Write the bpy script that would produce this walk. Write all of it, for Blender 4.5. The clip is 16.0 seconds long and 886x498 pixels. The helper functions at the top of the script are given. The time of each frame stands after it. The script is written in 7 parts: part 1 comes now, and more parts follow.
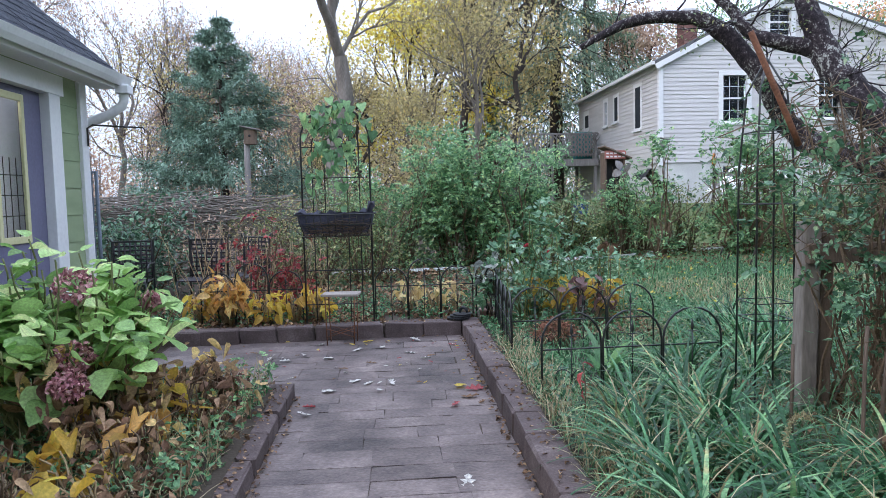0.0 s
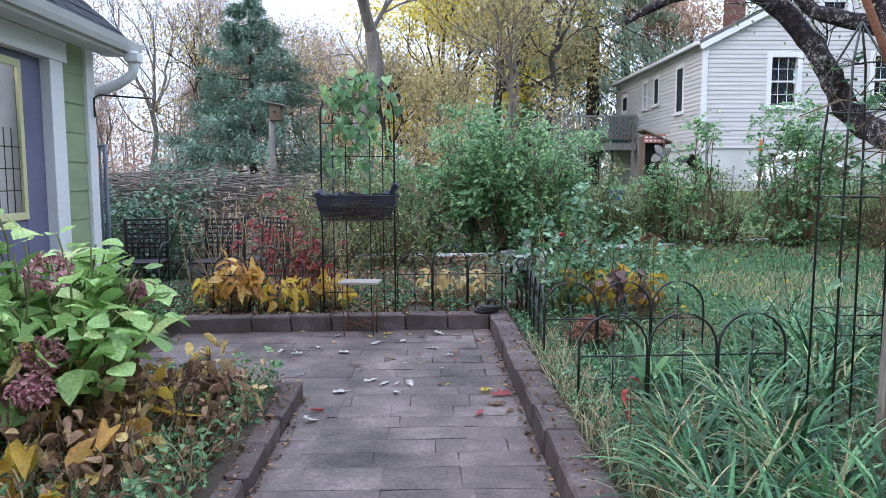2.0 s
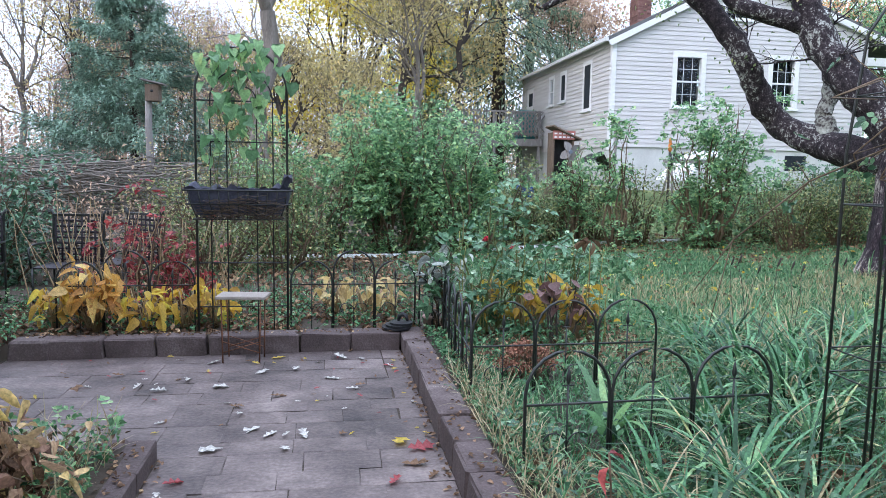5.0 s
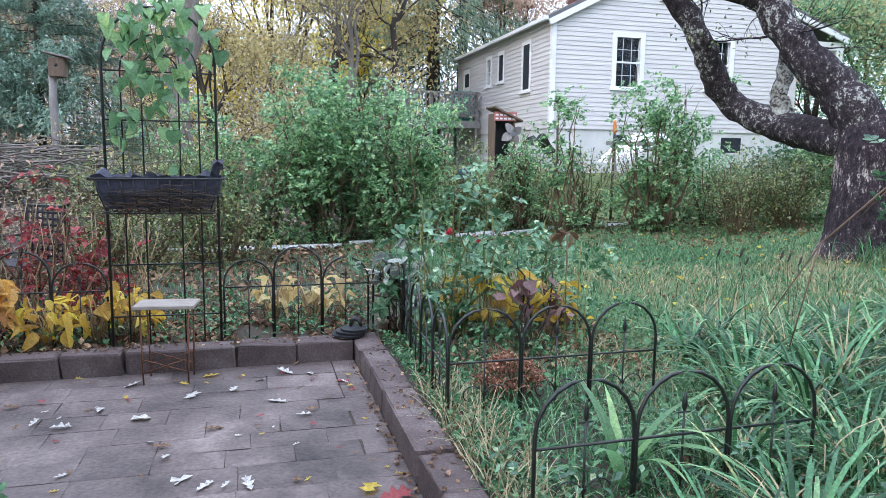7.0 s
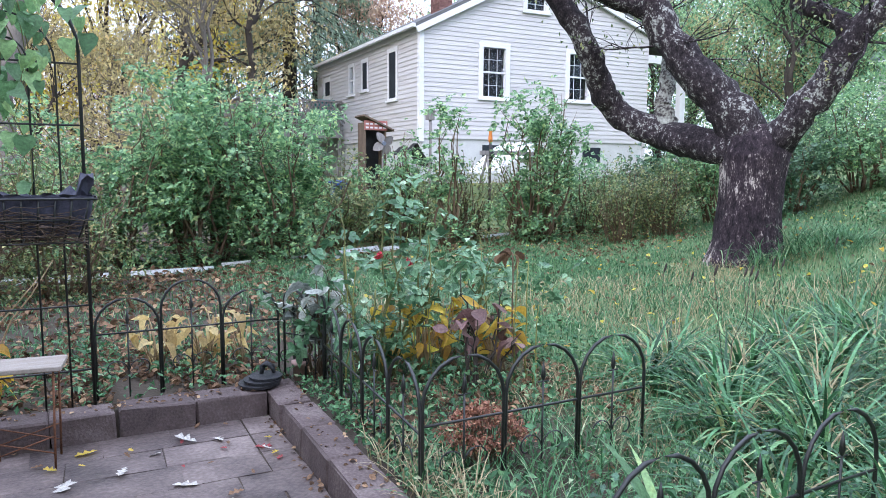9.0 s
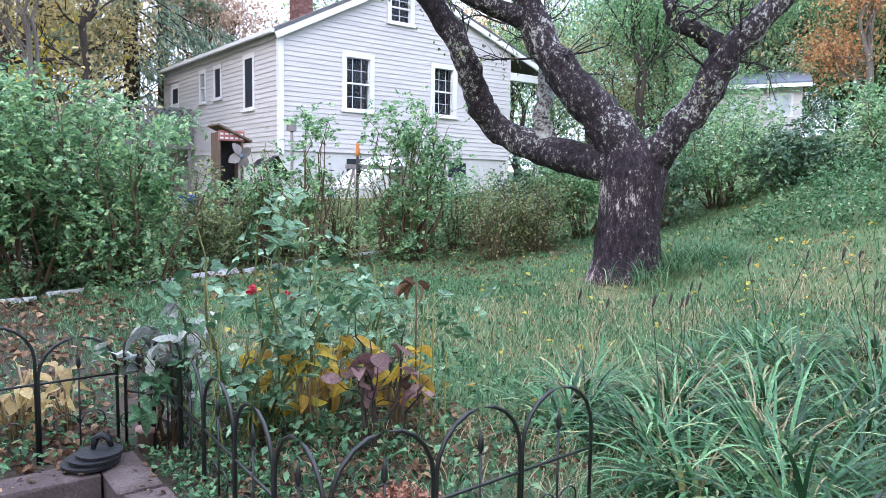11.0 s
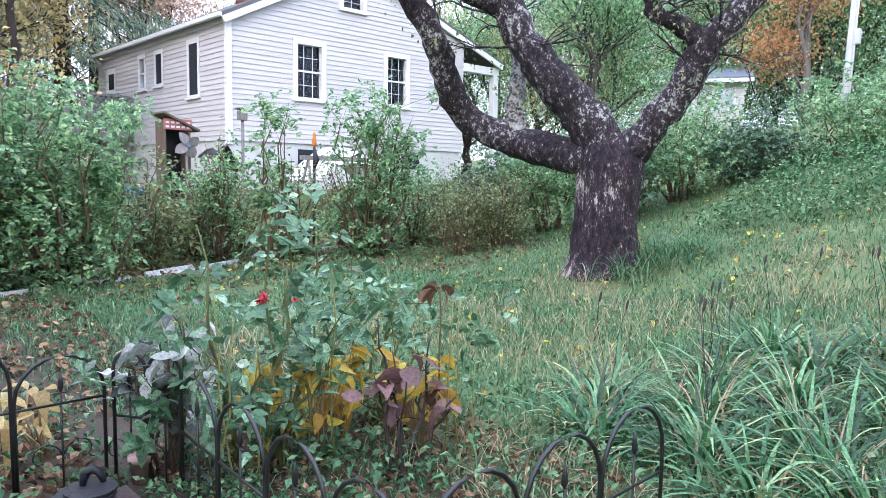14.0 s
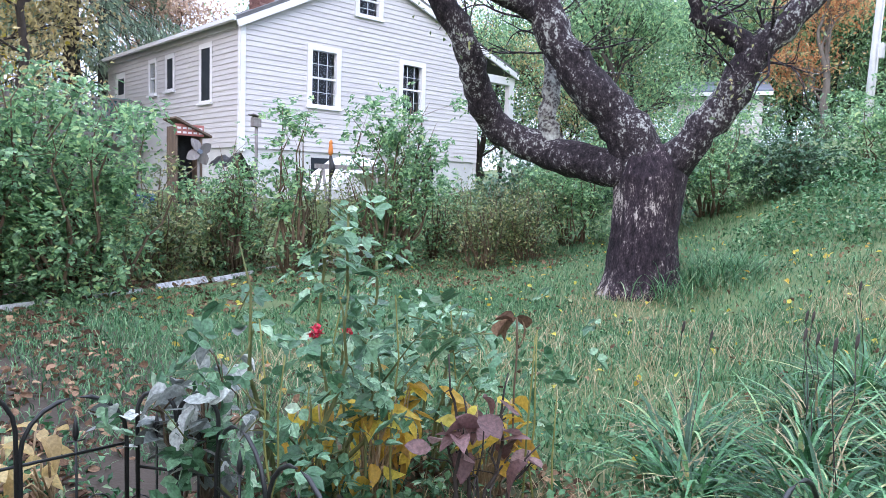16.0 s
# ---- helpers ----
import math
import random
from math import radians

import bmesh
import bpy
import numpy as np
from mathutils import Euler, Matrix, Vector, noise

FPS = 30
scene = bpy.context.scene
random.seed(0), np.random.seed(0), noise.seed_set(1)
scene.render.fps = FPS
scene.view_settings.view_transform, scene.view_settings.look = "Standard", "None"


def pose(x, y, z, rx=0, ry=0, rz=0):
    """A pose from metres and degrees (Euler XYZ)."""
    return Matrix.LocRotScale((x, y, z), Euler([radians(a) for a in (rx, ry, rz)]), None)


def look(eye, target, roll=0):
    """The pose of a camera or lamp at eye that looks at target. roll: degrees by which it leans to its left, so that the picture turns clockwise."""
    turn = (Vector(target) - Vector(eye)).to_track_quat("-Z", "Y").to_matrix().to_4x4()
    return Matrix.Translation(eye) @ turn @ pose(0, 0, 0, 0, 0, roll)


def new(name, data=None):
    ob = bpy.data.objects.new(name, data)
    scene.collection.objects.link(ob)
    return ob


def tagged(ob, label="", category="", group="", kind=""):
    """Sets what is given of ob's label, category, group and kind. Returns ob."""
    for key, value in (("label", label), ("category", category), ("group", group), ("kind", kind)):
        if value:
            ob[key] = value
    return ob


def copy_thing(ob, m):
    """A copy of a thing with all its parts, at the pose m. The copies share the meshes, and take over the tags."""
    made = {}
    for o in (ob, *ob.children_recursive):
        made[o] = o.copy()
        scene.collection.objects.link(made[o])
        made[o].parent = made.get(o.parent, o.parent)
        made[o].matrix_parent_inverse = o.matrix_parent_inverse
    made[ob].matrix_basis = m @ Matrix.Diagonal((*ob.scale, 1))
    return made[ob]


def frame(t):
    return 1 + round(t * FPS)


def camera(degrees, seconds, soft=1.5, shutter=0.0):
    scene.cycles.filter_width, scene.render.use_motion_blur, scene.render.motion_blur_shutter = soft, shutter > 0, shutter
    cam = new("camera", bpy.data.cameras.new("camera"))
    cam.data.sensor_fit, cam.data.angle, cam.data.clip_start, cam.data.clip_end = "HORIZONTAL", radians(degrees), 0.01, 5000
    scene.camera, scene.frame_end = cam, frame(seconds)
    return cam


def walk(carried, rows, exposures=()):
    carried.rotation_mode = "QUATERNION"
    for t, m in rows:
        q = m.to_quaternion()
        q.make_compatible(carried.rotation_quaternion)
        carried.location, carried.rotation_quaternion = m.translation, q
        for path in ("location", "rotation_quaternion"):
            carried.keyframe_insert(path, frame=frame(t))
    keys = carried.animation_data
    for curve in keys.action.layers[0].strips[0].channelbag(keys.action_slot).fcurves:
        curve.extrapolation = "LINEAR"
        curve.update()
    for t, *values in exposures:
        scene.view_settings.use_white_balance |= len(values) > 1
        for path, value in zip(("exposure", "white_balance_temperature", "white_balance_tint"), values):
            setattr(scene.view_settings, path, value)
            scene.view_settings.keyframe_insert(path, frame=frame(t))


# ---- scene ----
cam = camera(63.8, 16.0, 0.5)
PATH = [
    (0, (-0.692, -7.564, 1.49), (-0.56, -5.574, 1.343), -1.4),
    (0.5, (-0.7, -7.507, 1.484), (-0.467, -5.532, 1.268), -1.7),
    (1, (-0.679, -7.356, 1.491), (-0.527, -5.372, 1.292), -2.5),
    (1.5, (-0.632, -7.137, 1.504), (-0.584, -5.143, 1.367), 1.1),
    (2, (-0.633, -6.997, 1.497), (-0.586, -5.007, 1.3), -0.2),
    (2.5, (-0.706, -6.754, 1.505), (-0.518, -4.772, 1.309), -1.8),
    (3, (-0.705, -6.541, 1.498), (-0.459, -4.573, 1.24), -1.8),
    (3.5, (-0.613, -6.299, 1.513), (-0.466, -4.308, 1.401), 1.6),
    (4, (-0.549, -6.181, 1.502), (-0.379, -4.201, 1.275), 0.5),
    (4.5, (-0.557, -6.062, 1.501), (-0.266, -4.096, 1.283), -0.1),
    (4.7, (-0.598, -5.999, 1.494), (-0.292, -4.033, 1.283), 0.5),
    (7, (-0.706, -5.13, 1.499), (-0.194, -3.214, 1.243), 0.8),
    (7.5, (-0.824, -4.876, 1.526), (-0.108, -3.02, 1.328), -1.2),
    (8, (-0.924, -4.645, 1.511), (-0.075, -2.851, 1.266), -0.1),
    (8.5, (-0.957, -4.437, 1.487), (-0.212, -2.597, 1.248), 0.3),
    (9, (-0.964, -4.23, 1.496), (-0.066, -2.457, 1.273), 0.4),
    (9.5, (-0.978, -4.016, 1.499), (0.187, -2.401, 1.316), 2.4),
    (9.7, (-0.992, -3.933, 1.482), (0.218, -2.349, 1.322), 1.5),
    (11.8, (-0.638, -3.237, 1.486), (0.623, -1.698, 1.28), 0.3),
    (12, (-0.643, -3.201, 1.484), (0.654, -1.693, 1.269), 0.7),
    (12.5, (-0.682, -3.106, 1.496), (0.653, -1.63, 1.299), 1.0),
    (13, (-0.74, -3.019, 1.505), (0.596, -1.543, 1.321), 0.5),
    (13.5, (-0.812, -2.927, 1.502), (0.561, -1.484, 1.315), 1.2),
    (14, (-0.87, -2.89, 1.498), (0.493, -1.439, 1.3), 1.0),
    (14.5, (-0.858, -2.793, 1.488), (0.347, -1.21, 1.28), 0.1),
    (15, (-0.782, -2.604, 1.5), (0.387, -0.986, 1.371), 0.7),
    (15.5, (-0.754, -2.471, 1.497), (0.377, -0.833, 1.303), 1.4),
    (16, (-0.766, -2.308, 1.499), (0.592, -0.85, 1.33), 1.8),
]
walk(cam, [(t, look(eye, target, roll)) for t, eye, target, roll in PATH], [(0, 0.74, 6180, 13), (1, 0.86, 6180, 13), (2, 0.84, 6180, 13), (3.5, 0.83, 6180, 12), (4, 0.76, 6180, 12), (4.5, 0.9, 6180, 12), (7, 1.1, 6180, 12), (8, 1.08, 6180, 12), (8.5, 1.27, 6200, 14), (9, 1.17, 6180, 15), (12.5, 1.25, 6200, 19), (14.5, 1.31, 6200, 19), (16, 1.2, 6180, 19)])

# ---- world and sun: late autumn afternoon, thin overcast ----
SUN_HEIGHT, SUN_TURN = radians(28), radians(236)
world = bpy.data.worlds.new("sky")
scene.world = world
world.use_nodes = True
wn = world.node_tree.nodes
sky = wn.new("ShaderNodeTexSky")
sky.sky_type, sky.sun_disc = "NISHITA", False
sky.sun_elevation, sky.sun_rotation = SUN_HEIGHT, SUN_TURN
sky.air_density, sky.dust_density, sky.ozone_density = 1.0, 1.5, 1.0
cloud = wn.new("ShaderNodeMix")
cloud.data_type = "RGBA"
cloud.inputs["Factor"].default_value = 0.75
cloud.inputs["B"].default_value = (8.1, 9.2, 11.3, 1)
world.node_tree.links.new(sky.outputs[0], cloud.inputs["A"])
# an overcast dome: brighter overhead than at the horizon
dome, up, lift, shade = wn.new("ShaderNodeTexCoord"), wn.new("ShaderNodeSeparateXYZ"), wn.new("ShaderNodeMapRange"), wn.new("ShaderNodeVectorMath")
lift.inputs["From Min"].default_value, lift.inputs["From Max"].default_value = 0.0, 1.0
lift.inputs["To Min"].default_value, lift.inputs["To Max"].default_value = 0.55, 1.5
shade.operation = "SCALE"
world.node_tree.links.new(dome.outputs["Generated"], up.inputs[0])
world.node_tree.links.new(up.outputs["Z"], lift.inputs["Value"])
world.node_tree.links.new(cloud.outputs["Result"], shade.inputs[0])
world.node_tree.links.new(lift.outputs["Result"], shade.inputs["Scale"])
world.node_tree.links.new(shade.outputs[0], wn["Background"].inputs[0])
wn["Background"].inputs[1].default_value = 0.15
sun = new("sun", bpy.data.lights.new("sun", "SUN"))
sun.data.energy, sun.data.angle, sun.data.color = 0.6, radians(20), (1.0, 0.95, 0.88)
sun_way = Vector((math.sin(SUN_TURN) * math.cos(SUN_HEIGHT), math.cos(SUN_TURN) * math.cos(SUN_HEIGHT), math.sin(SUN_HEIGHT)))
sun.matrix_world = look(sun_way * 50, (0, 0, 0))

# ---- materials ----
rng = np.random.default_rng(7)


def node_mat(name):
    m = bpy.data.materials.new(name)
    m.use_nodes = True
    return m, m.node_tree.nodes, m.node_tree.links, m.node_tree.nodes["Principled BSDF"]


def ramp_node(n, stops):
    r = n.new("ShaderNodeValToRGB")
    e = r.color_ramp.elements
    while len(e) < len(stops):
        e.new(0.5)
    for k, (p, c) in enumerate(stops):
        e[k].position, e[k].color = p, (*c, 1)
    return r


def surface(name, stops, scale=4.0, fine=60.0, rough=0.8, bump=0.3, stretch=(1, 1, 1), metal=0.0, piece=0.0, spec=0.3, stain=0.0):
    """A weathered surface: two scales of noise through a colour ramp, bump from both; piece: how much single pieces differ."""
    m, n, l, p = node_mat(name)
    co, mp = n.new("ShaderNodeTexCoord"), n.new("ShaderNodeMapping")
    mp.inputs["Scale"].default_value = stretch
    geo = n.new("ShaderNodeNewGeometry")
    l.new(geo.outputs["Position"] if piece == 0 else co.outputs["Object"], mp.inputs["Vector"])
    big, small = n.new("ShaderNodeTexNoise"), n.new("ShaderNodeTexNoise")
    for t, sc, de in ((big, scale, 4), (small, fine, 3)):
        t.inputs["Scale"].default_value, t.inputs["Detail"].default_value = sc, de
        l.new(mp.outputs[0], t.inputs["Vector"])
    mix = n.new("ShaderNodeMath")
    mix.operation = "MULTIPLY_ADD"
    mix.inputs[1].default_value = 0.45
    l.new(small.outputs[0], mix.inputs[0])
    half = n.new("ShaderNodeMath")
    half.operation = "MULTIPLY"
    half.inputs[1].default_value = 0.55
    l.new(big.outputs[0], half.inputs[0])
    l.new(half.outputs[0], mix.inputs[2])
    last = mix
    if piece:
        info, add = n.new("ShaderNodeObjectInfo"), n.new("ShaderNodeMath")
        off = n.new("ShaderNodeVectorMath")
        off.operation = "ADD"
        l.new(co.outputs["Object"], off.inputs[0])
        sc2 = n.new("ShaderNodeVectorMath")
        sc2.operation = "SCALE"
        sc2.inputs[0].default_value = (37, 53, 71)
        l.new(info.outputs["Random"], sc2.inputs["Scale"])
        l.new(sc2.outputs[0], off.inputs[1])
        l.new(off.outputs[0], mp.inputs["Vector"])
        add.operation = "MULTIPLY_ADD"
        add.inputs[1].default_value = piece
        l.new(info.outputs["Random"], add.inputs[0])
        sub = n.new("ShaderNodeMath")
        sub.operation = "SUBTRACT"
        sub.inputs[1].default_value = piece / 2
        l.new(mix.outputs[0], sub.inputs[0])
        l.new(sub.outputs[0], add.inputs[2])
        last = add
    if stain:
        blot, put = n.new("ShaderNodeTexNoise"), n.new("ShaderNodeMath")
        blot.inputs["Scale"].default_value, blot.inputs["Detail"].default_value = 1.3, 6
        l.new(geo.outputs["Position"], blot.inputs["Vector"])
        put.operation = "MULTIPLY_ADD"
        put.inputs[1].default_value = stain
        l.new(blot.outputs[0], put.inputs[0])
        low_ = n.new("ShaderNodeMath")
        low_.operation = "SUBTRACT"
        low_.inputs[1].default_value = stain / 2
        l.new(last.outputs[0], low_.inputs[0])
        l.new(low_.outputs[0], put.inputs[2])
        last = put
    r = ramp_node(n, stops)
    l.new(last.outputs[0], r.inputs[0])
    l.new(r.outputs[0], p.inputs["Base Color"])
    b = n.new("ShaderNodeBump")
    b.inputs["Strength"].default_value, b.inputs["Distance"].default_value = bump, 0.02
    l.new(mix.outputs[0], b.inputs["Height"])
    l.new(b.outputs[0], p.inputs["Normal"])
    p.inputs["Roughness"].default_value, p.inputs["Metallic"].default_value = rough, metal
    p.inputs["Specular IOR Level"].default_value = spec
    return m


def leafy(name, base_stops, rough=0.38, through_light=0.22, spots=None, wet=0.6):
    """Leaves: each one its own colour, blotched, with light coming through."""
    lush = base_stops[0][1][1] > base_stops[0][1][0]
    gain, low_, more = ((1.65, 1.7, 2.0), 0.68, 0.52) if lush else ((1.25, 1.25, 1.25), 0.85, 0.25)
    stops = [(q, tuple(min(v * g * (low_ + more * q), 0.85) for v, g in zip(c, gain))) for q, c in base_stops]
    m, n, l, p = node_mat(name)
    geo, tex, mix = n.new("ShaderNodeNewGeometry"), n.new("ShaderNodeTexNoise"), n.new("ShaderNodeMath")
    tex.inputs["Scale"].default_value, tex.inputs["Detail"].default_value = 14.0, 3
    l.new(geo.outputs["Position"], tex.inputs["Vector"])
    mix.operation = "MULTIPLY_ADD"
    mix.inputs[1].default_value = 0.3
    l.new(tex.outputs[0], mix.inputs[0])
    sc = n.new("ShaderNodeMath")
    sc.operation = "MULTIPLY_ADD"
    sc.inputs[1].default_value, sc.inputs[2].default_value = 0.85, -0.07
    l.new(geo.outputs["Random Per Island"], sc.inputs[0])
    l.new(sc.outputs[0], mix.inputs[2])
    r = ramp_node(n, stops)
    l.new(mix.outputs[0], r.inputs[0])
    l.new(r.outputs[0], p.inputs["Base Color"])
    vein, vb, dapple = n.new("ShaderNodeTexNoise"), n.new("ShaderNodeBump"), n.new("ShaderNodeMix")
    vein.inputs["Scale"].default_value, vein.inputs["Detail"].default_value = 75.0, 3
    l.new(geo.outputs["Position"], vein.inputs["Vector"])
    vb.inputs["Strength"].default_value, vb.inputs["Distance"].default_value = 0.5, 0.01
    l.new(vein.outputs[0], vb.inputs["Height"])
    l.new(vb.outputs[0], p.inputs["Normal"])
    dapple.data_type, dapple.blend_type = "RGBA", "MULTIPLY"
    dapple.inputs["Factor"].default_value = 1.0
    tone = ramp_node(n, [(0.3, (0.48, 0.48, 0.48)), (0.7, (1.3, 1.3, 1.3))])
    l.new(vein.outputs[0], tone.inputs[0])
    l.new(r.outputs[0], dapple.inputs["A"])
    l.new(tone.outputs[0], dapple.inputs["B"])
    l.new(dapple.outputs["Result"], p.inputs["Base Color"])
    p.inputs["Roughness"].default_value, p.inputs["Specular IOR Level"].default_value = rough, wet
    tr, add = n.new("ShaderNodeBsdfTranslucent"), n.new("ShaderNodeMixShader")
    l.new(r.outputs[0], tr.inputs[0])
    add.inputs[0].default_value = through_light
    l.new(p.outputs[0], add.inputs[1])
    l.new(tr.outputs[0], add.inputs[2])
    l.new(add.outputs[0], n["Material Output"].inputs[0])
    return m


def glass_mat(name, tint=(0.9, 0.95, 1.0)):
    m, n, l, p = node_mat(name)
    p.inputs["Base Color"].default_value = (*tint, 1)
    p.inputs["Transmission Weight"].default_value, p.inputs["Roughness"].default_value = 1.0, 0.03
    p.inputs["IOR"].default_value = 1.25
    return m


PAVER = surface("slate_paver", [(0.15, (0.032, 0.025, 0.025)), (0.34, (0.078, 0.059, 0.055)), (0.55, (0.142, 0.108, 0.1)), (0.8, (0.275, 0.22, 0.198))], 5, 45, 0.55, 0.5, piece=0.11, stain=1.15)
KERB = surface("kerb_stone", [(0.25, (0.045, 0.032, 0.03)), (0.55, (0.105, 0.076, 0.072)), (0.8, (0.2, 0.16, 0.15))], 6, 70, 0.8, 0.6, piece=0.15, stain=0.4)
SOIL = surface("soil", [(0.3, (0.035, 0.028, 0.022)), (0.6, (0.08, 0.06, 0.045))], 8, 60, 0.95, 0.6)
WHITE = surface("white_paint", [(0.2, (0.56, 0.56, 0.57)), (0.5, (0.7, 0.7, 0.71)), (0.8, (0.78, 0.78, 0.78))], 1.2, 30, 0.5, 0.08)
SIDING = surface("white_siding", [(0.2, (0.42, 0.4, 0.405)), (0.5, (0.53, 0.51, 0.51)), (0.8, (0.62, 0.6, 0.595))], 0.8, 25, 0.55, 0.1, stretch=(1, 1, 5), piece=0.06)
GREENSIDE = surface("green_siding", [(0.25, (0.2, 0.26, 0.15)), (0.5, (0.26, 0.32, 0.19)), (0.8, (0.32, 0.38, 0.23))], 2, 40, 0.6, 0.1, stretch=(1, 1, 4), piece=0.08)
PURPLE = surface("purple_paint", [(0.25, (0.11, 0.105, 0.17)), (0.6, (0.16, 0.155, 0.24))], 2, 40, 0.5, 0.08)
YELLOWTRIM = surface("cream_trim", [(0.25, (0.5, 0.47, 0.25)), (0.6, (0.62, 0.59, 0.35))], 3, 40, 0.5, 0.05)
SHINGLE = surface("grey_shingle", [(0.25, (0.008, 0.01, 0.015)), (0.5, (0.026, 0.03, 0.042)), (0.75, (0.075, 0.08, 0.1))], 6, 120, 0.9, 0.6)
DARKSHINGLE = surface("dark_roof", [(0.25, (0.06, 0.06, 0.065)), (0.7, (0.16, 0.16, 0.165))], 4, 80, 0.9, 0.4)
IRON = surface("black_iron", [(0.3, (0.008, 0.009, 0.009)), (0.7, (0.025, 0.026, 0.024))], 12, 150, 0.42, 0.1, spec=0.5)
RUST = surface("rusty_iron", [(0.3, (0.07, 0.03, 0.018)), (0.6, (0.2, 0.085, 0.045)), (0.8, (0.27, 0.13, 0.08))], 10, 90, 0.8, 0.3)
WICKER = surface("dark_wicker", [(0.3, (0.02, 0.016, 0.02)), (0.7, (0.05, 0.04, 0.05))], 20, 150, 0.6, 0.3)
LINER = surface("black_liner", [(0.3, (0.03, 0.032, 0.05)), (0.7, (0.1, 0.1, 0.14))], 8, 60, 0.5, 0.4)
STRAW = surface("dry_straw", [(0.2, (0.16, 0.1, 0.05)), (0.5, (0.36, 0.26, 0.15)), (0.8, (0.5, 0.4, 0.26))], 12, 80, 0.9, 0.3)
OLDWOOD = surface("weathered_wood", [(0.25, (0.12, 0.108, 0.105)), (0.55, (0.24, 0.222, 0.215)), (0.8, (0.36, 0.34, 0.33))], 3, 50, 0.85, 0.4, stretch=(6, 6, 0.6))
BROWNWOOD = surface("brown_wood", [(0.25, (0.06, 0.045, 0.035)), (0.55, (0.14, 0.1, 0.075)), (0.8, (0.22, 0.17, 0.13))], 3, 50, 0.85, 0.4, stretch=(6, 6, 0.6))
PLYTOP = surface("plywood_top", [(0.25, (0.2, 0.16, 0.13)), (0.55, (0.33, 0.28, 0.24)), (0.8, (0.5, 0.46, 0.42))], 4, 60, 0.6, 0.2, stretch=(1, 8, 1))
APPLEBARK = surface("apple_bark", [(0.36, (0.007, 0.005, 0.007)), (0.5, (0.03, 0.022, 0.026)), (0.56, (0.062, 0.05, 0.054)), (0.585, (0.17, 0.165, 0.16)), (0.66, (0.36, 0.365, 0.335))], 15, 48, 0.9, 1.0, stretch=(1.0, 1.0, 0.8), stain=0.4)
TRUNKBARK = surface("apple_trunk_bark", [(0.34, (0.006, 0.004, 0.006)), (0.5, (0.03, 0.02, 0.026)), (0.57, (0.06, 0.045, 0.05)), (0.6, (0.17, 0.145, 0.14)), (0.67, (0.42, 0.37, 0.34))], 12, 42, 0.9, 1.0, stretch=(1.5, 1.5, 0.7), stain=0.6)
LICHENBARK = surface("lichened_bark", [(0.34, (0.02, 0.017, 0.018)), (0.46, (0.07, 0.06, 0.06)), (0.52, (0.22, 0.22, 0.2)), (0.66, (0.38, 0.39, 0.35))], 8, 30, 0.9, 1.0)
GREYBARK = surface("grey_bark", [(0.3, (0.1, 0.085, 0.075)), (0.55, (0.2, 0.175, 0.155)), (0.75, (0.3, 0.27, 0.24))], 3, 25, 0.9, 0.6, stretch=(2, 2, 0.4))
DARKBARK = surface("dark_bark", [(0.3, (0.025, 0.02, 0.018)), (0.7, (0.08, 0.065, 0.055))], 3, 25, 0.9, 0.6, stretch=(2, 2, 0.4))
STEM = surface("green_stem", [(0.3, (0.08, 0.1, 0.035)), (0.7, (0.2, 0.2, 0.08))], 12, 60, 0.7, 0.2)
CANE = surface("brown_cane", [(0.3, (0.07, 0.045, 0.03)), (0.7, (0.2, 0.14, 0.09))], 12, 60, 0.8, 0.2)
BRICK = surface("chimney_brick", [(0.3, (0.11, 0.055, 0.05)), (0.6, (0.21, 0.11, 0.095)), (0.8, (0.3, 0.2, 0.18))], 4, 40, 0.9, 0.3, piece=0.3)
CONCRETE = surface("concrete", [(0.3, (0.42, 0.42, 0.42)), (0.7, (0.62, 0.62, 0.61))], 2, 40, 0.85, 0.2)
# near-black colour put in for unlit rooms behind the windows
DARKROOM = surface("unlit_room", [(0.3, (0.01, 0.014, 0.02)), (0.7, (0.03, 0.038, 0.045))], 3, 30, 0.9, 0.1)
GREYMETAL = surface("blue_grey_metal", [(0.3, (0.1, 0.12, 0.16)), (0.7, (0.2, 0.23, 0.28))], 5, 60, 0.5, 0.1)
TEAL = surface("teal_plastic", [(0.3, (0.02, 0.13, 0.13)), (0.7, (0.035, 0.2, 0.19))], 5, 60, 0.5, 0.05)
BLUE = surface("blue_plastic", [(0.3, (0.02, 0.045, 0.16)), (0.7, (0.035, 0.08, 0.24))], 5, 60, 0.5, 0.05)
SIGNRED = surface("faded_red_sign", [(0.3, (0.28, 0.09, 0.08)), (0.7, (0.42, 0.18, 0.16))], 5, 60, 0.7, 0.05)
BLACKTARP = surface("black_tarp", [(0.3, (0.012, 0.013, 0.015)), (0.7, (0.04, 0.04, 0.045))], 5, 60, 0.5, 0.3)
PINKPOT = surface("pink_clay", [(0.3, (0.36, 0.22, 0.2)), (0.7, (0.5, 0.33, 0.3))], 8, 60, 0.8, 0.1)
ORANGE = surface("orange_plastic", [(0.3, (0.5, 0.15, 0.03)), (0.7, (0.65, 0.24, 0.06))], 8, 60, 0.6, 0.1)
GLASS = glass_mat("window_glass")
GRASSY = surface("lawn_soil", [(0.25, (0.07, 0.085, 0.04)), (0.5, (0.11, 0.15, 0.06)), (0.75, (0.17, 0.19, 0.09))], 1.3, 40, 0.95, 0.7)

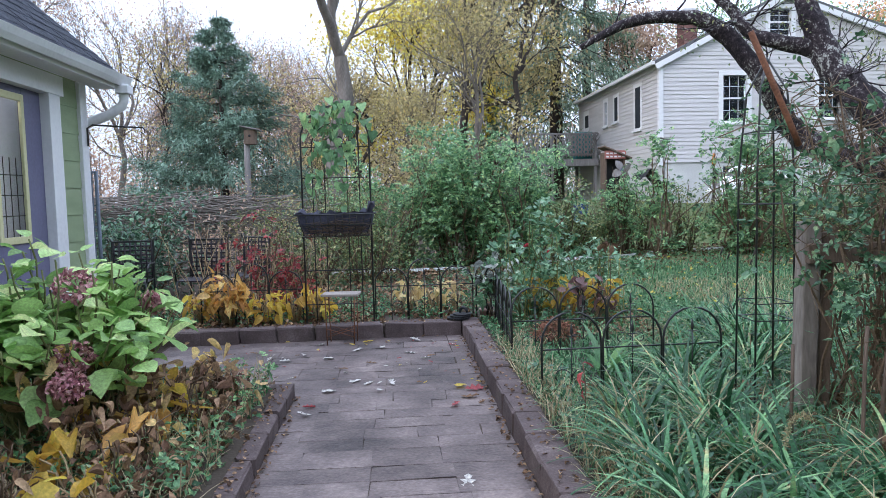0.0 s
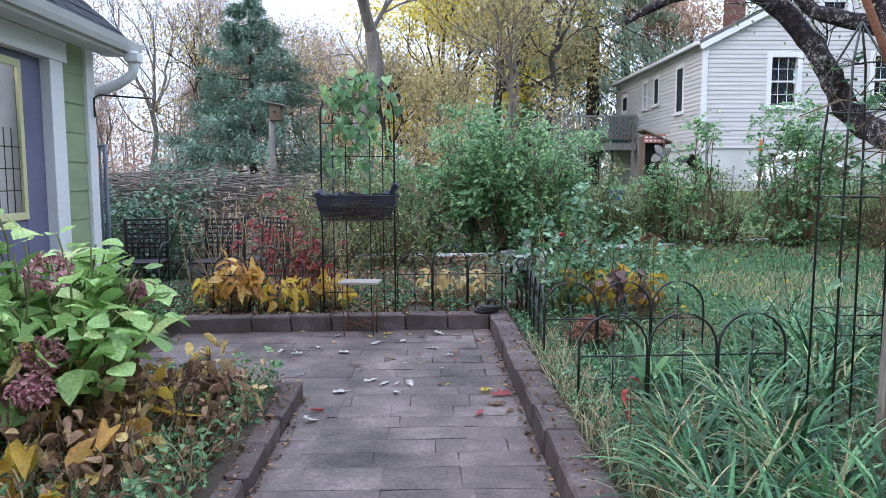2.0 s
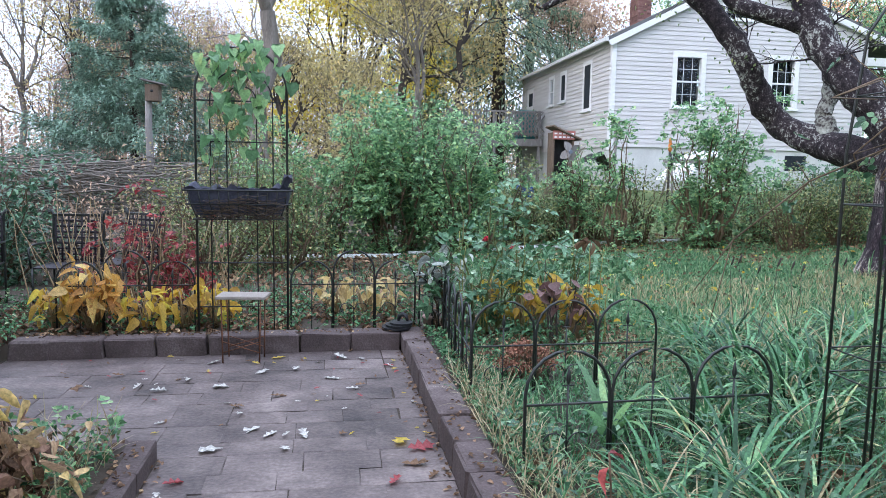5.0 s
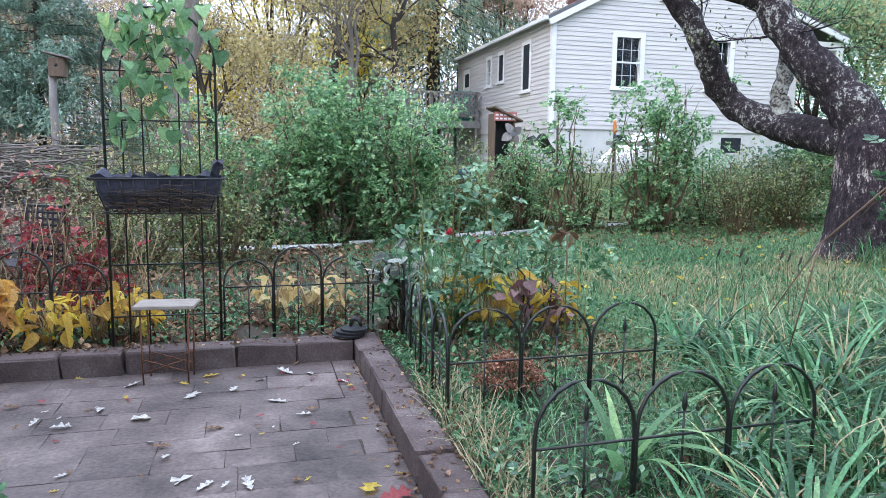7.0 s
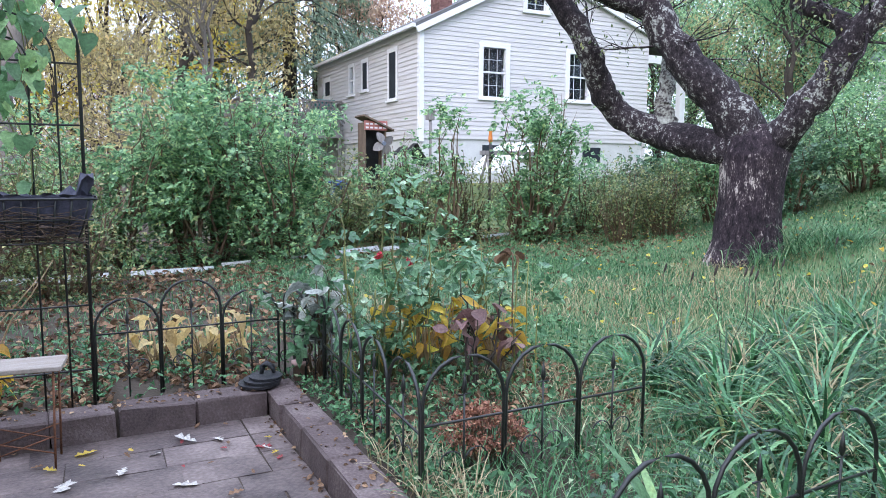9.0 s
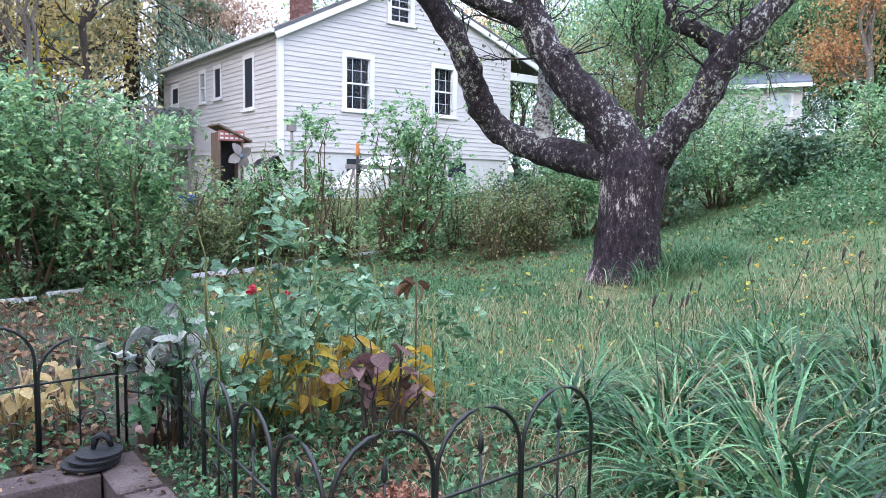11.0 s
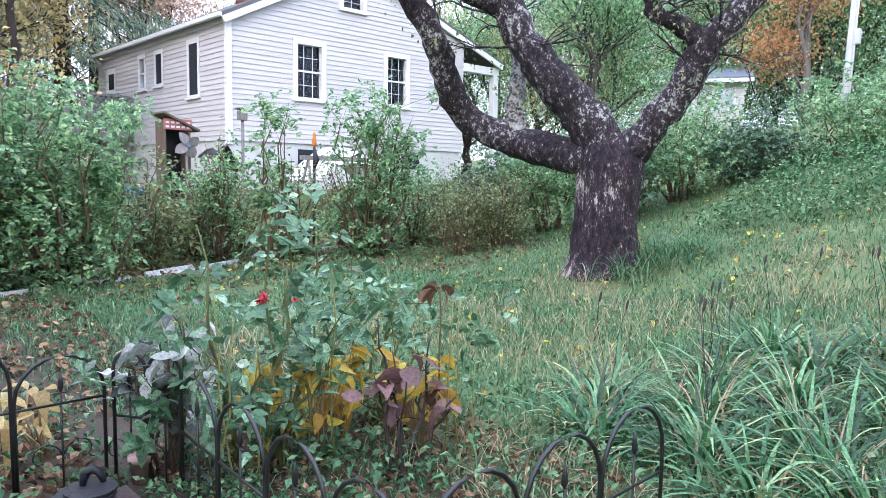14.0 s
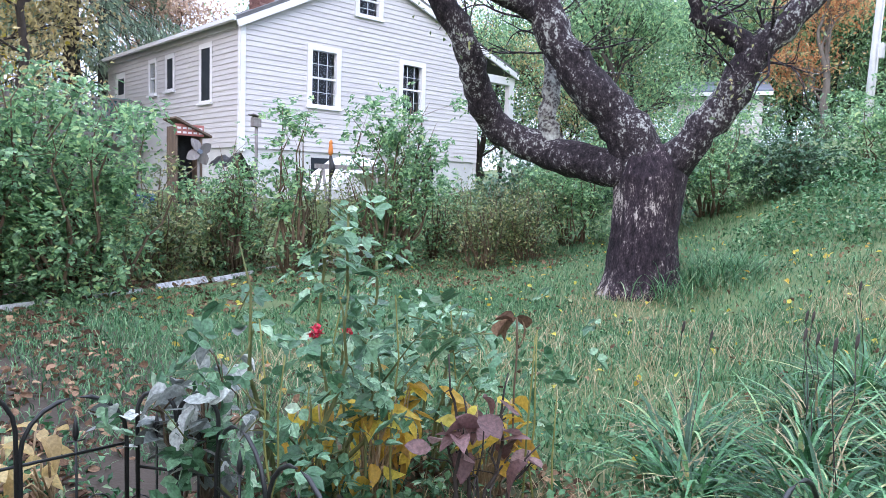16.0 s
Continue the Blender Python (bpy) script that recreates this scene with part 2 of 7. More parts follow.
gn, gl = GRASSY.node_tree.nodes, GRASSY.node_tree.links
gpos, gsep, gmap, gmix, gwob = gn.new("ShaderNodeNewGeometry"), gn.new("ShaderNodeSeparateXYZ"), gn.new("ShaderNodeMapRange"), gn.new("ShaderNodeMix"), gn.new("ShaderNodeTexNoise")
gadd = gn.new("ShaderNodeMath")
gwob.inputs["Scale"].default_value = 1.5
gl.new(gpos.outputs["Position"], gsep.inputs[0])
gl.new(gpos.outputs["Position"], gwob.inputs["Vector"])
gl.new(gsep.outputs["X"], gadd.inputs[0])
gl.new(gwob.outputs[0], gadd.inputs[1])
gl.new(gadd.outputs[0], gmap.inputs["Value"])
gmap.inputs["From Min"].default_value, gmap.inputs["From Max"].default_value = 1.6, 3.0
gmix.data_type = "RGBA"
gl.new(gmap.outputs[0], gmix.inputs["Factor"])
gmix.inputs["A"].default_value = (0.06, 0.046, 0.034, 1)
gl.new(GRASSY.node_tree.nodes["Color Ramp"].outputs[0], gmix.inputs["B"])
gl.new(gmix.outputs["Result"], gn["Principled BSDF"].inputs["Base Color"])

LAWN = leafy("lawn_blades", [(0.0, (0.018, 0.06, 0.02)), (0.5, (0.046, 0.125, 0.043)), (0.85, (0.105, 0.195, 0.077)), (1.0, (0.28, 0.26, 0.14))], 0.6, 0.3, wet=0.45)
DAYLILY = leafy("daylily_blades", [(0.0, (0.009, 0.034, 0.012)), (0.4, (0.029, 0.094, 0.032)), (0.75, (0.072, 0.175, 0.064)), (0.88, (0.14, 0.24, 0.09)), (0.95, (0.32, 0.26, 0.1)), (1.0, (0.32, 0.2, 0.09))], 0.45, 0.2, wet=0.4)
WEED = leafy("weed_leaves", [(0.0, (0.02, 0.06, 0.028)), (0.5, (0.05, 0.12, 0.055)), (0.85, (0.11, 0.19, 0.085)), (1.0, (0.22, 0.22, 0.09))], 0.45)
DRYGRASS = leafy("dry_blades", [(0.0, (0.2, 0.17, 0.08)), (0.5, (0.33, 0.27, 0.15)), (1.0, (0.46, 0.38, 0.24))], 0.7, 0.3)
HEDGELEAF = leafy("hedge_leaves", [(0.0, (0.045, 0.105, 0.045)), (0.45, (0.12, 0.225, 0.095)), (0.8, (0.21, 0.325, 0.14)), (0.95, (0.3, 0.35, 0.13)), (1.0, (0.42, 0.38, 0.14))], 0.42, 0.44, wet=0.5)
OLIVELEAF = leafy("olive_leaves", [(0.0, (0.045, 0.075, 0.025)), (0.5, (0.1, 0.14, 0.045)), (0.85, (0.2, 0.2, 0.07)), (1.0, (0.36, 0.27, 0.1))], through_light=0.4)
DARKLEAF = leafy("dark_green_leaves", [(0.0, (0.02, 0.052, 0.026)), (0.5, (0.048, 0.108, 0.052)), (1.0, (0.11, 0.18, 0.08))])
ROSELEAF = leafy("rose_leaves", [(0.0, (0.022, 0.07, 0.025)), (0.5, (0.07, 0.152, 0.064)), (0.85, (0.15, 0.24, 0.12)), (1.0, (0.31, 0.36, 0.22))], 0.36, wet=0.45)
RAMBLELEAF = leafy("rambler_leaves", [(0.0, (0.018, 0.05, 0.022)), (0.5, (0.048, 0.105, 0.046)), (0.85, (0.1, 0.17, 0.075)), (1.0, (0.22, 0.22, 0.11))], 0.42, wet=0.35)
WITHERED = leafy("withered_orange_leaves", [(0.0, (0.12, 0.065, 0.05)), (0.3, (0.26, 0.15, 0.1)), (0.6, (0.4, 0.27, 0.16)), (0.85, (0.55, 0.4, 0.16)), (1.0, (0.6, 0.48, 0.14))], 0.7, 0.3, wet=0.15)
VINELEAF = leafy("vine_leaves", [(0.0, (0.06, 0.13, 0.05)), (0.6, (0.12, 0.23, 0.085)), (0.9, (0.2, 0.3, 0.11)), (1.0, (0.36, 0.38, 0.12))], 0.5, 0.4)
HYDLEAF = leafy("hydrangea_leaves", [(0.0, (0.14, 0.24, 0.06)), (0.4, (0.23, 0.36, 0.1)), (0.8, (0.34, 0.44, 0.15)), (0.95, (0.46, 0.48, 0.17)), (1.0, (0.5, 0.42, 0.14))], 0.45, 0.38)
YELLOWLEAF = leafy("yellow_leaves", [(0.0, (0.4, 0.22, 0.05)), (0.4, (0.62, 0.4, 0.06)), (0.8, (0.74, 0.56, 0.1)), (1.0, (0.5, 0.46, 0.12))], 0.55, 0.55)
TANLEAF = leafy("tan_hosta_leaves", [(0.0, (0.4, 0.27, 0.11)), (0.5, (0.64, 0.49, 0.22)), (1.0, (0.75, 0.64, 0.4))], 0.6, 0.5)
GOLDLEAF = leafy("golden_hosta_leaves", [(0.0, (0.4, 0.18, 0.05)), (0.4, (0.64, 0.36, 0.09)), (0.8, (0.72, 0.48, 0.16)), (1.0, (0.6, 0.42, 0.22))], 0.6, 0.45)
BROWNLEAF = leafy("withered_leaves", [(0.0, (0.06, 0.035, 0.025)), (0.5, (0.15, 0.09, 0.055)), (0.8, (0.26, 0.16, 0.1)), (1.0, (0.4, 0.28, 0.16))], 0.8, 0.2, wet=0.1)
MAUVELEAF = leafy("mauve_leaves", [(0.0, (0.11, 0.055, 0.05)), (0.5, (0.21, 0.115, 0.11)), (1.0, (0.34, 0.23, 0.21))], 0.6, 0.3)
REDLEAF = leafy("red_leaves", [(0.0, (0.1, 0.02, 0.025)), (0.5, (0.26, 0.035, 0.04)), (1.0, (0.44, 0.09, 0.08))], 0.55, 0.35)
SILVERLEAF = leafy("silver_leaves", [(0.0, (0.1, 0.12, 0.09)), (0.5, (0.19, 0.2, 0.155)), (1.0, (0.33, 0.335, 0.25))], 0.6, 0.2)
BLOOM = leafy("faded_pink_florets", [(0.0, (0.2, 0.065, 0.085)), (0.4, (0.38, 0.15, 0.175)), (0.8, (0.54, 0.29, 0.3)), (1.0, (0.62, 0.46, 0.42))], 0.7, 0.25)
ROSERED = leafy("red_petals", [(0.0, (0.4, 0.01, 0.03)), (1.0, (0.6, 0.03, 0.07))], 0.5, 0.25)
# needle colours raised to put the washed-out distance haze into them
SPRUCE = leafy("spruce_needles", [(0.0, (0.075, 0.13, 0.082)), (0.5, (0.12, 0.185, 0.118)), (1.0, (0.175, 0.25, 0.16))], 0.7, 0.15)
PINE = leafy("pine_needles", [(0.0, (0.08, 0.12, 0.07)), (0.5, (0.14, 0.19, 0.11)), (1.0, (0.22, 0.26, 0.15))], 0.7, 0.35)
# yellow autumn leaves, with the low sun on the treetops painted in
MAPLE = leafy("sunlit_gold_leaves", [(0.0, (0.55, 0.38, 0.04)), (0.5, (0.74, 0.58, 0.1)), (1.0, (0.8, 0.68, 0.22))], 0.6, 0.55)
OCHRE = leafy("ochre_leaves", [(0.0, (0.24, 0.2, 0.1)), (0.5, (0.4, 0.34, 0.17)), (0.85, (0.54, 0.46, 0.22)), (1.0, (0.6, 0.4, 0.16))], 0.6, 0.5)
# russet paled towards pink, carrying the haze over the woods in its colour
RUSSET = leafy("russet_leaves", [(0.0, (0.27, 0.18, 0.13)), (0.5, (0.43, 0.29, 0.21)), (1.0, (0.56, 0.42, 0.3))], 0.7, 0.45)
ORANGELEAF = leafy("orange_leaves", [(0.0, (0.42, 0.17, 0.08)), (0.5, (0.66, 0.34, 0.17)), (1.0, (0.7, 0.52, 0.26))], 0.6, 0.55)
PALEFALLEN = leafy("pale_fallen_leaves", [(0.0, (0.26, 0.21, 0.17)), (0.5, (0.4, 0.37, 0.33)), (1.0, (0.54, 0.52, 0.48))], 0.7, 0.1)

# ---- building blocks ----


def part(name, data, material, parent=None, label=""):
    """One mesh object from a bmesh or a mesh, under a thing or a part."""
    if isinstance(data, bmesh.types.BMesh):
        me = bpy.data.meshes.new(name)
        data.to_mesh(me)
        data.free()
    else:
        me = data
    if material is not None and not me.materials:
        me.materials.append(material)
    ob = new(name, me)
    ob.parent = parent
    return tagged(ob, label) if label else ob


def thing(name, label, category, at=(0, 0, 0), group="", kind="", turn=0.0):
    ob = new(name)
    ob.matrix_world = pose(*at, 0, 0, turn)
    return tagged(ob, label, category, group, kind)


def mesh_np(name, verts, faces, smooth=False):
    """A mesh from arrays; faces all have the same number of corners."""
    verts, faces = np.asarray(verts, np.float32), np.asarray(faces, np.int32)
    me = bpy.data.meshes.new(name)
    k = faces.shape[1]
    me.vertices.add(len(verts))
    me.vertices.foreach_set("co", verts.ravel())
    me.loops.add(faces.size)
    me.loops.foreach_set("vertex_index", faces.ravel())
    me.polygons.add(len(faces))
    me.polygons.foreach_set("loop_start", np.arange(0, faces.size, k, dtype=np.int32))
    me.polygons.foreach_set("use_smooth", np.full(len(faces), smooth))
    me.update(calc_edges=True)
    return me


def box_bm(x0, x1, y0, y1, z0, z1, bevel=0.0):
    bm = bmesh.new()
    bmesh.ops.create_cube(bm, size=1.0, matrix=Matrix.LocRotScale(((x0 + x1) / 2, (y0 + y1) / 2, (z0 + z1) / 2), None, (x1 - x0, y1 - y0, z1 - z0)))
    if bevel:
        bmesh.ops.bevel(bm, geom=bm.edges[:], offset=bevel, segments=1, affect="EDGES")
    return bm


class Tubes:
    """Gathers bent, tapering tubes into one mesh."""

    def __init__(self):
        self.v, self.f, self.n = [], [], 0

    def add(self, pts, radii, sides=6, rough=0.0, cap=True):
        pts = np.asarray(pts, float)
        radii = np.broadcast_to(np.asarray(radii, float), (len(pts),))
        along = np.gradient(pts, axis=0)
        along /= np.linalg.norm(along, axis=1, keepdims=True) + 1e-9
        ref = np.array([0.0, 0.0, 1.0]) if abs(along[0][2]) < 0.8 else np.array([1.0, 0.0, 0.0])
        ang = np.arange(sides) * 2 * np.pi / sides
        for p, a, r in zip(pts, along, radii):
            u = np.cross(a, ref)
            u /= np.linalg.norm(u) + 1e-9
            w = np.cross(u, a)
            ref = w * 0 + ref
            ring = p + r * (np.cos(ang)[:, None] * u + np.sin(ang)[:, None] * w)
            if rough:
                ring = [q + (q - p) * rough * (noise.noise(Vector(q) * 2.2 / max(r, 0.1) * 0.35) + 0.5 * noise.noise(Vector(q) * 9)) for q in map(np.array, ring)]
            self.v.extend(map(tuple, ring))
        for k in range(len(pts) - 1):
            a0, b0 = self.n + k * sides, self.n + (k + 1) * sides
            for j in range(sides):
                j2 = (j + 1) % sides
                self.f.append((a0 + j, a0 + j2, b0 + j2, b0 + j))
        if cap:
            self.f.append(tuple(self.n + j for j in range(sides))[::-1])
            self.f.append(tuple(self.n + (len(pts) - 1) * sides + j for j in range(sides)))
        self.n += len(pts) * sides

    def mesh(self, name, smooth=True):
        me = bpy.data.meshes.new(name)
        me.from_pydata(self.v, [], self.f)
        me.polygons.foreach_set("use_smooth", np.full(len(me.polygons), smooth))
        return me


def bend(a, b, sag=0.0, wob=0.0, n=6, r=None):
    """Points from a to b, bowed by sag (z) and wandering by wob."""
    r = r or rng
    t = np.linspace(0, 1, n)[:, None]
    p = np.asarray(a, float) * (1 - t) + np.asarray(b, float) * t
    p[:, 2] += sag * 4 * (t * (1 - t))[:, 0]
    if wob:
        p[1:-1] += r.normal(0, wob, (n - 2, 3))
    return p


def turns(yaw, pitch, roll):
    """Rotation matrices (n, 3, 3): roll about y, then pitch about x, then yaw about z."""
    cy, sy, cp, sp, cr, sr = np.cos(yaw), np.sin(yaw), np.cos(pitch), np.sin(pitch), np.cos(roll), np.sin(roll)
    o, z = np.ones_like(yaw), np.zeros_like(yaw)
    rz = np.stack([cy, -sy, z, sy, cy, z, z, z, o], -1).reshape(-1, 3, 3)
    rx = np.stack([o, z, z, z, cp, -sp, z, sp, cp], -1).reshape(-1, 3, 3)
    ry = np.stack([cr, z, sr, z, o, z, -sr, z, cr], -1).reshape(-1, 3, 3)
    return rz @ rx @ ry


def leaf_shape(kind):
    """Template leaf of length 1 along +y: vertices and triangles."""
    if kind == "oval":
        v = [(0, 0, 0), (-0.3, 0.45, 0.07), (0, 0.5, 0), (0.3, 0.45, 0.07), (0, 1, -0.06)]
        f = [(0, 2, 1), (1, 2, 4), (0, 3, 2), (2, 3, 4)]
    elif kind == "thin":
        v = [(0, 0, 0), (-0.13, 0.45, 0.03), (0, 0.5, 0), (0.13, 0.45, 0.03), (0, 1, -0.1)]
        f = [(0, 2, 1), (1, 2, 4), (0, 3, 2), (2, 3, 4)]
    elif kind == "pinnate":
        v, f = [], []
        for x, y, turn, ln in ((0, 0.55, 0.0, 0.45), (0, 0.52, 1.0, 0.4), (0, 0.52, -1.0, 0.4), (0, 0.22, 1.15, 0.36), (0, 0.22, -1.15, 0.36)):
            k, c, q = len(v), math.cos(turn), math.sin(turn)
            for a, b, z in ((0, 0, 0), (-0.31, 0.32, 0.05), (-0.3, 0.64, 0.04), (0, 1, -0.06), (0.3, 0.64, 0.04), (0.31, 0.32, 0.05)):
                a, b = a * ln, b * ln
                v.append((x + a * c + b * q, y - a * q + b * c, z * ln + 0.02))
            f += [(k, k + 3, k + 2), (k, k + 2, k + 1), (k, k + 4, k + 3), (k, k + 5, k + 4)]
        v += [(-0.012, 0, 0), (0.012, 0, 0), (0, 0.55, 0.02)]
        f.append((len(v) - 3, len(v) - 2, len(v) - 1))
    elif kind == "needle":
        v = [(-0.07, 0, 0), (0.07, 0, 0), (0, 1, 0)]
        f = [(0, 1, 2)]
    else:
        rows = {"broad": [(0, 0, 0), (0.27, 0.25, 0.04), (0.3, 0.55, 0.02), (0, 1.0, -0.1)],
                "big": [(0, 0, 0), (0.25, 0.17, 0.02), (0.36, 0.4, 0.03), (0.33, 0.65, 0.0), (0.17, 0.87, -0.07), (0, 1.0, -0.13)],
                "heart": [(0, 0, 0), (0.34, -0.1, 0.0), (0.5, 0.12, 0.03), (0.42, 0.42, 0.02), (0.2, 0.74, -0.05), (0, 1.0, -0.12)],
                "hosta": [(0, 0, 0), (0.22, 0.2, 0.05), (0.3, 0.45, 0.06), (0.24, 0.7, 0.0), (0.1, 0.9, -0.12), (0, 1.0, -0.2)],
                "lobed": [(0, 0, 0), (0.42, 0.12, 0.0), (0.2, 0.3, 0.02), (0.52, 0.55, -0.02), (0.16, 0.66, 0.0), (0, 1.0, -0.06)],
                "oak": [(0, 0, 0), (0.16, 0.2, 0.02), (0.08, 0.32, 0.0), (0.3, 0.5, 0.04), (0.1, 0.6, 0.0), (0.24, 0.8, 0.05), (0.06, 0.88, 0.02), (0, 1.0, 0.03)]}[kind]
        v, f = [], []
        for x, y, z in rows:
            v += [(-x, y, z), (0, y + (0.04 if x else 0), z - 0.045 if x else z), (x, y, z)]
        for k in range(len(rows) - 1):
            a, b = 3 * k, 3 * k + 3
            for i in (0, 1):
                f += [(a + i, a + i + 1, b + i + 1), (a + i, b + i + 1, b + i)]
    return np.array(v, float), np.array(f, int)


def leaves(name, pos, size, kind="oval", droop=0.2, spread=0.5, yaw=None, r=None, crumple=0.3):
    """One mesh of many leaves at pos, lying about level with some spread, tips drooping."""
    r = r or rng
    pos = np.asarray(pos, float)
    n = len(pos)
    tv, tf = leaf_shape(kind)
    yaw = r.uniform(0, 2 * np.pi, n) if yaw is None else np.asarray(yaw)
    m = turns(yaw, r.normal(-droop, spread, n), r.normal(0, spread, n))
    s = np.broadcast_to(size, (n,)) * r.uniform(0.7, 1.2, n)
    own = np.repeat(tv[None], n, 0)
    own[:, :, 2] += r.normal(-0.3, 1.0, n)[:, None] * crumple * tv[None, :, 1] ** 2 + np.abs(r.normal(0.3, 0.8, n))[:, None] * crumple * 1.6 * np.abs(tv[None, :, 0])
    own[:, :, 0] *= r.uniform(0.75, 1.1, n)[:, None]
    v = np.einsum("nij,nkj->nki", m, own) * s[:, None, None] + pos[:, None, :]
    f = (tf[None] + (np.arange(n) * len(tv))[:, None, None]).reshape(-1, 3)
    return mesh_np(name, v.reshape(-1, 3), f, kind not in ("needle", "thin", "pinnate"))


def blades(name, base, length, width, lean=0.5, curl=1.0, segs=4, yaw=None, r=None):
    """One mesh of arching grass blades rooted at base."""
    r = r or rng
    base = np.asarray(base, float)
    n = len(base)
    yaw = r.uniform(0, 2 * np.pi, n) if yaw is None else np.asarray(yaw)
    ln = np.broadcast_to(length, (n,)) * r.uniform(0.6, 1.15, n)
    wd = np.broadcast_to(width, (n,)) * r.uniform(0.7, 1.2, n)
    ang, cv = r.uniform(0.12 * lean, lean, n), r.uniform(0.3, 1.0, n) * curl
    out = np.stack([np.cos(yaw), np.sin(yaw)], -1)
    side = np.stack([-np.sin(yaw), np.cos(yaw), np.zeros(n)], -1)
    p, rows = base.copy(), []
    for k in range(segs + 1):
        t = k / segs
        w = wd * (1 - t**2.2) * (0.7 + 0.6 * min(t * 3, 1)) / 2 + 0.0005
        rows += [p - side * w[:, None], p + side * w[:, None]]
        a = ang + cv * t * 1.4
        p = p + np.concatenate([out * (np.sin(a) * ln / segs)[:, None], (np.cos(a) * ln / segs)[:, None]], 1)
    v = np.stack(rows, 1)
    k = np.arange(segs)[:, None] * 2
    tf = np.concatenate([k, k + 1, k + 3, k + 2], 1)
    f = (tf[None] + (np.arange(n) * v.shape[1])[:, None, None]).reshape(-1, 4)
    return mesh_np(name, v.reshape(-1, 3), f, True)


def smooth(x, a, b):
    t = np.clip((x - a) / (b - a), 0, 1)
    return t * t * (3 - 2 * t)


def height(x, y):
    """The ground: beds round the patio, a lawn that climbs to the east, a rise under the white house."""
    x, y = np.asarray(x, float), np.asarray(y, float)
    s = 0.83 * x - 0.55 * y
    z = 0.1 + np.interp(s, [2.5, 4.4, 6.65, 7.8, 8.8, 10.5, 16, 25, 60], [0, 0.2, 0.68, 1.1, 1.55, 2.0, 3.3, 3.8, 4.5])
    z = z + 1.1 * smooth(y, 10, 14.5) * smooth(x, 1, 6) * smooth(-x, -30, -16)
    z = z + 0.03 * np.sin(1.7 * x + 0.6 * y) * np.sin(1.1 * y) * smooth(np.hypot(x, y), 2, 5)
    return z


def on_ground(x, y):
    return np.stack([x, y, height(x, y)], -1)


# ---- ground, patio and kerbs ----
gx = np.unique(np.concatenate([np.arange(-6, 14, 0.1), np.linspace(-14, 30, 160), np.geomspace(30, 900, 22), -np.geomspace(14, 900, 26)]).round(3))
gy = np.unique(np.concatenate([np.arange(-10, 3, 0.1), np.arange(3, 13, 0.2), np.linspace(13, 45, 70), np.geomspace(45, 900, 20), -np.geomspace(10, 900, 24)]).round(3))
mx, my = np.meshgrid(gx, gy, indexing="ij")
mz = height(mx, my)
paved = ((mx > -3.15) & (mx < 0.09) & (my > -2.16) & (my < 0.1)) | ((mx > -1.58) & (mx < 0.09) & (my <= -2.16) & (my > -9.6))
mz = np.where(paved, -0.07, mz)
ix = np.arange(len(gx) * len(gy)).reshape(len(gx), len(gy))
gf = np.stack([ix[:-1, :-1], ix[1:, :-1], ix[1:, 1:], ix[:-1, 1:]], -1).reshape(-1, 4)
ground = part("ground", mesh_np("ground", np.stack([mx, my, mz], -1).reshape(-1, 3), gf, True), GRASSY)
tagged(ground, "damp autumn garden ground with thin grass and soil", "ground", kind="structure")

pavement = thing("pavement", "worn grey-brown slate paving of a garden path and patio", "paving", kind="structure")
part("bedding", box_bm(-3.1, 0.0, -9.5, 0.0, -0.09, -0.008), SOIL, pavement)


def slab_mesh(w, d, name):
    bm = box_bm(-w / 2, w / 2, -d / 2, d / 2, -0.05, 0.0, 0.002)
    for v in bm.verts:
        if v.co.z > -0.02:
            v.co.z += rng.uniform(-0.003, 0.002)
            v.co.x += rng.uniform(-0.006, 0.006)
            v.co.y += rng.uniform(-0.006, 0.006)
    me = bpy.data.meshes.new(name)
    bm.to_mesh(me)
    bm.free()
    me.materials.append(PAVER)
    return me


y = -0.012
slabs = {}
while y > -9.4:
    d = float(rng.choice([0.2, 0.24, 0.27]))
    left = -3.06 if y - d > -2.2 else -1.485
    x = -0.005 - (0.0 if rng.random() < 0.5 else 0.18)
    if x < -0.1:
        key = (0.165, d)
        slabs.setdefault(key, slab_mesh(key[0], d - 0.003, "paver"))
        ob = part("paver", slabs[key], None, pavement)
        ob.location = (-0.09, y - d / 2, rng.uniform(-0.004, 0.003))
    while x - 0.12 > left:
        w = min(float(rng.choice([0.34, 0.4, 0.46])), x - left)
        if x - w - left < 0.14:
            w = x - left
        key = (round(w, 2), d)
        slabs.setdefault(key, slab_mesh(key[0] - 0.003, d - 0.003, "paver"))
        ob = part("paver", slabs[key], None, pavement)
        ob.location, ob.rotation_euler = (x - w / 2, y - d / 2, rng.uniform(-0.003, 0.001)), (rng.normal(0, 0.003), rng.normal(0, 0.003), rng.normal(0, 0.006))
        x -= w
    y -= d


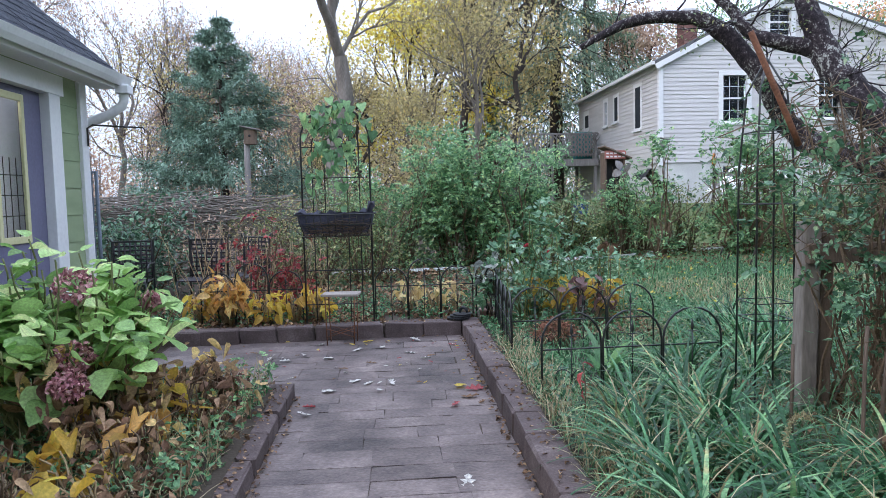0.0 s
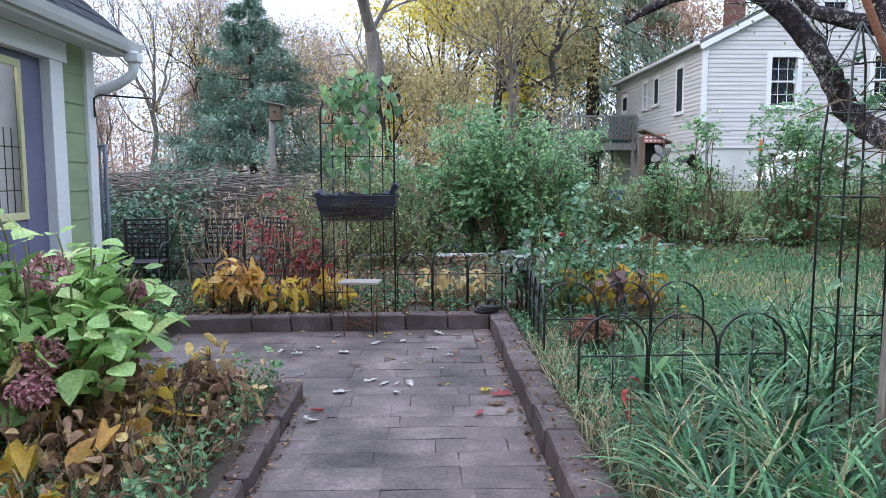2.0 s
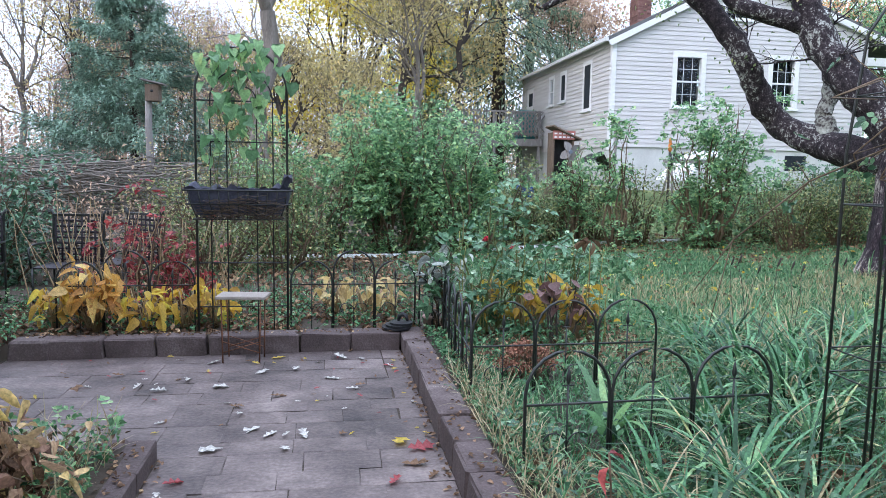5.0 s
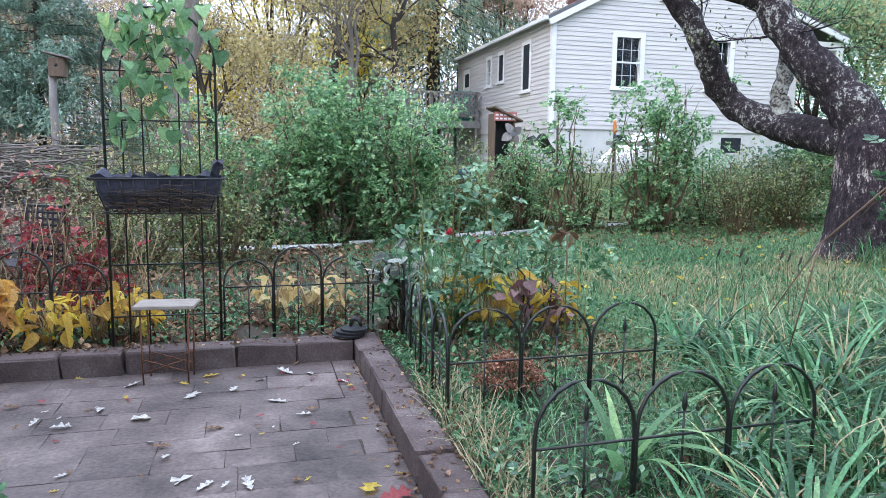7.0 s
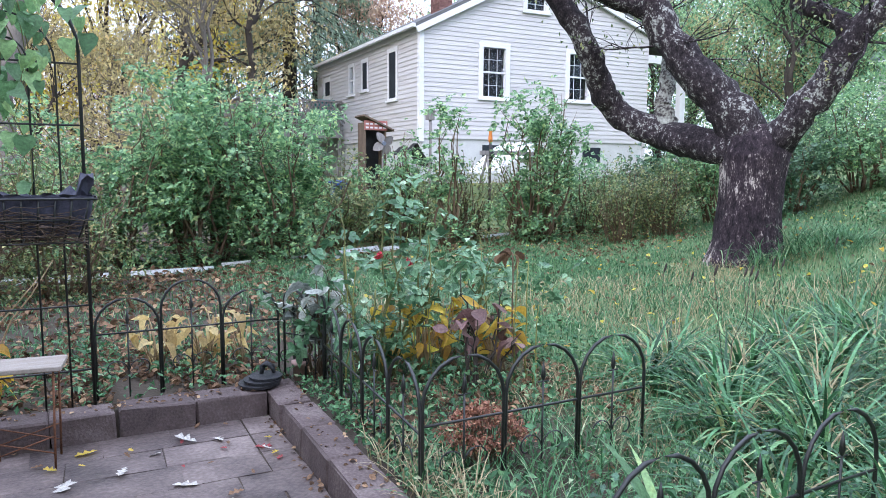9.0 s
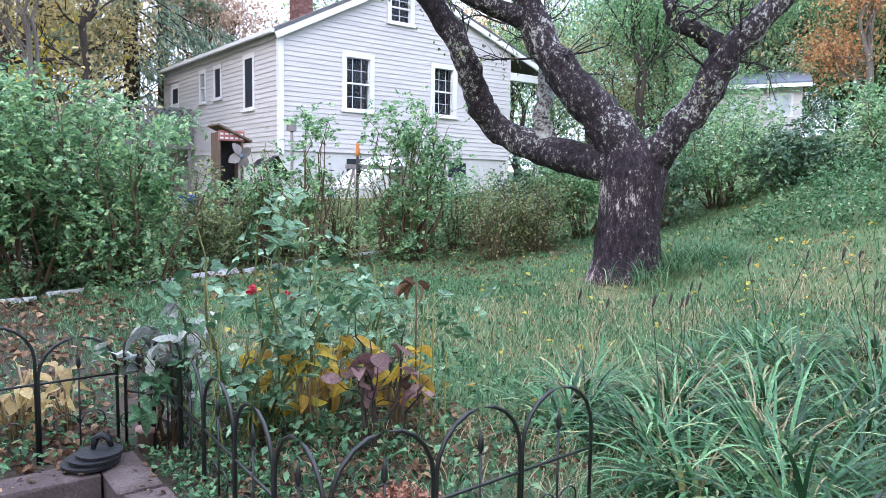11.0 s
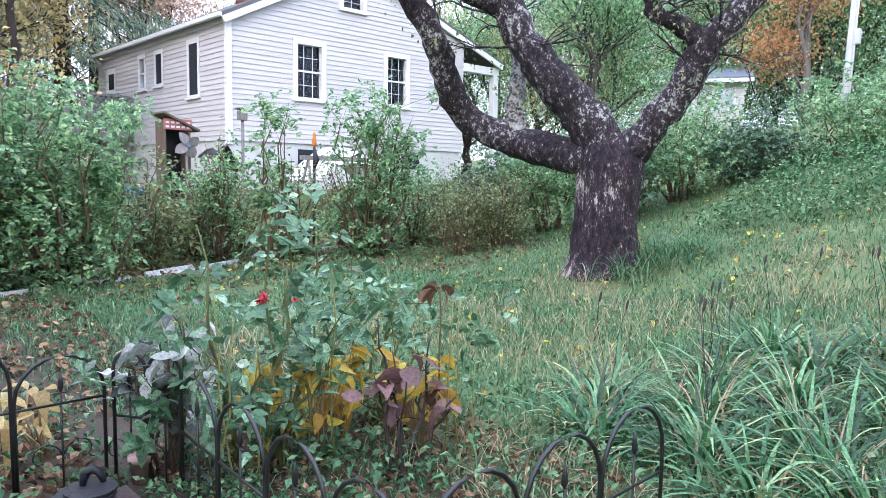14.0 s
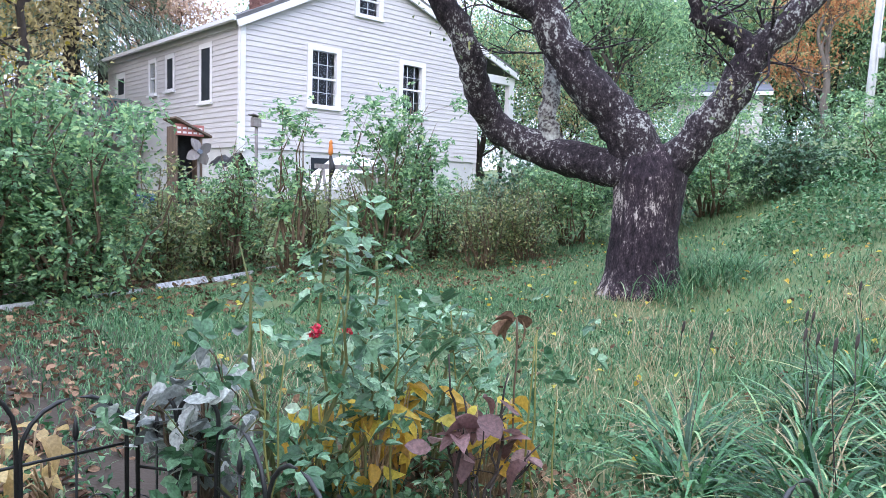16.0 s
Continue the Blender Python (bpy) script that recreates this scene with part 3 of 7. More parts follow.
def kerb_run(label, a, b, top, thick, side, step=0.38, drop=-0.06):
    """Rough kerb blocks from a to b; thick to the given side of the line (unit vector)."""
    run = thing("kerb", label, "kerb", kind="structure")
    a, b = np.array(a, float), np.array(b, float)
    ln = np.linalg.norm(b - a)
    u, s, at = (b - a) / ln, np.array(side, float), 0.0
    while at < ln - 0.05:
        w = min(step * rng.uniform(0.85, 1.15), ln - at)
        bm = box_bm(0.004, w - 0.004, 0, thick, drop, top, 0.012)
        tilt = rng.uniform(-0.03, 0.03)
        for v in bm.verts:
            v.co.x += tilt * (v.co.z / top if v.co.z > 0 else 0) + rng.uniform(-0.005, 0.005)
            v.co.y += rng.uniform(-0.006, 0.006)
            v.co.z += rng.uniform(-0.006, 0.005) if v.co.z > 0.02 else 0
        ob = part("kerb_stone", bm, KERB, run)
        z = np.cross(np.append(u, 0), np.append(s, 0))[2]
        ob.matrix_world = Matrix(((u[0], s[0], 0, a[0] + u[0] * at), (u[1], s[1], 0, a[1] + u[1] * at), (0, 0, 1, 0), (0, 0, 0, 1)))
        if z < 0:
            ob.data.flip_normals()
        at += w
    return run


kerb_run("low brown stone kerb along the garden bed", (0.0, 0.2), (0.0, -9.4), 0.15, 0.19, (1, 0), 0.42)
kerb_run("brown stone kerb closing the far side of the patio", (0.0, 0.0), (-3.06, -0.1), 0.15, 0.2, (0, 1), 0.38)
kerb_run("dark stone edging beside the hydrangea bed", (-1.49, -2.14), (-1.49, -9.4), 0.1, 0.15, (-1, 0), 0.4)
kerb_run("dark stone edging behind the patio corner", (-1.64, -2.13), (-3.06, -2.08), 0.1, 0.15, (0, -1), 0.4)

# ---- buildings ----


def boards(parent, at, u, n, width, z0, top, holes, exposure, material, core, thick=0.12, lap=0.022):
    """A boarded wall: at is its outer lower corner, u runs along it, n points outwards; top(u) is its upper edge; holes are (u0, u1, z0, z1)."""
    u, n = np.array((*u, 0.0)), np.array((*n, 0.0))
    o = np.array((at[0], at[1], 0.0))
    cv, cf = [], []
    zmax, z = max(top(k * width / 40) for k in range(41)), z0

    def spans(za, zb):
        grid = [k * width / 400 for k in range(401)]
        low = [g for g in grid if top(g) > za + 0.005]
        high = [g for g in grid if top(g) > zb + 0.005] or [sum(low) / max(len(low), 1)]
        if not low:
            return []
        cuts = sorted((h[0], h[1]) for h in holes if h[2] < (za + zb) / 2 < h[3])
        out, a0, a1 = [], low[0], high[0]
        for h0, h1 in cuts:
            out.append((a0, h0, a1, h0))
            a0 = a1 = h1
        out.append((a0, low[-1], a1, high[-1]))
        return [s for s in out if s[1] - s[0] > 0.02]

    while z < zmax - 0.01:
        zb = min(z + exposure, zmax)
        for a0, b0, a1, b1 in spans(z, zb):
            v = []
            for d, e in ((0.0, 0.0), (lap, 0.005)):
                v += [o + u * a0 + n * d + (0, 0, z), o + u * b0 + n * d + (0, 0, z), o + u * max(b1, a1 + 0.001) + n * e + (0, 0, zb + 0.01), o + u * a1 + n * e + (0, 0, zb + 0.01)]
            me = bpy.data.meshes.new("board")
            me.from_pydata([tuple(q) for q in v], [], [(0, 1, 2, 3), (4, 7, 6, 5), (0, 4, 5, 1), (1, 5, 6, 2), (2, 6, 7, 3), (3, 7, 4, 0)])
            part("board", me, material, parent)
            k = len(cv)
            for d in (-thick, -0.002):
                cv += [tuple(o + u * a0 + n * d + (0, 0, z)), tuple(o + u * b0 + n * d + (0, 0, z)), tuple(o + u * max(b1, a1 + 0.001) + n * d + (0, 0, zb)), tuple(o + u * a1 + n * d + (0, 0, zb))]
            cf += [tuple(k + j for j in q) for q in ((0, 3, 2, 1), (4, 5, 6, 7), (0, 1, 5, 4), (1, 2, 6, 5), (2, 3, 7, 6), (3, 0, 4, 7))]
        z = zb
    me = bpy.data.meshes.new("wall_core")
    me.from_pydata(cv, [], cf)
    part("wall_core", me, core, parent)


def bar(parent, name, at, u, n, u0, u1, d0, d1, z0, z1, material, label="", bevel=0.004):
    """A bar on a wall: u along it, d outwards from it."""
    u, n = np.array((*u, 0.0)), np.array((*n, 0.0))
    bm = box_bm(u0, u1, d0, d1, z0, z1, bevel)
    for v in bm.verts:
        q = np.array((at[0], at[1], 0.0)) + u * v.co.x + n * v.co.y
        v.co = (q[0], q[1], v.co.z)
    bmesh.ops.recalc_face_normals(bm, faces=bm.faces[:])
    return part(name, bm, material, parent, label)


def window(parent, at, u, n, u0, u1, z0, z1, cols=3, rows=4, trim=0.11, proud=0.05):
    win = part("window", box_bm(0, 0.01, 0, 0.01, 0, 0.01), WHITE, parent)
    win.data.clear_geometry()
    frame_bm = bmesh.new()
    uu, nn = np.array((*u, 0.0)), np.array((*n, 0.0))
    for a, b, c, d, e, g in ((u0 - trim, u0 + 0.03, -0.1, proud, z0 - 0.02, z1 + trim), (u1 - 0.03, u1 + trim, -0.1, proud, z0 - 0.02, z1 + trim), (u0 + 0.03, u1 - 0.03, -0.1, proud, z1 - 0.03, z1 + trim), (u0 + 0.03, u1 - 0.03, -0.1, 0.03, z0 - 0.02, z0 + 0.04)):
        bmesh.ops.create_cube(frame_bm, matrix=Matrix.LocRotScale(((a + b) / 2, (c + d) / 2, (e + g) / 2), None, (b - a, d - c, g - e)))
    for v in frame_bm.verts:
        q = np.array((at[0], at[1], 0.0)) + uu * v.co.x + nn * v.co.y
        v.co = (q[0], q[1], v.co.z)
    bmesh.ops.recalc_face_normals(frame_bm, faces=frame_bm.faces[:])
    frame_bm.to_mesh(win.data)
    frame_bm.free()
    bar(win, "sill", at, u, n, u0 - trim - 0.03, u1 + trim + 0.03, -0.02, 0.09, z0 - 0.08, z0 - 0.022, WHITE)
    mid = (z0 + z1) / 2
    for a, b, dd in ((z0 + 0.04, mid, -0.03), (mid, z1 - 0.03, -0.012)):
        ob = bar(win, "pane", at, u, n, u0 + 0.03, u1 - 0.03, dd - 0.008, dd, a, b, GLASS, "reflecting window glass", 0)
        ob.visible_shadow = False
    bar(win, "meeting_rail", at, u, n, u0 + 0.03, u1 - 0.03, -0.045, 0.0, mid - 0.025, mid + 0.025, WHITE)
    for k in range(1, cols):
        x = u0 + (u1 - u0) * k / cols
        bar(win, "muntin", at, u, n, x - 0.007, x + 0.007, -0.062, -0.046, z0 + 0.04, z1 - 0.03, WHITE, bevel=0)
    for k in range(1, rows):
        if k * 2 != rows:
            z = z0 + (z1 - z0) * k / rows
            bar(win, "muntin", at, u, n, u0 + 0.03, u1 - 0.03, -0.061, -0.047, z - 0.007, z + 0.007, WHITE, bevel=0)
    # dark sheet behind the panes, painted as the unlit room
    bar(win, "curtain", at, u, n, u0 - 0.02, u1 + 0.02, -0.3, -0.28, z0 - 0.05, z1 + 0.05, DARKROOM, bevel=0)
    return win


def roof_plane(parent, a, b, c, d, thick, material, name="roof"):
    """A roof slab through four corners (counter-clockwise seen from above)."""
    q = [Vector(p) for p in (a, b, c, d)]
    nrm = (q[1] - q[0]).cross(q[3] - q[0]).normalized()
    v = [tuple(p) for p in q] + [tuple(p - nrm * thick) for p in q]
    me = bpy.data.meshes.new(name)
    me.from_pydata(v, [], [(0, 1, 2, 3), (7, 6, 5, 4), (0, 4, 5, 1), (1, 5, 6, 2), (2, 6, 7, 3), (3, 7, 4, 0)])
    return part(name, me, material, parent)


# the green cottage beside the patio
cottage = thing("cottage", "green clapboard cottage with purple door and white trim", "house", (-3.8, -0.1, 0.1))
W = thing("wall_east", "", "", (0, 0, 0))
W.parent = cottage
W.matrix_parent_inverse = cottage.matrix_world.inverted()
EA, EU, EN = (-3.8, -0.115), (0, -1), (1, 0)
boards(W, EA, EU, EN, 6.0, 0.1, lambda q: 2.72, [(0.6, 1.95, 0.3, 2.66)], 0.26, GREENSIDE, WHITE, lap=0.014)
NW = thing("wall_north", "", "", (0, 0, 0))
NW.parent = cottage
NW.matrix_parent_inverse = cottage.matrix_world.inverted()
boards(NW, EA, (-1, 0), (0, 1), 5.0, 0.1, lambda q: 2.72 + 0.45 * min(q, 5 - q), [], 0.26, GREENSIDE, WHITE, lap=0.014)
bar(W, "corner_board", EA, EU, EN, -0.03, 0.12, 0.0, 0.045, 0.1, 2.7, WHITE, "white corner board")
bar(W, "door_casing", EA, EU, EN, 0.56, 0.77, -0.1, 0.05, 0.3, 2.62, WHITE)
bar(W, "door_casing", EA, EU, EN, 1.76, 1.97, -0.1, 0.05, 0.3, 2.62, WHITE)
bar(W, "door_casing", EA, EU, EN, 0.5, 2.03, -0.1, 0.06, 2.5, 2.68, WHITE)
door = bar(W, "door", EA, EU, EN, 0.98, 1.1, -0.075, -0.03, 0.35, 2.5, PURPLE, "purple door with a tall leaded glass panel")
bar(door, "stile", EA, EU, EN, 0.77, 0.98, -0.08, -0.035, 0.35, 2.5, PURPLE)
bar(door, "stile", EA, EU, EN, 1.55, 1.76, -0.075, -0.03, 0.35, 2.5, PURPLE)
bar(door, "lower_panel", EA, EU, EN, 1.1, 1.55, -0.075, -0.035, 0.35, 1.2, PURPLE)
bar(door, "top_rail", EA, EU, EN, 1.1, 1.55, -0.075, -0.032, 2.42, 2.5, PURPLE)
for a, b, c, d in ((1.08, 1.13, 1.18, 2.44), (1.52, 1.57, 1.18, 2.44), (1.13, 1.52, 2.38, 2.44), (1.13, 1.52, 1.18, 1.24)):
    bar(door, "glass_bead", EA, EU, EN, a, b, -0.05, -0.02, c, d, YELLOWTRIM, "cream glazing bead")
bar(door, "pane", EA, EU, EN, 1.12, 1.53, -0.055, -0.045, 1.22, 2.4, GLASS, "dark leaded glass", 0).visible_shadow = False
for k in range(1, 4):
    bar(door, "lead_came", EA, EU, EN, 1.13, 1.52, -0.045, -0.04, 1.24 + k * 0.17, 1.248 + k * 0.17, IRON, bevel=0)
for k in range(1, 4):
    bar(door, "lead_came", EA, EU, EN, 1.13 + k * 0.1, 1.137 + k * 0.1, -0.044, -0.039, 1.24, 1.9, IRON, bevel=0)
bar(W, "door_sill", EA, EU, EN, 0.56, 1.97, -0.1, 0.12, 0.24, 0.345, OLDWOOD)
bar(W, "foundation", EA, EU, EN, 0.0, 6.0, -0.1, -0.02, -0.1, 0.1, CONCRETE)
# dark panel added behind the door glass in place of a dim room
bar(W, "inner_wall", EA, EU, EN, 0.3, 3.2, -0.9, -0.85, 0.3, 2.7, DARKROOM)
# soffit, fascia, roof with rows of shingles, gutter and downspout
bar(W, "soffit", EA, EU, EN, -0.3, 6.0, 0.05, 0.28, 2.69, 2.72, WHITE)
bar(W, "fascia", EA, EU, EN, -0.3, 6.0, 0.28, 0.305, 2.67, 2.76, WHITE)
rise = 0.88
roof_plane(cottage, (-3.46, -6.1, 2.78), (-3.46, 0.2, 2.78), (-6.3, 0.2, 2.78 + 2.92 * rise), (-6.3, -6.1, 2.78 + 2.92 * rise), 0.05, SHINGLE)
sv, sf = [], []
for row in range(22):
    s0 = row * 0.14
    yy = 0.21 + (0.0 if row % 2 else 0.11)
    while yy > -6.1:
        w = rng.uniform(0.17, 0.24)
        lift, k = rng.uniform(0.008, 0.018), len(sv)
        for yq in (yy, yy - w + 0.008):
            for q, up in ((s0 - 0.01, lift + 0.012), (s0 + 0.2, 0.012)):
                sv += [(-3.46 - q, min(yq, 0.22), 2.78 + q * rise + up), (-3.46 - q, min(yq, 0.22), 2.78 + q * rise + up - 0.012)]
        sf += [tuple(k + j for j in q) for q in ((0, 2, 6, 4), (1, 5, 7, 3), (0, 4, 5, 1), (2, 3, 7, 6), (0, 1, 3, 2), (4, 6, 7, 5))]
        yy -= w
me = bpy.data.meshes.new("shingles")
me.from_pydata(sv, [], sf)
tagged(part("shingles", me, SHINGLE, cottage, "grey wooden shingles"), kind="stuff")
prof = [(0.0, 0.0), (0.0, -0.085), (0.04, -0.1), (0.07, -0.055), (0.095, 0.0), (0.085, 0.0), (0.062, -0.05), (0.036, -0.09), (0.01, -0.075), (0.01, 0.0)]
gv = [(-3.49 + px, yq, 2.8 + pz) for yq in (0.22, -6.1) for px, pz in prof]
gfc = [(j, (j + 1) % 10, 10 + (j + 1) % 10, 10 + j) for j in range(10)] + [tuple(range(10))[::-1], tuple(range(10, 20))]
me = bpy.data.meshes.new("gutter")
me.from_pydata(gv, [], gfc)
part("gutter", me, WHITE, cottage, "white metal gutter")
dt = Tubes()
dt.add([(-3.44, 0.06, 2.72), (-3.44, 0.06, 2.56), (-3.46, 0.06, 2.5), (-3.58, 0.03, 2.41), (-3.74, -0.01, 2.34), (-3.84, -0.03, 2.28), (-3.89, -0.035, 2.2), (-3.9, -0.035, 0.2)], [0.055, 0.05, 0.05, 0.05, 0.05, 0.048, 0.045, 0.045], 8)
part("downspout", dt.mesh("downspout"), WHITE, cottage, "white bent downspout")
bar(cottage, "outlet", EA, EU, EN, -0.25, -0.1, 0.3, 0.43, 2.62, 2.7, WHITE)

def settle(ob):
    for c in ob.children:
        c.matrix_parent_inverse = ob.matrix_world.inverted()


settle(cottage)

# bracket with a small bell on the corner board
hook = thing("plant_bracket", "black iron plant bracket on the white corner board", "bracket", (-3.75, -0.14, 2.2))
hk = Tubes()
hk.add([(0.01, 0, -0.12), (0.01, 0, 0.06), (0.06, 0.0, 0.09), (0.3, 0.05, 0.075), (0.52, 0.1, 0.065)], 0.009, 6)
hk.add([(0.52, 0.1, 0.065), (0.54, 0.1, 0.03), (0.52, 0.1, 0.0), (0.5, 0.1, 0.02)], 0.006, 6)
part("arm", hk.mesh("arm"), IRON, hook)

screen = thing("metal_screen", "blue-grey metal lattice screen beside the cottage corner", "screen", (-4.3, 0.35, 0.1))
sc = Tubes()
for k in (0.0, 0.42):
    sc.add([(k, 0, 0), (k, 0, 1.75)], 0.02, 6)
part("frame", sc.mesh("frame"), GREYMETAL, screen)
for k in range(1, 8):
    t = Tubes()
    t.add([(k * 0.0525, 0, 0.05), (k * 0.0525, 0, 1.74)], 0.012, 4)
    part("slat", t.mesh("slat"), GREYMETAL, screen)
for z in (0.06, 0.6, 1.15, 1.74):
    t = Tubes()
    t.add([(0, 0, z), (0.42, 0, z)], 0.016, 6)
    part("rail", t.mesh("rail"), GREYMETAL, screen)

# the white neighbour house
white_house = thing("farmhouse", "white clapboard farmhouse with small-paned windows and brick chimney", "house", (11.3, 18.5, 1.2))
HX, HY, HB = 7.4, 13.74, 2.35
gable = thing("wall_south", "", "")
gable.parent, gable.matrix_parent_inverse = white_house, white_house.matrix_world.inverted()
west = thing("wall_west", "", "")
west.parent, west.matrix_parent_inverse = white_house, white_house.matrix_world.inverted()
slope_l, slope_r = (7.36 - 5.4) / 3.9, (7.36 - 5.35) / 5.8
top_g = lambda q: min(5.4 + slope_l * q, 7.36 - slope_r * (q - 3.9))
wins_g = [(1.93, 2.74, 3.54, 4.98), (4.95, 5.72, 3.6, 5.02), (3.38, 4.1, 6.1, 6.95)]
wins_w = [(1.62, 2.2, 3.54, 4.94), (3.98, 4.45, 4.02, 4.93), (5.28, 5.7, 4.0, 4.93)]
boards(gable, (HX, HY), (1, 0), (0, -1), 8.1, HB, top_g, wins_g, 0.128, SIDING, WHITE, lap=0.024)
boards(west, (HX, HY), (0, 1), (-1, 0), 9.4, HB, lambda q: 5.42, wins_w + [(7.8, 8.7, 2.9, 4.9)], 0.128, SIDING, WHITE, lap=0.024)
for u0, u1, z0, z1 in wins_g[:2]:
    window(gable, (HX, HY), (1, 0), (0, -1), u0, u1, z0, z1)
window(gable, (HX, HY), (1, 0), (0, -1), *wins_g[2], cols=2, rows=4)
for k, (u0, u1, z0, z1) in enumerate(wins_w):
    win = window(west, (HX, HY), (0, 1), (-1, 0), u0, u1, z0, z1, cols=1, rows=2, trim=0.1, proud=0.026)
    if k < 2:
        # opaque dark sheet over the glass, added to hide its sky reflection
        bar(win, "insect_screen", (HX, HY), (0, 1), (-1, 0), u0 + 0.03, u1 - 0.03, 0.006, 0.012, z0 + 0.04, z1 - 0.03, DARKROOM, "dark sheet as insect screen, hiding the sky reflection", 0)
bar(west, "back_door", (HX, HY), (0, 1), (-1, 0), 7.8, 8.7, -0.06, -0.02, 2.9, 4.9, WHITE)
# no glass here: a dark slab is painted as the unlit room
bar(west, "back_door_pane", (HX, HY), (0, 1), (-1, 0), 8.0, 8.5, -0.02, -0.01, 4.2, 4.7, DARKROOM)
bar(gable, "corner_board", (HX, HY), (1, 0), (0, -1), -0.035, 0.1, 0.0, 0.045, HB - 0.1, 5.42, WHITE)
bar(west, "corner_board", (HX, HY), (0, 1), (-1, 0), 0.0, 0.1, 0.0, 0.04, HB - 0.1, 5.4, WHITE)
bar(gable, "foundation", (HX, HY), (1, 0), (0, -1), 0.02, 8.1, -0.25, -0.03, 0.6, HB, CONCRETE)
bar(west, "foundation", (HX, HY), (0, 1), (-1, 0), 0.02, 9.4, -0.25, -0.03, 0.6, HB, CONCRETE)
# cellar windows are dark slabs, the unlit cellar put into their colour
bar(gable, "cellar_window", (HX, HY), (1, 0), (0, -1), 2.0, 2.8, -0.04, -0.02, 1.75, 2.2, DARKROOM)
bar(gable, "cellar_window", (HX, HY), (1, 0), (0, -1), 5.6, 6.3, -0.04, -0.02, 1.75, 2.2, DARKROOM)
bar(white_house, "wall_east", (HX + 8.1, HY), (0, 1), (1, 0), 0.0, 9.4, -0.12, 0.0, 0.6, 5.8, SIDING)
bar(white_house, "wall_north", (HX, HY + 9.4), (1, 0), (0, 1), 0.0, 8.1, -0.12, 0.0, 0.6, 5.4, SIDING)
YR = HY + 9.6
roof_plane(white_house, (HX - 0.22, YR, 5.38), (HX - 0.22, HY - 0.14, 5.38), (11.3, HY - 0.14, 7.46), (11.3, YR, 7.46), 0.09, DARKSHINGLE)
roof_plane(white_house, (11.3, YR, 7.46), (11.3, HY - 0.14, 7.46), (17.25, HY - 0.14, 5.39), (17.25, YR, 5.39), 0.09, DARKSHINGLE)
roof_plane(white_house, (HX - 0.2, HY - 0.1, 5.29), (HX - 0.2, HY - 0.165, 5.29), (11.3, HY - 0.165, 7.37), (11.3, HY - 0.1, 7.37), 0.16, WHITE, "rake_board")
roof_plane(white_house, (11.3, HY - 0.1, 7.37), (11.3, HY - 0.165, 7.37), (17.25, HY - 0.165, 5.3), (17.25, HY - 0.1, 5.3), 0.16, WHITE, "rake_board")
bar(west, "gutter", (HX, HY), (0, 1), (-1, 0), -0.15, 9.5, 0.2, 0.3, 5.28, 5.38, WHITE)
bar(west, "frieze", (HX, HY), (0, 1), (-1, 0), 0.15, 9.4, 0.0, 0.05, 5.2, 5.4, WHITE)
bar(white_house, "porch_beam", (15.5, HY), (1, 0), (0, -1), 0.0, 1.7, -0.2, 0.0, 4.95, 5.2, WHITE)
bar(white_house, "porch_post", (15.5, HY), (1, 0), (0, -1), 1.45, 1.68, -0.2, 0.0, 1.5, 4.95, WHITE)
# brown panel put in for the shade under the porch roof
bar(white_house, "porch_shade", (15.5, HY + 3), (1, 0), (0, -1), 0.0, 1.7, -0.2, 0.0, 1.5, 5.2, BROWNWOOD)
chimney = part("chimney", box_bm(9.1, 9.55, 16.0, 16.6, 5.5, 7.45), BRICK, white_house, "old red brick chimney")
for row in range(15):
    for face in range(2):
        for k in range(3 if face == 0 else 4):
            off = 0.0 if row % 2 else 0.09
            bm = box_bm(0, 0.142, 0, 0.012, 0, 0.062)
            ob = part("brick", bm, BRICK, chimney)
            if face == 0:
                ob.matrix_world = pose(9.104 + k * 0.15, 15.99, 6.4 + row * 0.07)
            else:
                ob.matrix_world = pose(9.09, 16.596 - k * 0.15, 6.4 + row * 0.07, 0, 0, -90)
part("cap", box_bm(9.07, 9.58, 15.96, 16.64, 7.45, 7.52), CONCRETE, chimney)

settle(white_house)

# wooden deck on the west side
deck = thing("deck", "weathered grey wooden deck on posts with slatted railing", "deck", (5.6, 21.5, 1.2))


def deck_bar(name, x0, x1, y0, y1, z0, z1, m=OLDWOOD):
    ob = part(name, box_bm(x0, x1, y0, y1, z0, z1, 0.004), m, deck)
    ob.matrix_parent_inverse = deck.matrix_world.inverted()
    return ob


for k in range(12):
    deck_bar("floor_board", 3.8, 7.32, 20.0 + k * 0.25, 20.24 + k * 0.25, 2.78, 2.82)
deck_bar("beam", 3.8, 7.32, 19.95, 20.0, 2.55, 2.82)
deck_bar("beam", 3.75, 3.8, 19.95, 23.0, 2.55, 2.82)
for x in (3.85, 5.5, 7.2):
    for yq in (20.05, 22.9):
        deck_bar("post", x - 0.05, x + 0.05, yq - 0.05, yq + 0.05, 0.8, 3.85)
deck_bar("handrail", 3.78, 7.3, 19.97, 20.09, 3.78, 3.84)
deck_bar("lower_rail", 3.9, 7.15, 20.0, 20.05, 2.95, 3.02)
deck_bar("handrail", 3.78, 3.9, 20.09, 23.0, 3.78, 3.84)
for k in range(26):
    deck_bar("baluster", 3.95 + k * 0.122, 3.99 + k * 0.122, 20.0, 20.04, 2.9, 3.78)
for k in range(22):
    deck_bar("baluster", 3.82, 3.86, 20.2 + k * 0.128, 20.24 + k * 0.128, 2.9, 3.78)
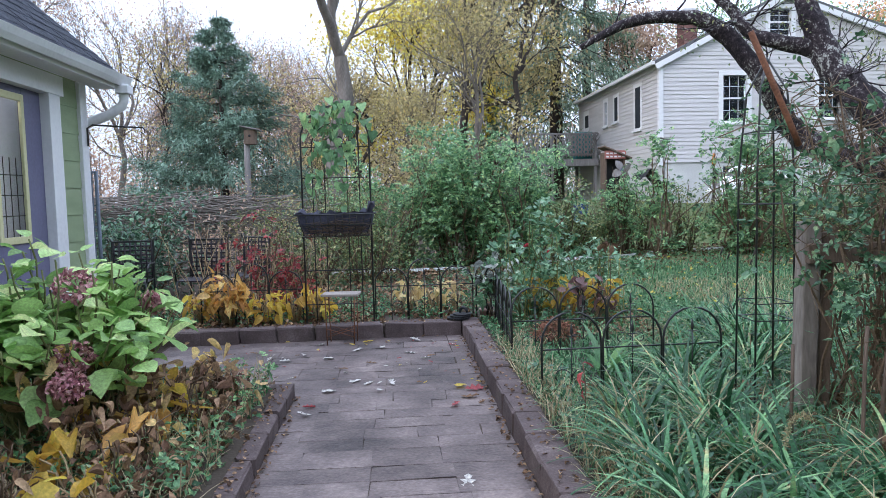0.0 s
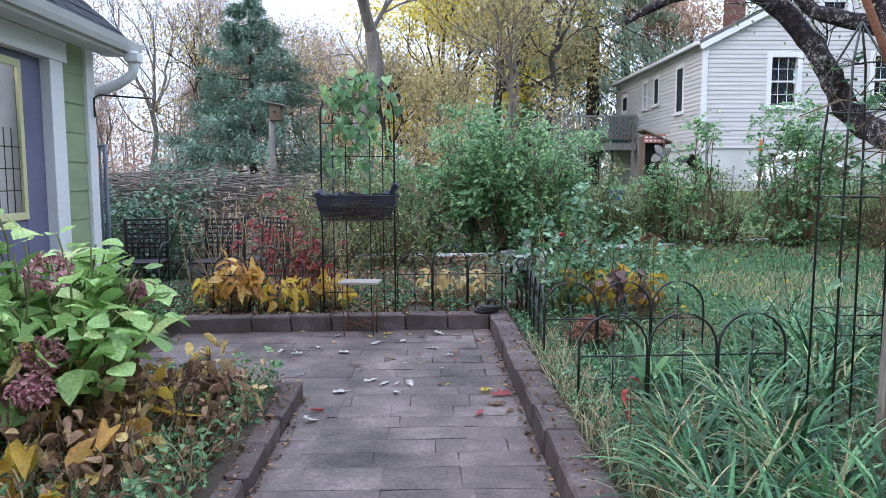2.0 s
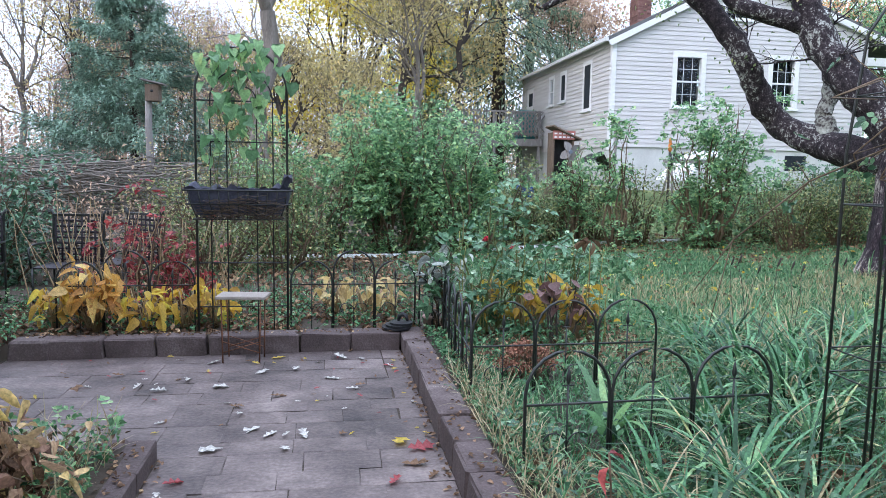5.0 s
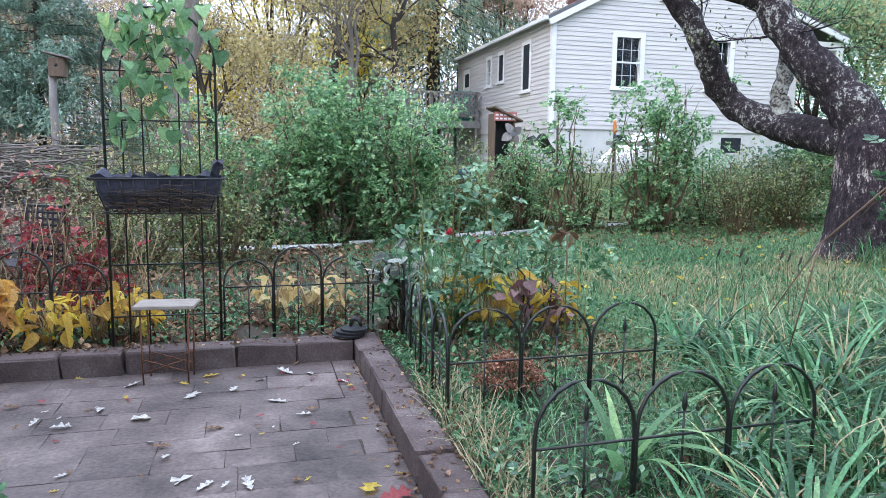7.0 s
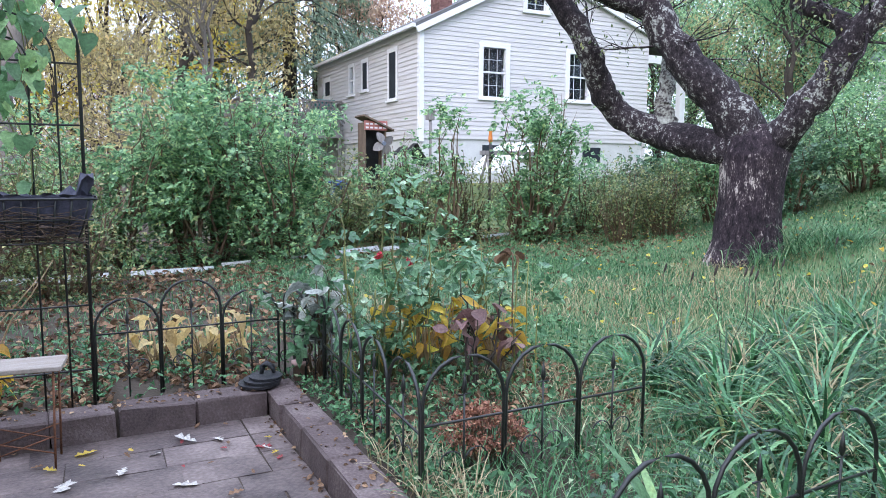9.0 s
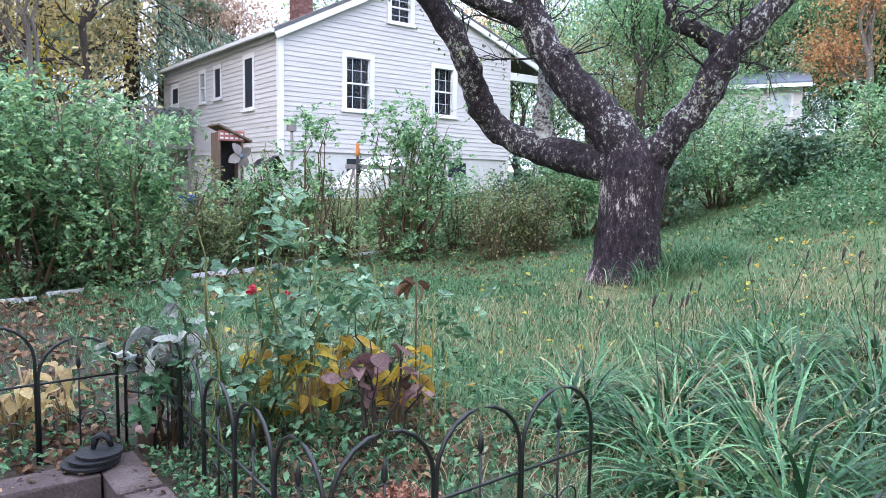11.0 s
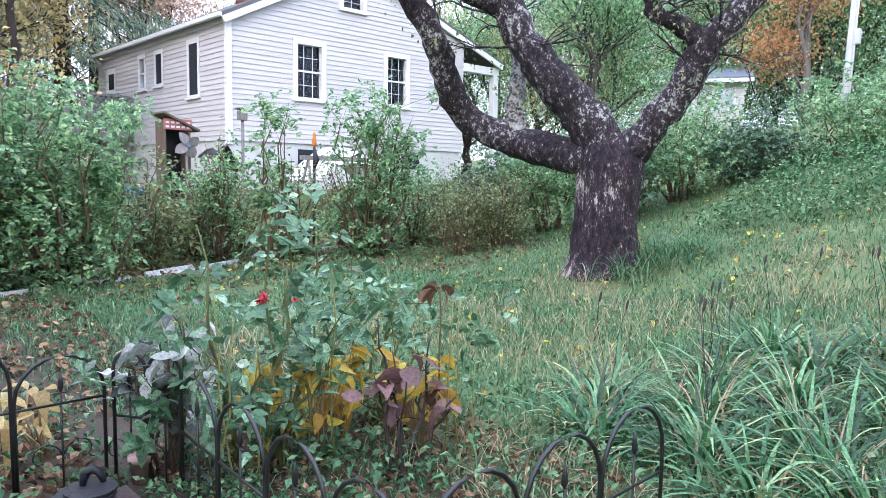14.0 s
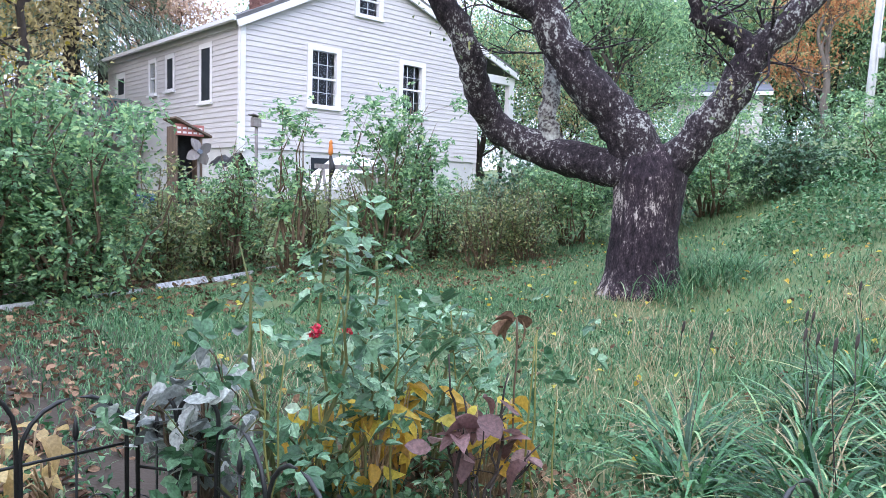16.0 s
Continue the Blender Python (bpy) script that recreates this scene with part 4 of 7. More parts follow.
for k in range(9):
    for lean in (50, -50):
        ob = part("lattice", box_bm(-0.55, 0.55, -0.008, 0.008, -0.02, 0.02), OLDWOOD, deck)
        ob.matrix_world = pose(5.85 + 0.16 * k, 19.96 if lean > 0 else 19.94, 3.38, 0, lean, 0)
bin_ = thing("storage_bin", "teal plastic storage bin on the deck", "bin", (6.88, 20.75, 2.82))
part("body", box_bm(-0.33, 0.33, -0.25, 0.25, 0, 0.98, 0.03), TEAL, bin_)
part("lid", box_bm(-0.36, 0.36, -0.28, 0.28, 0.98, 1.09, 0.03), TEAL, bin_)

# sign hut, propeller, tarp, stacked goods in front of the white house
hut = thing("sign_hut", "small dark wooden hut with a faded red sign board", "hut", (5.7, 12.9, 1.5))
hut.scale = (0.78, 0.8, 0.85)
part("side", box_bm(-0.4, -0.34, -0.25, 0.35, -0.7, 1.35, 0.005), BROWNWOOD, hut)
part("side", box_bm(0.3, 0.36, -0.25, 0.35, -0.7, 1.35, 0.005), BROWNWOOD, hut)
part("back", box_bm(-0.34, 0.3, 0.3, 0.35, -0.7, 1.3, 0.005), BLACKTARP, hut)
ob = part("roof", box_bm(-0.5, 0.62, -0.4, 0.45, -0.03, 0.03, 0.01), BROWNWOOD, hut)
ob.matrix_basis = pose(0, 0, 1.36, 0, 22, 0)
sg = part("sign", box_bm(-0.42, 0.38, -0.3, -0.27, 1.12, 1.4, 0.005), SIGNRED, hut, "faded red sign with worn white lettering")
for row in range(2):
    for k in range(5):
        part("letter_bar", box_bm(-0.37 + k * 0.15, -0.27 + k * 0.15, -0.306, -0.3, 1.17 + row * 0.11, 1.22 + row * 0.11), WHITE, sg)
fan = thing("propeller", "pale grey metal propeller leaning by the sign hut", "propeller", (5.78, 12.4, 2.12))
for k in range(4):
    tv, tf = leaf_shape("big")
    me = mesh_np("blade", np.concatenate([tv * 0.32, tv * 0.32 + (0, 0, 0.02)]), np.concatenate([tf[:, ::-1], tf + len(tv)]), True)
    ob = part("blade", me, OLDWOOD, fan)
    ob.matrix_basis = pose(0, 0, 0, 90, 0, 0) @ pose(0, 0, 0, 0, 18, 90 * k + 30)
bm = bmesh.new()
bmesh.ops.create_cone(bm, cap_ends=True, segments=12, radius1=0.07, radius2=0.05, depth=0.12, matrix=Matrix.Rotation(radians(90), 4, "X"))
part("hub", bm, GREYMETAL, fan)
t = Tubes()
t.add([(0, 0.05, 0), (0.02, 0.1, -1.1)], 0.03, 6)
part("stand", t.mesh("stand"), OLDWOOD, fan)
bm = bmesh.new()
bmesh.ops.create_grid(bm, x_segments=10, y_segments=8, size=0.5)
for v in bm.verts:
    v.co.x *= 0.7
    v.co.z = 0.5 * max(0.0, 1 - abs(v.co.x + 0.1) * 2.4) ** 0.8 + 0.12 * noise.noise(v.co * 5)
tarp = part("tarpaulin", bm, BLACKTARP)
tarp.matrix_world = pose(6.55, 12.4, 1.6)
tagged(tarp, "black tarpaulin heap beside the hut", "tarp")
tub = thing("tub", "blue plastic tub behind the hedge", "tub", (4.42, 11.9, 0.72))
part("body", box_bm(-0.2, 0.2, -0.16, 0.16, 0, 0.5, 0.04), BLUE, tub)
cover = bmesh.new()
bmesh.ops.create_grid(cover, x_segments=16, y_segments=10, size=1.0)
for v in cover.verts:
    x, yq = v.co.x, v.co.y
    v.co = (x * 1.1, yq * 0.7, 0.8 * (1 - abs(x) ** 3) * (1 - 0.5 * abs(yq) ** 2) + 0.05 * noise.noise(Vector((x * 4, yq * 4, 0))))
boat = part("covered_boat", cover, WHITE)
boat.matrix_world = pose(9.4, 11.9, 1.42, 0, 0, 6)
tagged(boat, "white tarpaulin-covered boat beside the house", "boat")
bench = thing("sawhorse", "pale wooden sawhorse standing behind the hedge", "sawhorse", (8.6, 10.9, 1.0))
part("beam", box_bm(-0.9, 0.9, -0.05, 0.05, 0.85, 0.95, 0.005), OLDWOOD, bench)
for x in (-0.7, 0.7):
    for yq in (-0.3, 0.3):
        t = Tubes()
        t.add([(x, 0, 0.86), (x * 1.1, yq, 0)], 0.035, 4)
        part("leg", t.mesh("leg"), OLDWOOD, bench)

feeder = thing("bird_feeder", "grey wooden bird feeder on a thin post", "bird feeder", (6.78, 11.84, float(height(6.78, 11.84))))
t = Tubes()
t.add(bend((0, 0, -0.2), (0.02, 0, 2.2), 0, 0.008, 6), 0.035, 7)
part("post", t.mesh("post"), OLDWOOD, feeder)
part("box", box_bm(-0.08, 0.1, -0.08, 0.08, 2.2, 2.4, 0.006), OLDWOOD, feeder)
ob = part("roof", box_bm(-0.13, 0.13, -0.12, 0.12, -0.012, 0.012, 0.004), OLDWOOD, feeder)
ob.matrix_basis = pose(0.01, 0, 2.43, 0, 14, 0)
torch = thing("garden_torch", "dark garden torch with a rusty orange head", "torch", (7.12, 9.47, float(height(7.12, 9.47))))
t = Tubes()
t.add([(0, 0, -0.2), (0.01, 0, 1.95)], 0.03, 7)
part("pole", t.mesh("pole"), DARKBARK, torch)
t = Tubes()
t.add([(0.01, 0, 1.95), (0.01, 0, 2.0), (0.01, 0, 2.1), (0.01, 0, 2.17), (0.01, 0, 2.2), (0.01, 0, 2.26)], [0.02, 0.05, 0.045, 0.03, 0.042, 0.01], 10)
part("head", t.mesh("head"), ORANGE, torch, "faded orange cup")
t = Tubes()
t.add([(0.01, 0, 1.55), (0.03, -0.05, 1.7), (0.01, 0, 1.95)], [0.035, 0.06, 0.02], 8)
part("collar", t.mesh("collar"), BLACKTARP, torch)

# small white garage uphill and the utility pole
garage = thing("garage", "small white garage with grey roof up the slope", "garage", (26.5, 10.5, 3.4), turn=-63)
part("wall_front", box_bm(-2.2, 0.9, -0.06, 0.06, -0.4, 2.0), WHITE, garage)
part("wall_side", box_bm(0.78, 0.9, 0.06, 5.0, -0.4, 2.0), WHITE, garage)
part("wall_side", box_bm(-2.2, -2.08, 0.06, 5.0, -0.4, 2.0), WHITE, garage)
ob = part("roof", box_bm(-2.5, 1.2, -0.5, 2.9, -0.06, 0.06, 0.01), GREYMETAL, garage)
ob.matrix_basis = pose(0, 0, 2.25, 14, 0, 0)
part("fascia", box_bm(-2.5, 1.2, -0.52, -0.46, 1.98, 2.12), WHITE, garage)
for x in (-1.35, 0.15):
    w = part("window", box_bm(x - 0.45, x + 0.45, -0.09, -0.06, 0.9, 1.8), WHITE, garage)
    part("pane", box_bm(x - 0.37, x + 0.37, -0.1, -0.09, 0.98, 1.72), GLASS, w)
for k in range(9):
    part("board", box_bm(-2.2, 0.9, -0.075, -0.06, -0.35 + k * 0.26, -0.12 + k * 0.26), SIDING, garage)
pole = thing("utility_pole", "pale weathered utility pole with grey boxes", "pole", (25.85, 5.8, 2.9))
t = Tubes()
t.add([(0, 0, -0.4), (0.05, -0.1, 3), (0.1, -0.25, 9)], [0.16, 0.14, 0.11], 10)
part("shaft", t.mesh("shaft"), CONCRETE, pole)
part("meter_box", box_bm(-0.1, 0.1, -0.4, -0.2, 3.3, 3.8, 0.02), CONCRETE, pole)
part("meter_box", box_bm(-0.2, 0.2, -0.6, -0.2, 0.5, 0.95, 0.02), CONCRETE, pole)
t = Tubes()
t.add([(-0.15, -0.15, 0), (-0.1, -0.25, 3), (-0.05, -0.4, 8.5)], 0.03, 5)
part("conduit", t.mesh("conduit"), CONCRETE, pole)

# ---- garden ironwork and furniture ----


def border_fence(a, b, z, tall, hoops, rail, lift=0.0, label="black iron hooped border fence panel along the bed"):
    """A hooped border fence panel from a to b."""
    a, b = np.array(a, float), np.array(b, float)
    ln = float(np.linalg.norm(b - a))
    turn = math.degrees(math.atan2(b[1] - a[1], b[0] - a[0]))
    f = thing("border_fence", label, "fence", (a[0], a[1], z), "border fence panels", turn=turn)
    w = ln / hoops
    for k in range(hoops):
        h = tall + (lift if k == hoops // 2 else 0)
        r = w / 2 - 0.006
        ang = np.linspace(math.pi, 0, 11)
        pts = [(k * w + 0.006, 0, -0.12), (k * w + 0.006, 0, h - r)] + [(k * w + w / 2 + r * math.cos(q), 0, h - r + r * math.sin(q)) for q in ang[1:-1]] + [(k * w + w - 0.006, 0, h - r), (k * w + w - 0.006, 0, -0.12)]
        t = Tubes()
        t.add(pts, 0.0085, 6)
        part("hoop", t.mesh("hoop"), IRON, f)
        t = Tubes()
        ph = h * 0.72
        t.add([(k * w + w / 2, 0, -0.1), (k * w + w / 2, 0, ph)], 0.005, 5)
        t.add([(k * w + w / 2, 0, ph), (k * w + w / 2, 0, ph + 0.02), (k * w + w / 2, 0, ph + 0.045), (k * w + w / 2, 0, ph + 0.09)], [0.005, 0.012, 0.01, 0.001], 6)
        t.add([(k * w + w / 2 - 0.03, 0, ph - 0.004), (k * w + w / 2 + 0.03, 0, ph - 0.004)], 0.004, 5)
        part("picket", t.mesh("picket"), IRON, f, "picket with a spear tip")
        for sgn in (-1, 1):
            t = Tubes()
            q = np.linspace(0, 4.6, 14)
            rad = 0.075 * (1 - q / 6.5)
            t.add(np.stack([k * w + w / 2 + sgn * (0.078 - rad * np.cos(q)), 0 * q, 0.13 + rad * np.sin(q)], -1), 0.004, 5)
            part("scroll", t.mesh("scroll"), IRON, f)
    t = Tubes()
    t.add([(0, 0, rail), (ln, 0, rail)], 0.006, 6)
    part("rail", t.mesh("rail"), IRON, f)
    return f


border_fence((0.27, -1.6), (1.53, -1.57), 0.09, 0.61, 3, 0.32)
border_fence((0.29, -2.75), (1.6, -2.71), 0.08, 0.59, 3, 0.33)
border_fence((0.275, -1.585), (0.38, 0.12), 0.08, 0.57, 4, 0.29)
border_fence((0.4, 0.13), (0.2, 0.42), 0.1, 0.6, 2, 0.3)
border_fence((0.17, 0.42), (-0.94, 0.4), 0.14, 0.57, 3, 0.36, 0.09)
border_fence((-1.74, 0.42), (-2.86, 0.4), 0.14, 0.57, 3, 0.36, 0.09)

trellis = thing("arched_trellis", "tall black iron arched trellis behind the kerb", "trellis", (-1.315, 0.2, 0.1))
ang = np.linspace(math.pi, 0, 15)
for half, name in ((0.365, "outer_arch"), (0.25, "inner_arch"), (0.12, "inner_arch")):
    h0 = 2.02 if half > 0.3 else 1.95
    t = Tubes()
    t.add([(-half, 0, -0.2), (-half, 0, h0)] + [(half * math.cos(q), 0, h0 + half * math.sin(q)) for q in ang[1:-1]] + [(half, 0, h0), (half, 0, -0.2)], 0.0105 if half > 0.3 else 0.006, 6)
    part(name, t.mesh(name), IRON, trellis)
for z in (0.25, 0.62, 1.62, 1.95):
    t = Tubes()
    t.add([(-0.365, 0, z), (0.365, 0, z)], 0.006, 6)
    part("crossbar", t.mesh("crossbar"), IRON, trellis)
trough = thing("hanging_planter", "black iron trough planter with dark liner on the trellis", "planter", (-1.315, 0.05, 1.1))
for z, w, d in ((0.23, 0.42, 0.15), (0.12, 0.4, 0.13), (0.0, 0.35, 0.1)):
    t = Tubes()
    t.add([(-w, -d, z), (w, -d, z), (w, d, z), (-w, d, z), (-w, -d, z)], 0.007 if z > 0.2 else 0.005, 5)
    part("hoop", t.mesh("hoop"), IRON, trough)
for k in range(11):
    t = Tubes()
    x = -0.38 + 0.076 * k
    t.add([(x, -0.145, 0.23), (x * 0.95, -0.125, 0.12), (x * 0.85, -0.092, 0.01), (x * 0.8, 0.0, -0.01), (x * 0.85, 0.092, 0.01), (x, 0.145, 0.23)], 0.0055, 5)
    part("rib", t.mesh("rib"), IRON, trough)
bm = bmesh.new()
bmesh.ops.create_grid(bm, x_segments=28, y_segments=10, size=1)
for v in bm.verts:
    x, yq = v.co.x, v.co.y
    e = max(abs(x), abs(yq))
    v.co = (x * (0.36 + 0.05 * e), yq * (0.1 + 0.035 * e), 0.15 + 0.1 * e**2 + 0.09 * noise.noise(Vector((x * 5, yq * 3, 2))) + (0.08 if x > 0.85 else 0) * (1 + noise.noise(v.co * 9)))
part("liner", bm, LINER, trough, "crumpled black fabric liner")
lv, lf, ln_ = [], [], 72
for j_, e in enumerate(np.linspace(0, 1, 6)):
    w, d, z = np.interp(e, [0, 0.5, 1], [0.33, 0.385, 0.41]), np.interp(e, [0, 0.5, 1], [0.088, 0.12, 0.142]), 0.03 + 0.215 * e
    for k in range(ln_):
        a = 2 * math.pi * k / ln_
        c, q = math.cos(a), math.sin(a)
        c, q = math.copysign(abs(c) ** 0.35, c), math.copysign(abs(q) ** 0.35, q)
        wob = 0.012 * noise.noise(Vector((c * 6, q * 3, e * 3)))
        lv.append((c * (w + wob), q * (d + wob) * 0.96, z + (0.03 * noise.noise(Vector((c * 5, q * 4, 9))) if e > 0.9 else 0)))
lf = [(i_ * ln_ + k, i_ * ln_ + (k + 1) % ln_, (i_ + 1) * ln_ + (k + 1) % ln_, (i_ + 1) * ln_ + k) for i_ in range(5) for k in range(ln_)]
part("liner_side", mesh_np("liner_side", lv, lf, True), LINER, trough, "grey-black fabric side of the liner")
st = Tubes()
for k in range(120):
    e, w = rng.uniform(0, 1) ** 1.6, rng.uniform(0.05, 0.28)
    x, z = rng.uniform(-0.35, 0.35 - w * 0.5), 0.0 + 0.16 * e
    for sy in (-1, 1):
        dep = sy * (0.096 + 0.042 * e)
        st.add(bend((x, dep, z), (min(x + w, 0.37), dep + rng.normal(0, 0.008), z + rng.normal(0, 0.03)), rng.uniform(-0.02, 0.02), 0.008, 4), rng.uniform(0.0012, 0.003), 3)
tagged(part("straw", st.mesh("straw"), BROWNWOOD, trough, "dry straw and stems poking through the ribs"), kind="stuff")
stool = thing("stool", "small stool with plywood top and thin rusty legs", "stool", (-1.27, -0.22, 0.0), turn=-6)
part("top", box_bm(-0.19, 0.19, -0.12, 0.12, 0.5, 0.525, 0.004), PLYTOP, stool)
for sx in (-1, 1):
    for sy in (-1, 1):
        t = Tubes()
        t.add([(sx * 0.15, sy * 0.09, 0.5), (sx * 0.14, sy * 0.1, 0.0)], 0.006, 6)
        part("leg", t.mesh("leg"), RUST, stool)
for sy in (-1, 1):
    for s in (-1, 1):
        t = Tubes()
        t.add([(-0.145 * s, sy * 0.1, 0.08), (0.145 * s, sy * 0.1, 0.17)], 0.004, 5)
        part("brace", t.mesh("brace"), RUST, stool)

dish = thing("saucer_stack", "black plastic saucers on the kerb corner", "saucer", (-0.03, 0.13, 0.15))
for k, (r, z) in enumerate(((0.125, 0.0), (0.115, 0.02), (0.1, 0.037))):
    t = Tubes()
    ob_pts = [(0.02 * k, 0, z), (0.02 * k, 0, z + 0.008), (0.02 * k, 0, z + 0.024)]
    t.add(ob_pts, [r * 0.85, r, r * 1.03], 18)
    part("saucer", t.mesh("saucer", False), BLACKTARP, dish)
t = Tubes()
t.add([(0.02, 0.04, 0.06), (0.03, 0.05, 0.1), (0.06, 0.05, 0.12), (0.09, 0.04, 0.1), (0.1, 0.03, 0.06)], [0.012, 0.02, 0.02, 0.02, 0.012], 6)
part("handle", t.mesh("handle"), BLACKTARP, dish)
cup = thing("clay_pot", "small pink clay pot in the bed", "pot", (0.27, 0.3, 0.1))
t = Tubes()
t.add([(0, 0, 0), (0, 0, 0.1), (0, 0, 0.1), (0, 0, 0.13)], [0.035, 0.045, 0.052, 0.052], 14)
part("body", t.mesh("body"), PINKPOT, cup)


def lattice_chair(at, turn, lean=10):
    c = thing("garden_chair", "dark woven metal garden chair standing behind the bed", "chair", at, "garden chairs", turn=turn)
    back = part("backrest", box_bm(-0.24, 0.24, -0.012, 0.012, 0.9, 0.925, 0.003), IRON, c)
    for k in range(8):
        t = Tubes()
        x = -0.23 + 0.0657 * k
        t.add([(x, 0, 0.42), (x, 0.03, 0.9)], 0.011, 4)
        part("strap", t.mesh("strap"), WICKER, back)
    for k in range(8):
        t = Tubes()
        z = 0.46 + 0.056 * k
        t.add([(-0.24, 0.004 + 0.03 * (z - 0.42) / 0.48, z), (0.24, 0.004 + 0.03 * (z - 0.42) / 0.48, z)], 0.011, 4)
        part("strap", t.mesh("strap"), WICKER, back)
    for s in (-1, 1):
        t = Tubes()
        t.add([(s * 0.25, 0, 0.0), (s * 0.25, 0, 0.42), (s * 0.25, 0.03, 0.92), (s * 0.27, 0.03, 0.96), (s * 0.3, 0.03, 0.95), (s * 0.29, 0.03, 0.92)], 0.012, 6)
        part("back_leg", t.mesh("back_leg"), IRON, c)
        t = Tubes()
        t.add([(s * 0.24, -0.42, 0.0), (s * 0.24, -0.42, 0.42), (s * 0.24, 0, 0.43)], 0.012, 6)
        part("front_leg", t.mesh("front_leg"), IRON, c)
        t = Tubes()
        t.add([(s * 0.26, 0.0, 0.64), (s * 0.27, -0.35, 0.64), (s * 0.27, -0.42, 0.6), (s * 0.25, -0.42, 0.42)], 0.011, 6)
        part("arm", t.mesh("arm"), IRON, c)
    seat = part("seat", box_bm(-0.24, 0.24, -0.42, 0.0, 0.415, 0.43, 0.003), WICKER, c)
    return c


lattice_chair((-4.05, 1.75, 0.1), 6)
lattice_chair((-3.1, 1.75, 0.1), -8)
lattice_chair((-2.55, 2.0, 0.1), -38)

nest = thing("birdhouse", "wooden birdhouse on a rough post beyond the garden", "birdhouse", (-3.62, 7.05, 0.1))
t = Tubes()
t.add(bend((0, 0, -0.2), (0.02, 0, 2.75), 0, 0.01, 6), 0.06, 7)
part("post", t.mesh("post"), OLDWOOD, nest)
part("box", box_bm(-0.02, 0.2, -0.12, 0.12, 2.52, 2.8, 0.006), BROWNWOOD, nest)
ob = part("roof", box_bm(-0.19, 0.19, -0.17, 0.17, -0.012, 0.012, 0.004), OLDWOOD, nest)
ob.matrix_basis = pose(0.1, 0, 2.84, 0, 12, 0)
# black disc on the box front, painted as the dark of the hole
t = Tubes()
t.add([(0.09, -0.118, 2.69), (0.09, -0.124, 2.69)], 0.025, 10)
part("entrance", t.mesh("entrance"), BLACKTARP, nest)

# garden obelisk, old fence posts and a rusty pole by the roses
obelisk = thing("obelisk", "tall black iron garden obelisk among the roses", "obelisk", (1.5, -3.48, 0.1))
for sx, sy in ((-1, -1), (1, -1), (1, 1), (-1, 1)):
    t = Tubes()
    t.add([(sx * 0.12, sy * 0.12, -0.1), (sx * 0.11, sy * 0.11, 1.5), (sx * 0.08, sy * 0.08, 1.95), (0, 0, 2.15)], 0.006, 6)
    part("leg", t.mesh("leg"), IRON, obelisk)
for z, h in ((0.62, 0.116), (0.72, 0.116), (1.3, 0.111), (1.72, 0.097)):
    t = Tubes()
    t.add([(-h, -h, z), (h, -h, z), (h, h, z), (-h, h, z), (-h, -h, z)], 0.0035, 5)
    part("ring", t.mesh("ring"), IRON, obelisk)
for k, (x, yq, h, r, m) in enumerate(((1.61, -3.7, 1.3, 0.05, GREYBARK), (1.72, -3.67, 1.24, 0.043, BROWNWOOD))):
    p = thing("fence_post", "grey weathered wooden fence post in the rose bed", "post", (x, yq, 0.0), "old fence posts")
    bm = box_bm(-r, r, -r, r, -0.1, h, 0.008)
    for v in bm.verts:
        v.co.x += 0.02 * v.co.z + rng.uniform(-0.004, 0.004)
    part("post", bm, m, p)
rail = part("fence_rail", box_bm(1.58, 3.6, -3.8, -3.755, 1.07, 1.18, 0.006), BROWNWOOD)
tagged(rail, "dark weathered rail nailed to the old posts", "rail")
for x, yq, h, dx in ((1.42, -4.5, 0.75, 0.03), (1.55, -4.42, 0.62, 0.06), (1.28, -4.15, 0.6, 0.02)):
    t = Tubes()
    t.add(bend((0, 0, -0.1), (dx, 0.02, h), 0, 0.006, 5), 0.009, 6)
    s = part("stake", t.mesh("stake"), BROWNWOOD)
    s.matrix_world = pose(x, yq, 0.1)
    tagged(s, "rough brown wooden stake in the rose bed", "stake", "wooden stakes")
# white boards lying along the hedge
PEELING = surface("peeling_white_paint", [(0.32, (0.1, 0.09, 0.08)), (0.42, (0.3, 0.29, 0.28)), (0.5, (0.5, 0.5, 0.5)), (0.75, (0.62, 0.63, 0.64))], 4, 30, 0.8, 0.4)
for a, b, w in (((-1.9, 5.45), (-0.7, 5.6), 0.09), ((-0.45, 5.66), (0.6, 5.75), 0.08), ((0.75, 6.0), (2.45, 6.5), 0.1), ((2.7, 6.7), (3.55, 7.15), 0.08), ((3.7, 7.22), (4.6, 7.75), 0.09), ((4.9, 7.9), (6.2, 8.35), 0.06), ((6.35, 8.4), (7.9, 8.95), 0.07)):
    a, b = np.array(a), np.array(b)
    ln, turn = float(np.linalg.norm(b - a)), math.degrees(math.atan2(*(b - a)[::-1]))
    pb = part("edging_board", box_bm(0, ln, -0.02, 0.02, -0.04, w * 0.8, 0.004), PEELING)
    pb.matrix_world = pose(a[0], a[1], float(height(*a)), -35, 0, turn)
    tagged(pb, "peeling white painted board edging the hedge", "board", "hedge boards")

# ---- vegetation ----


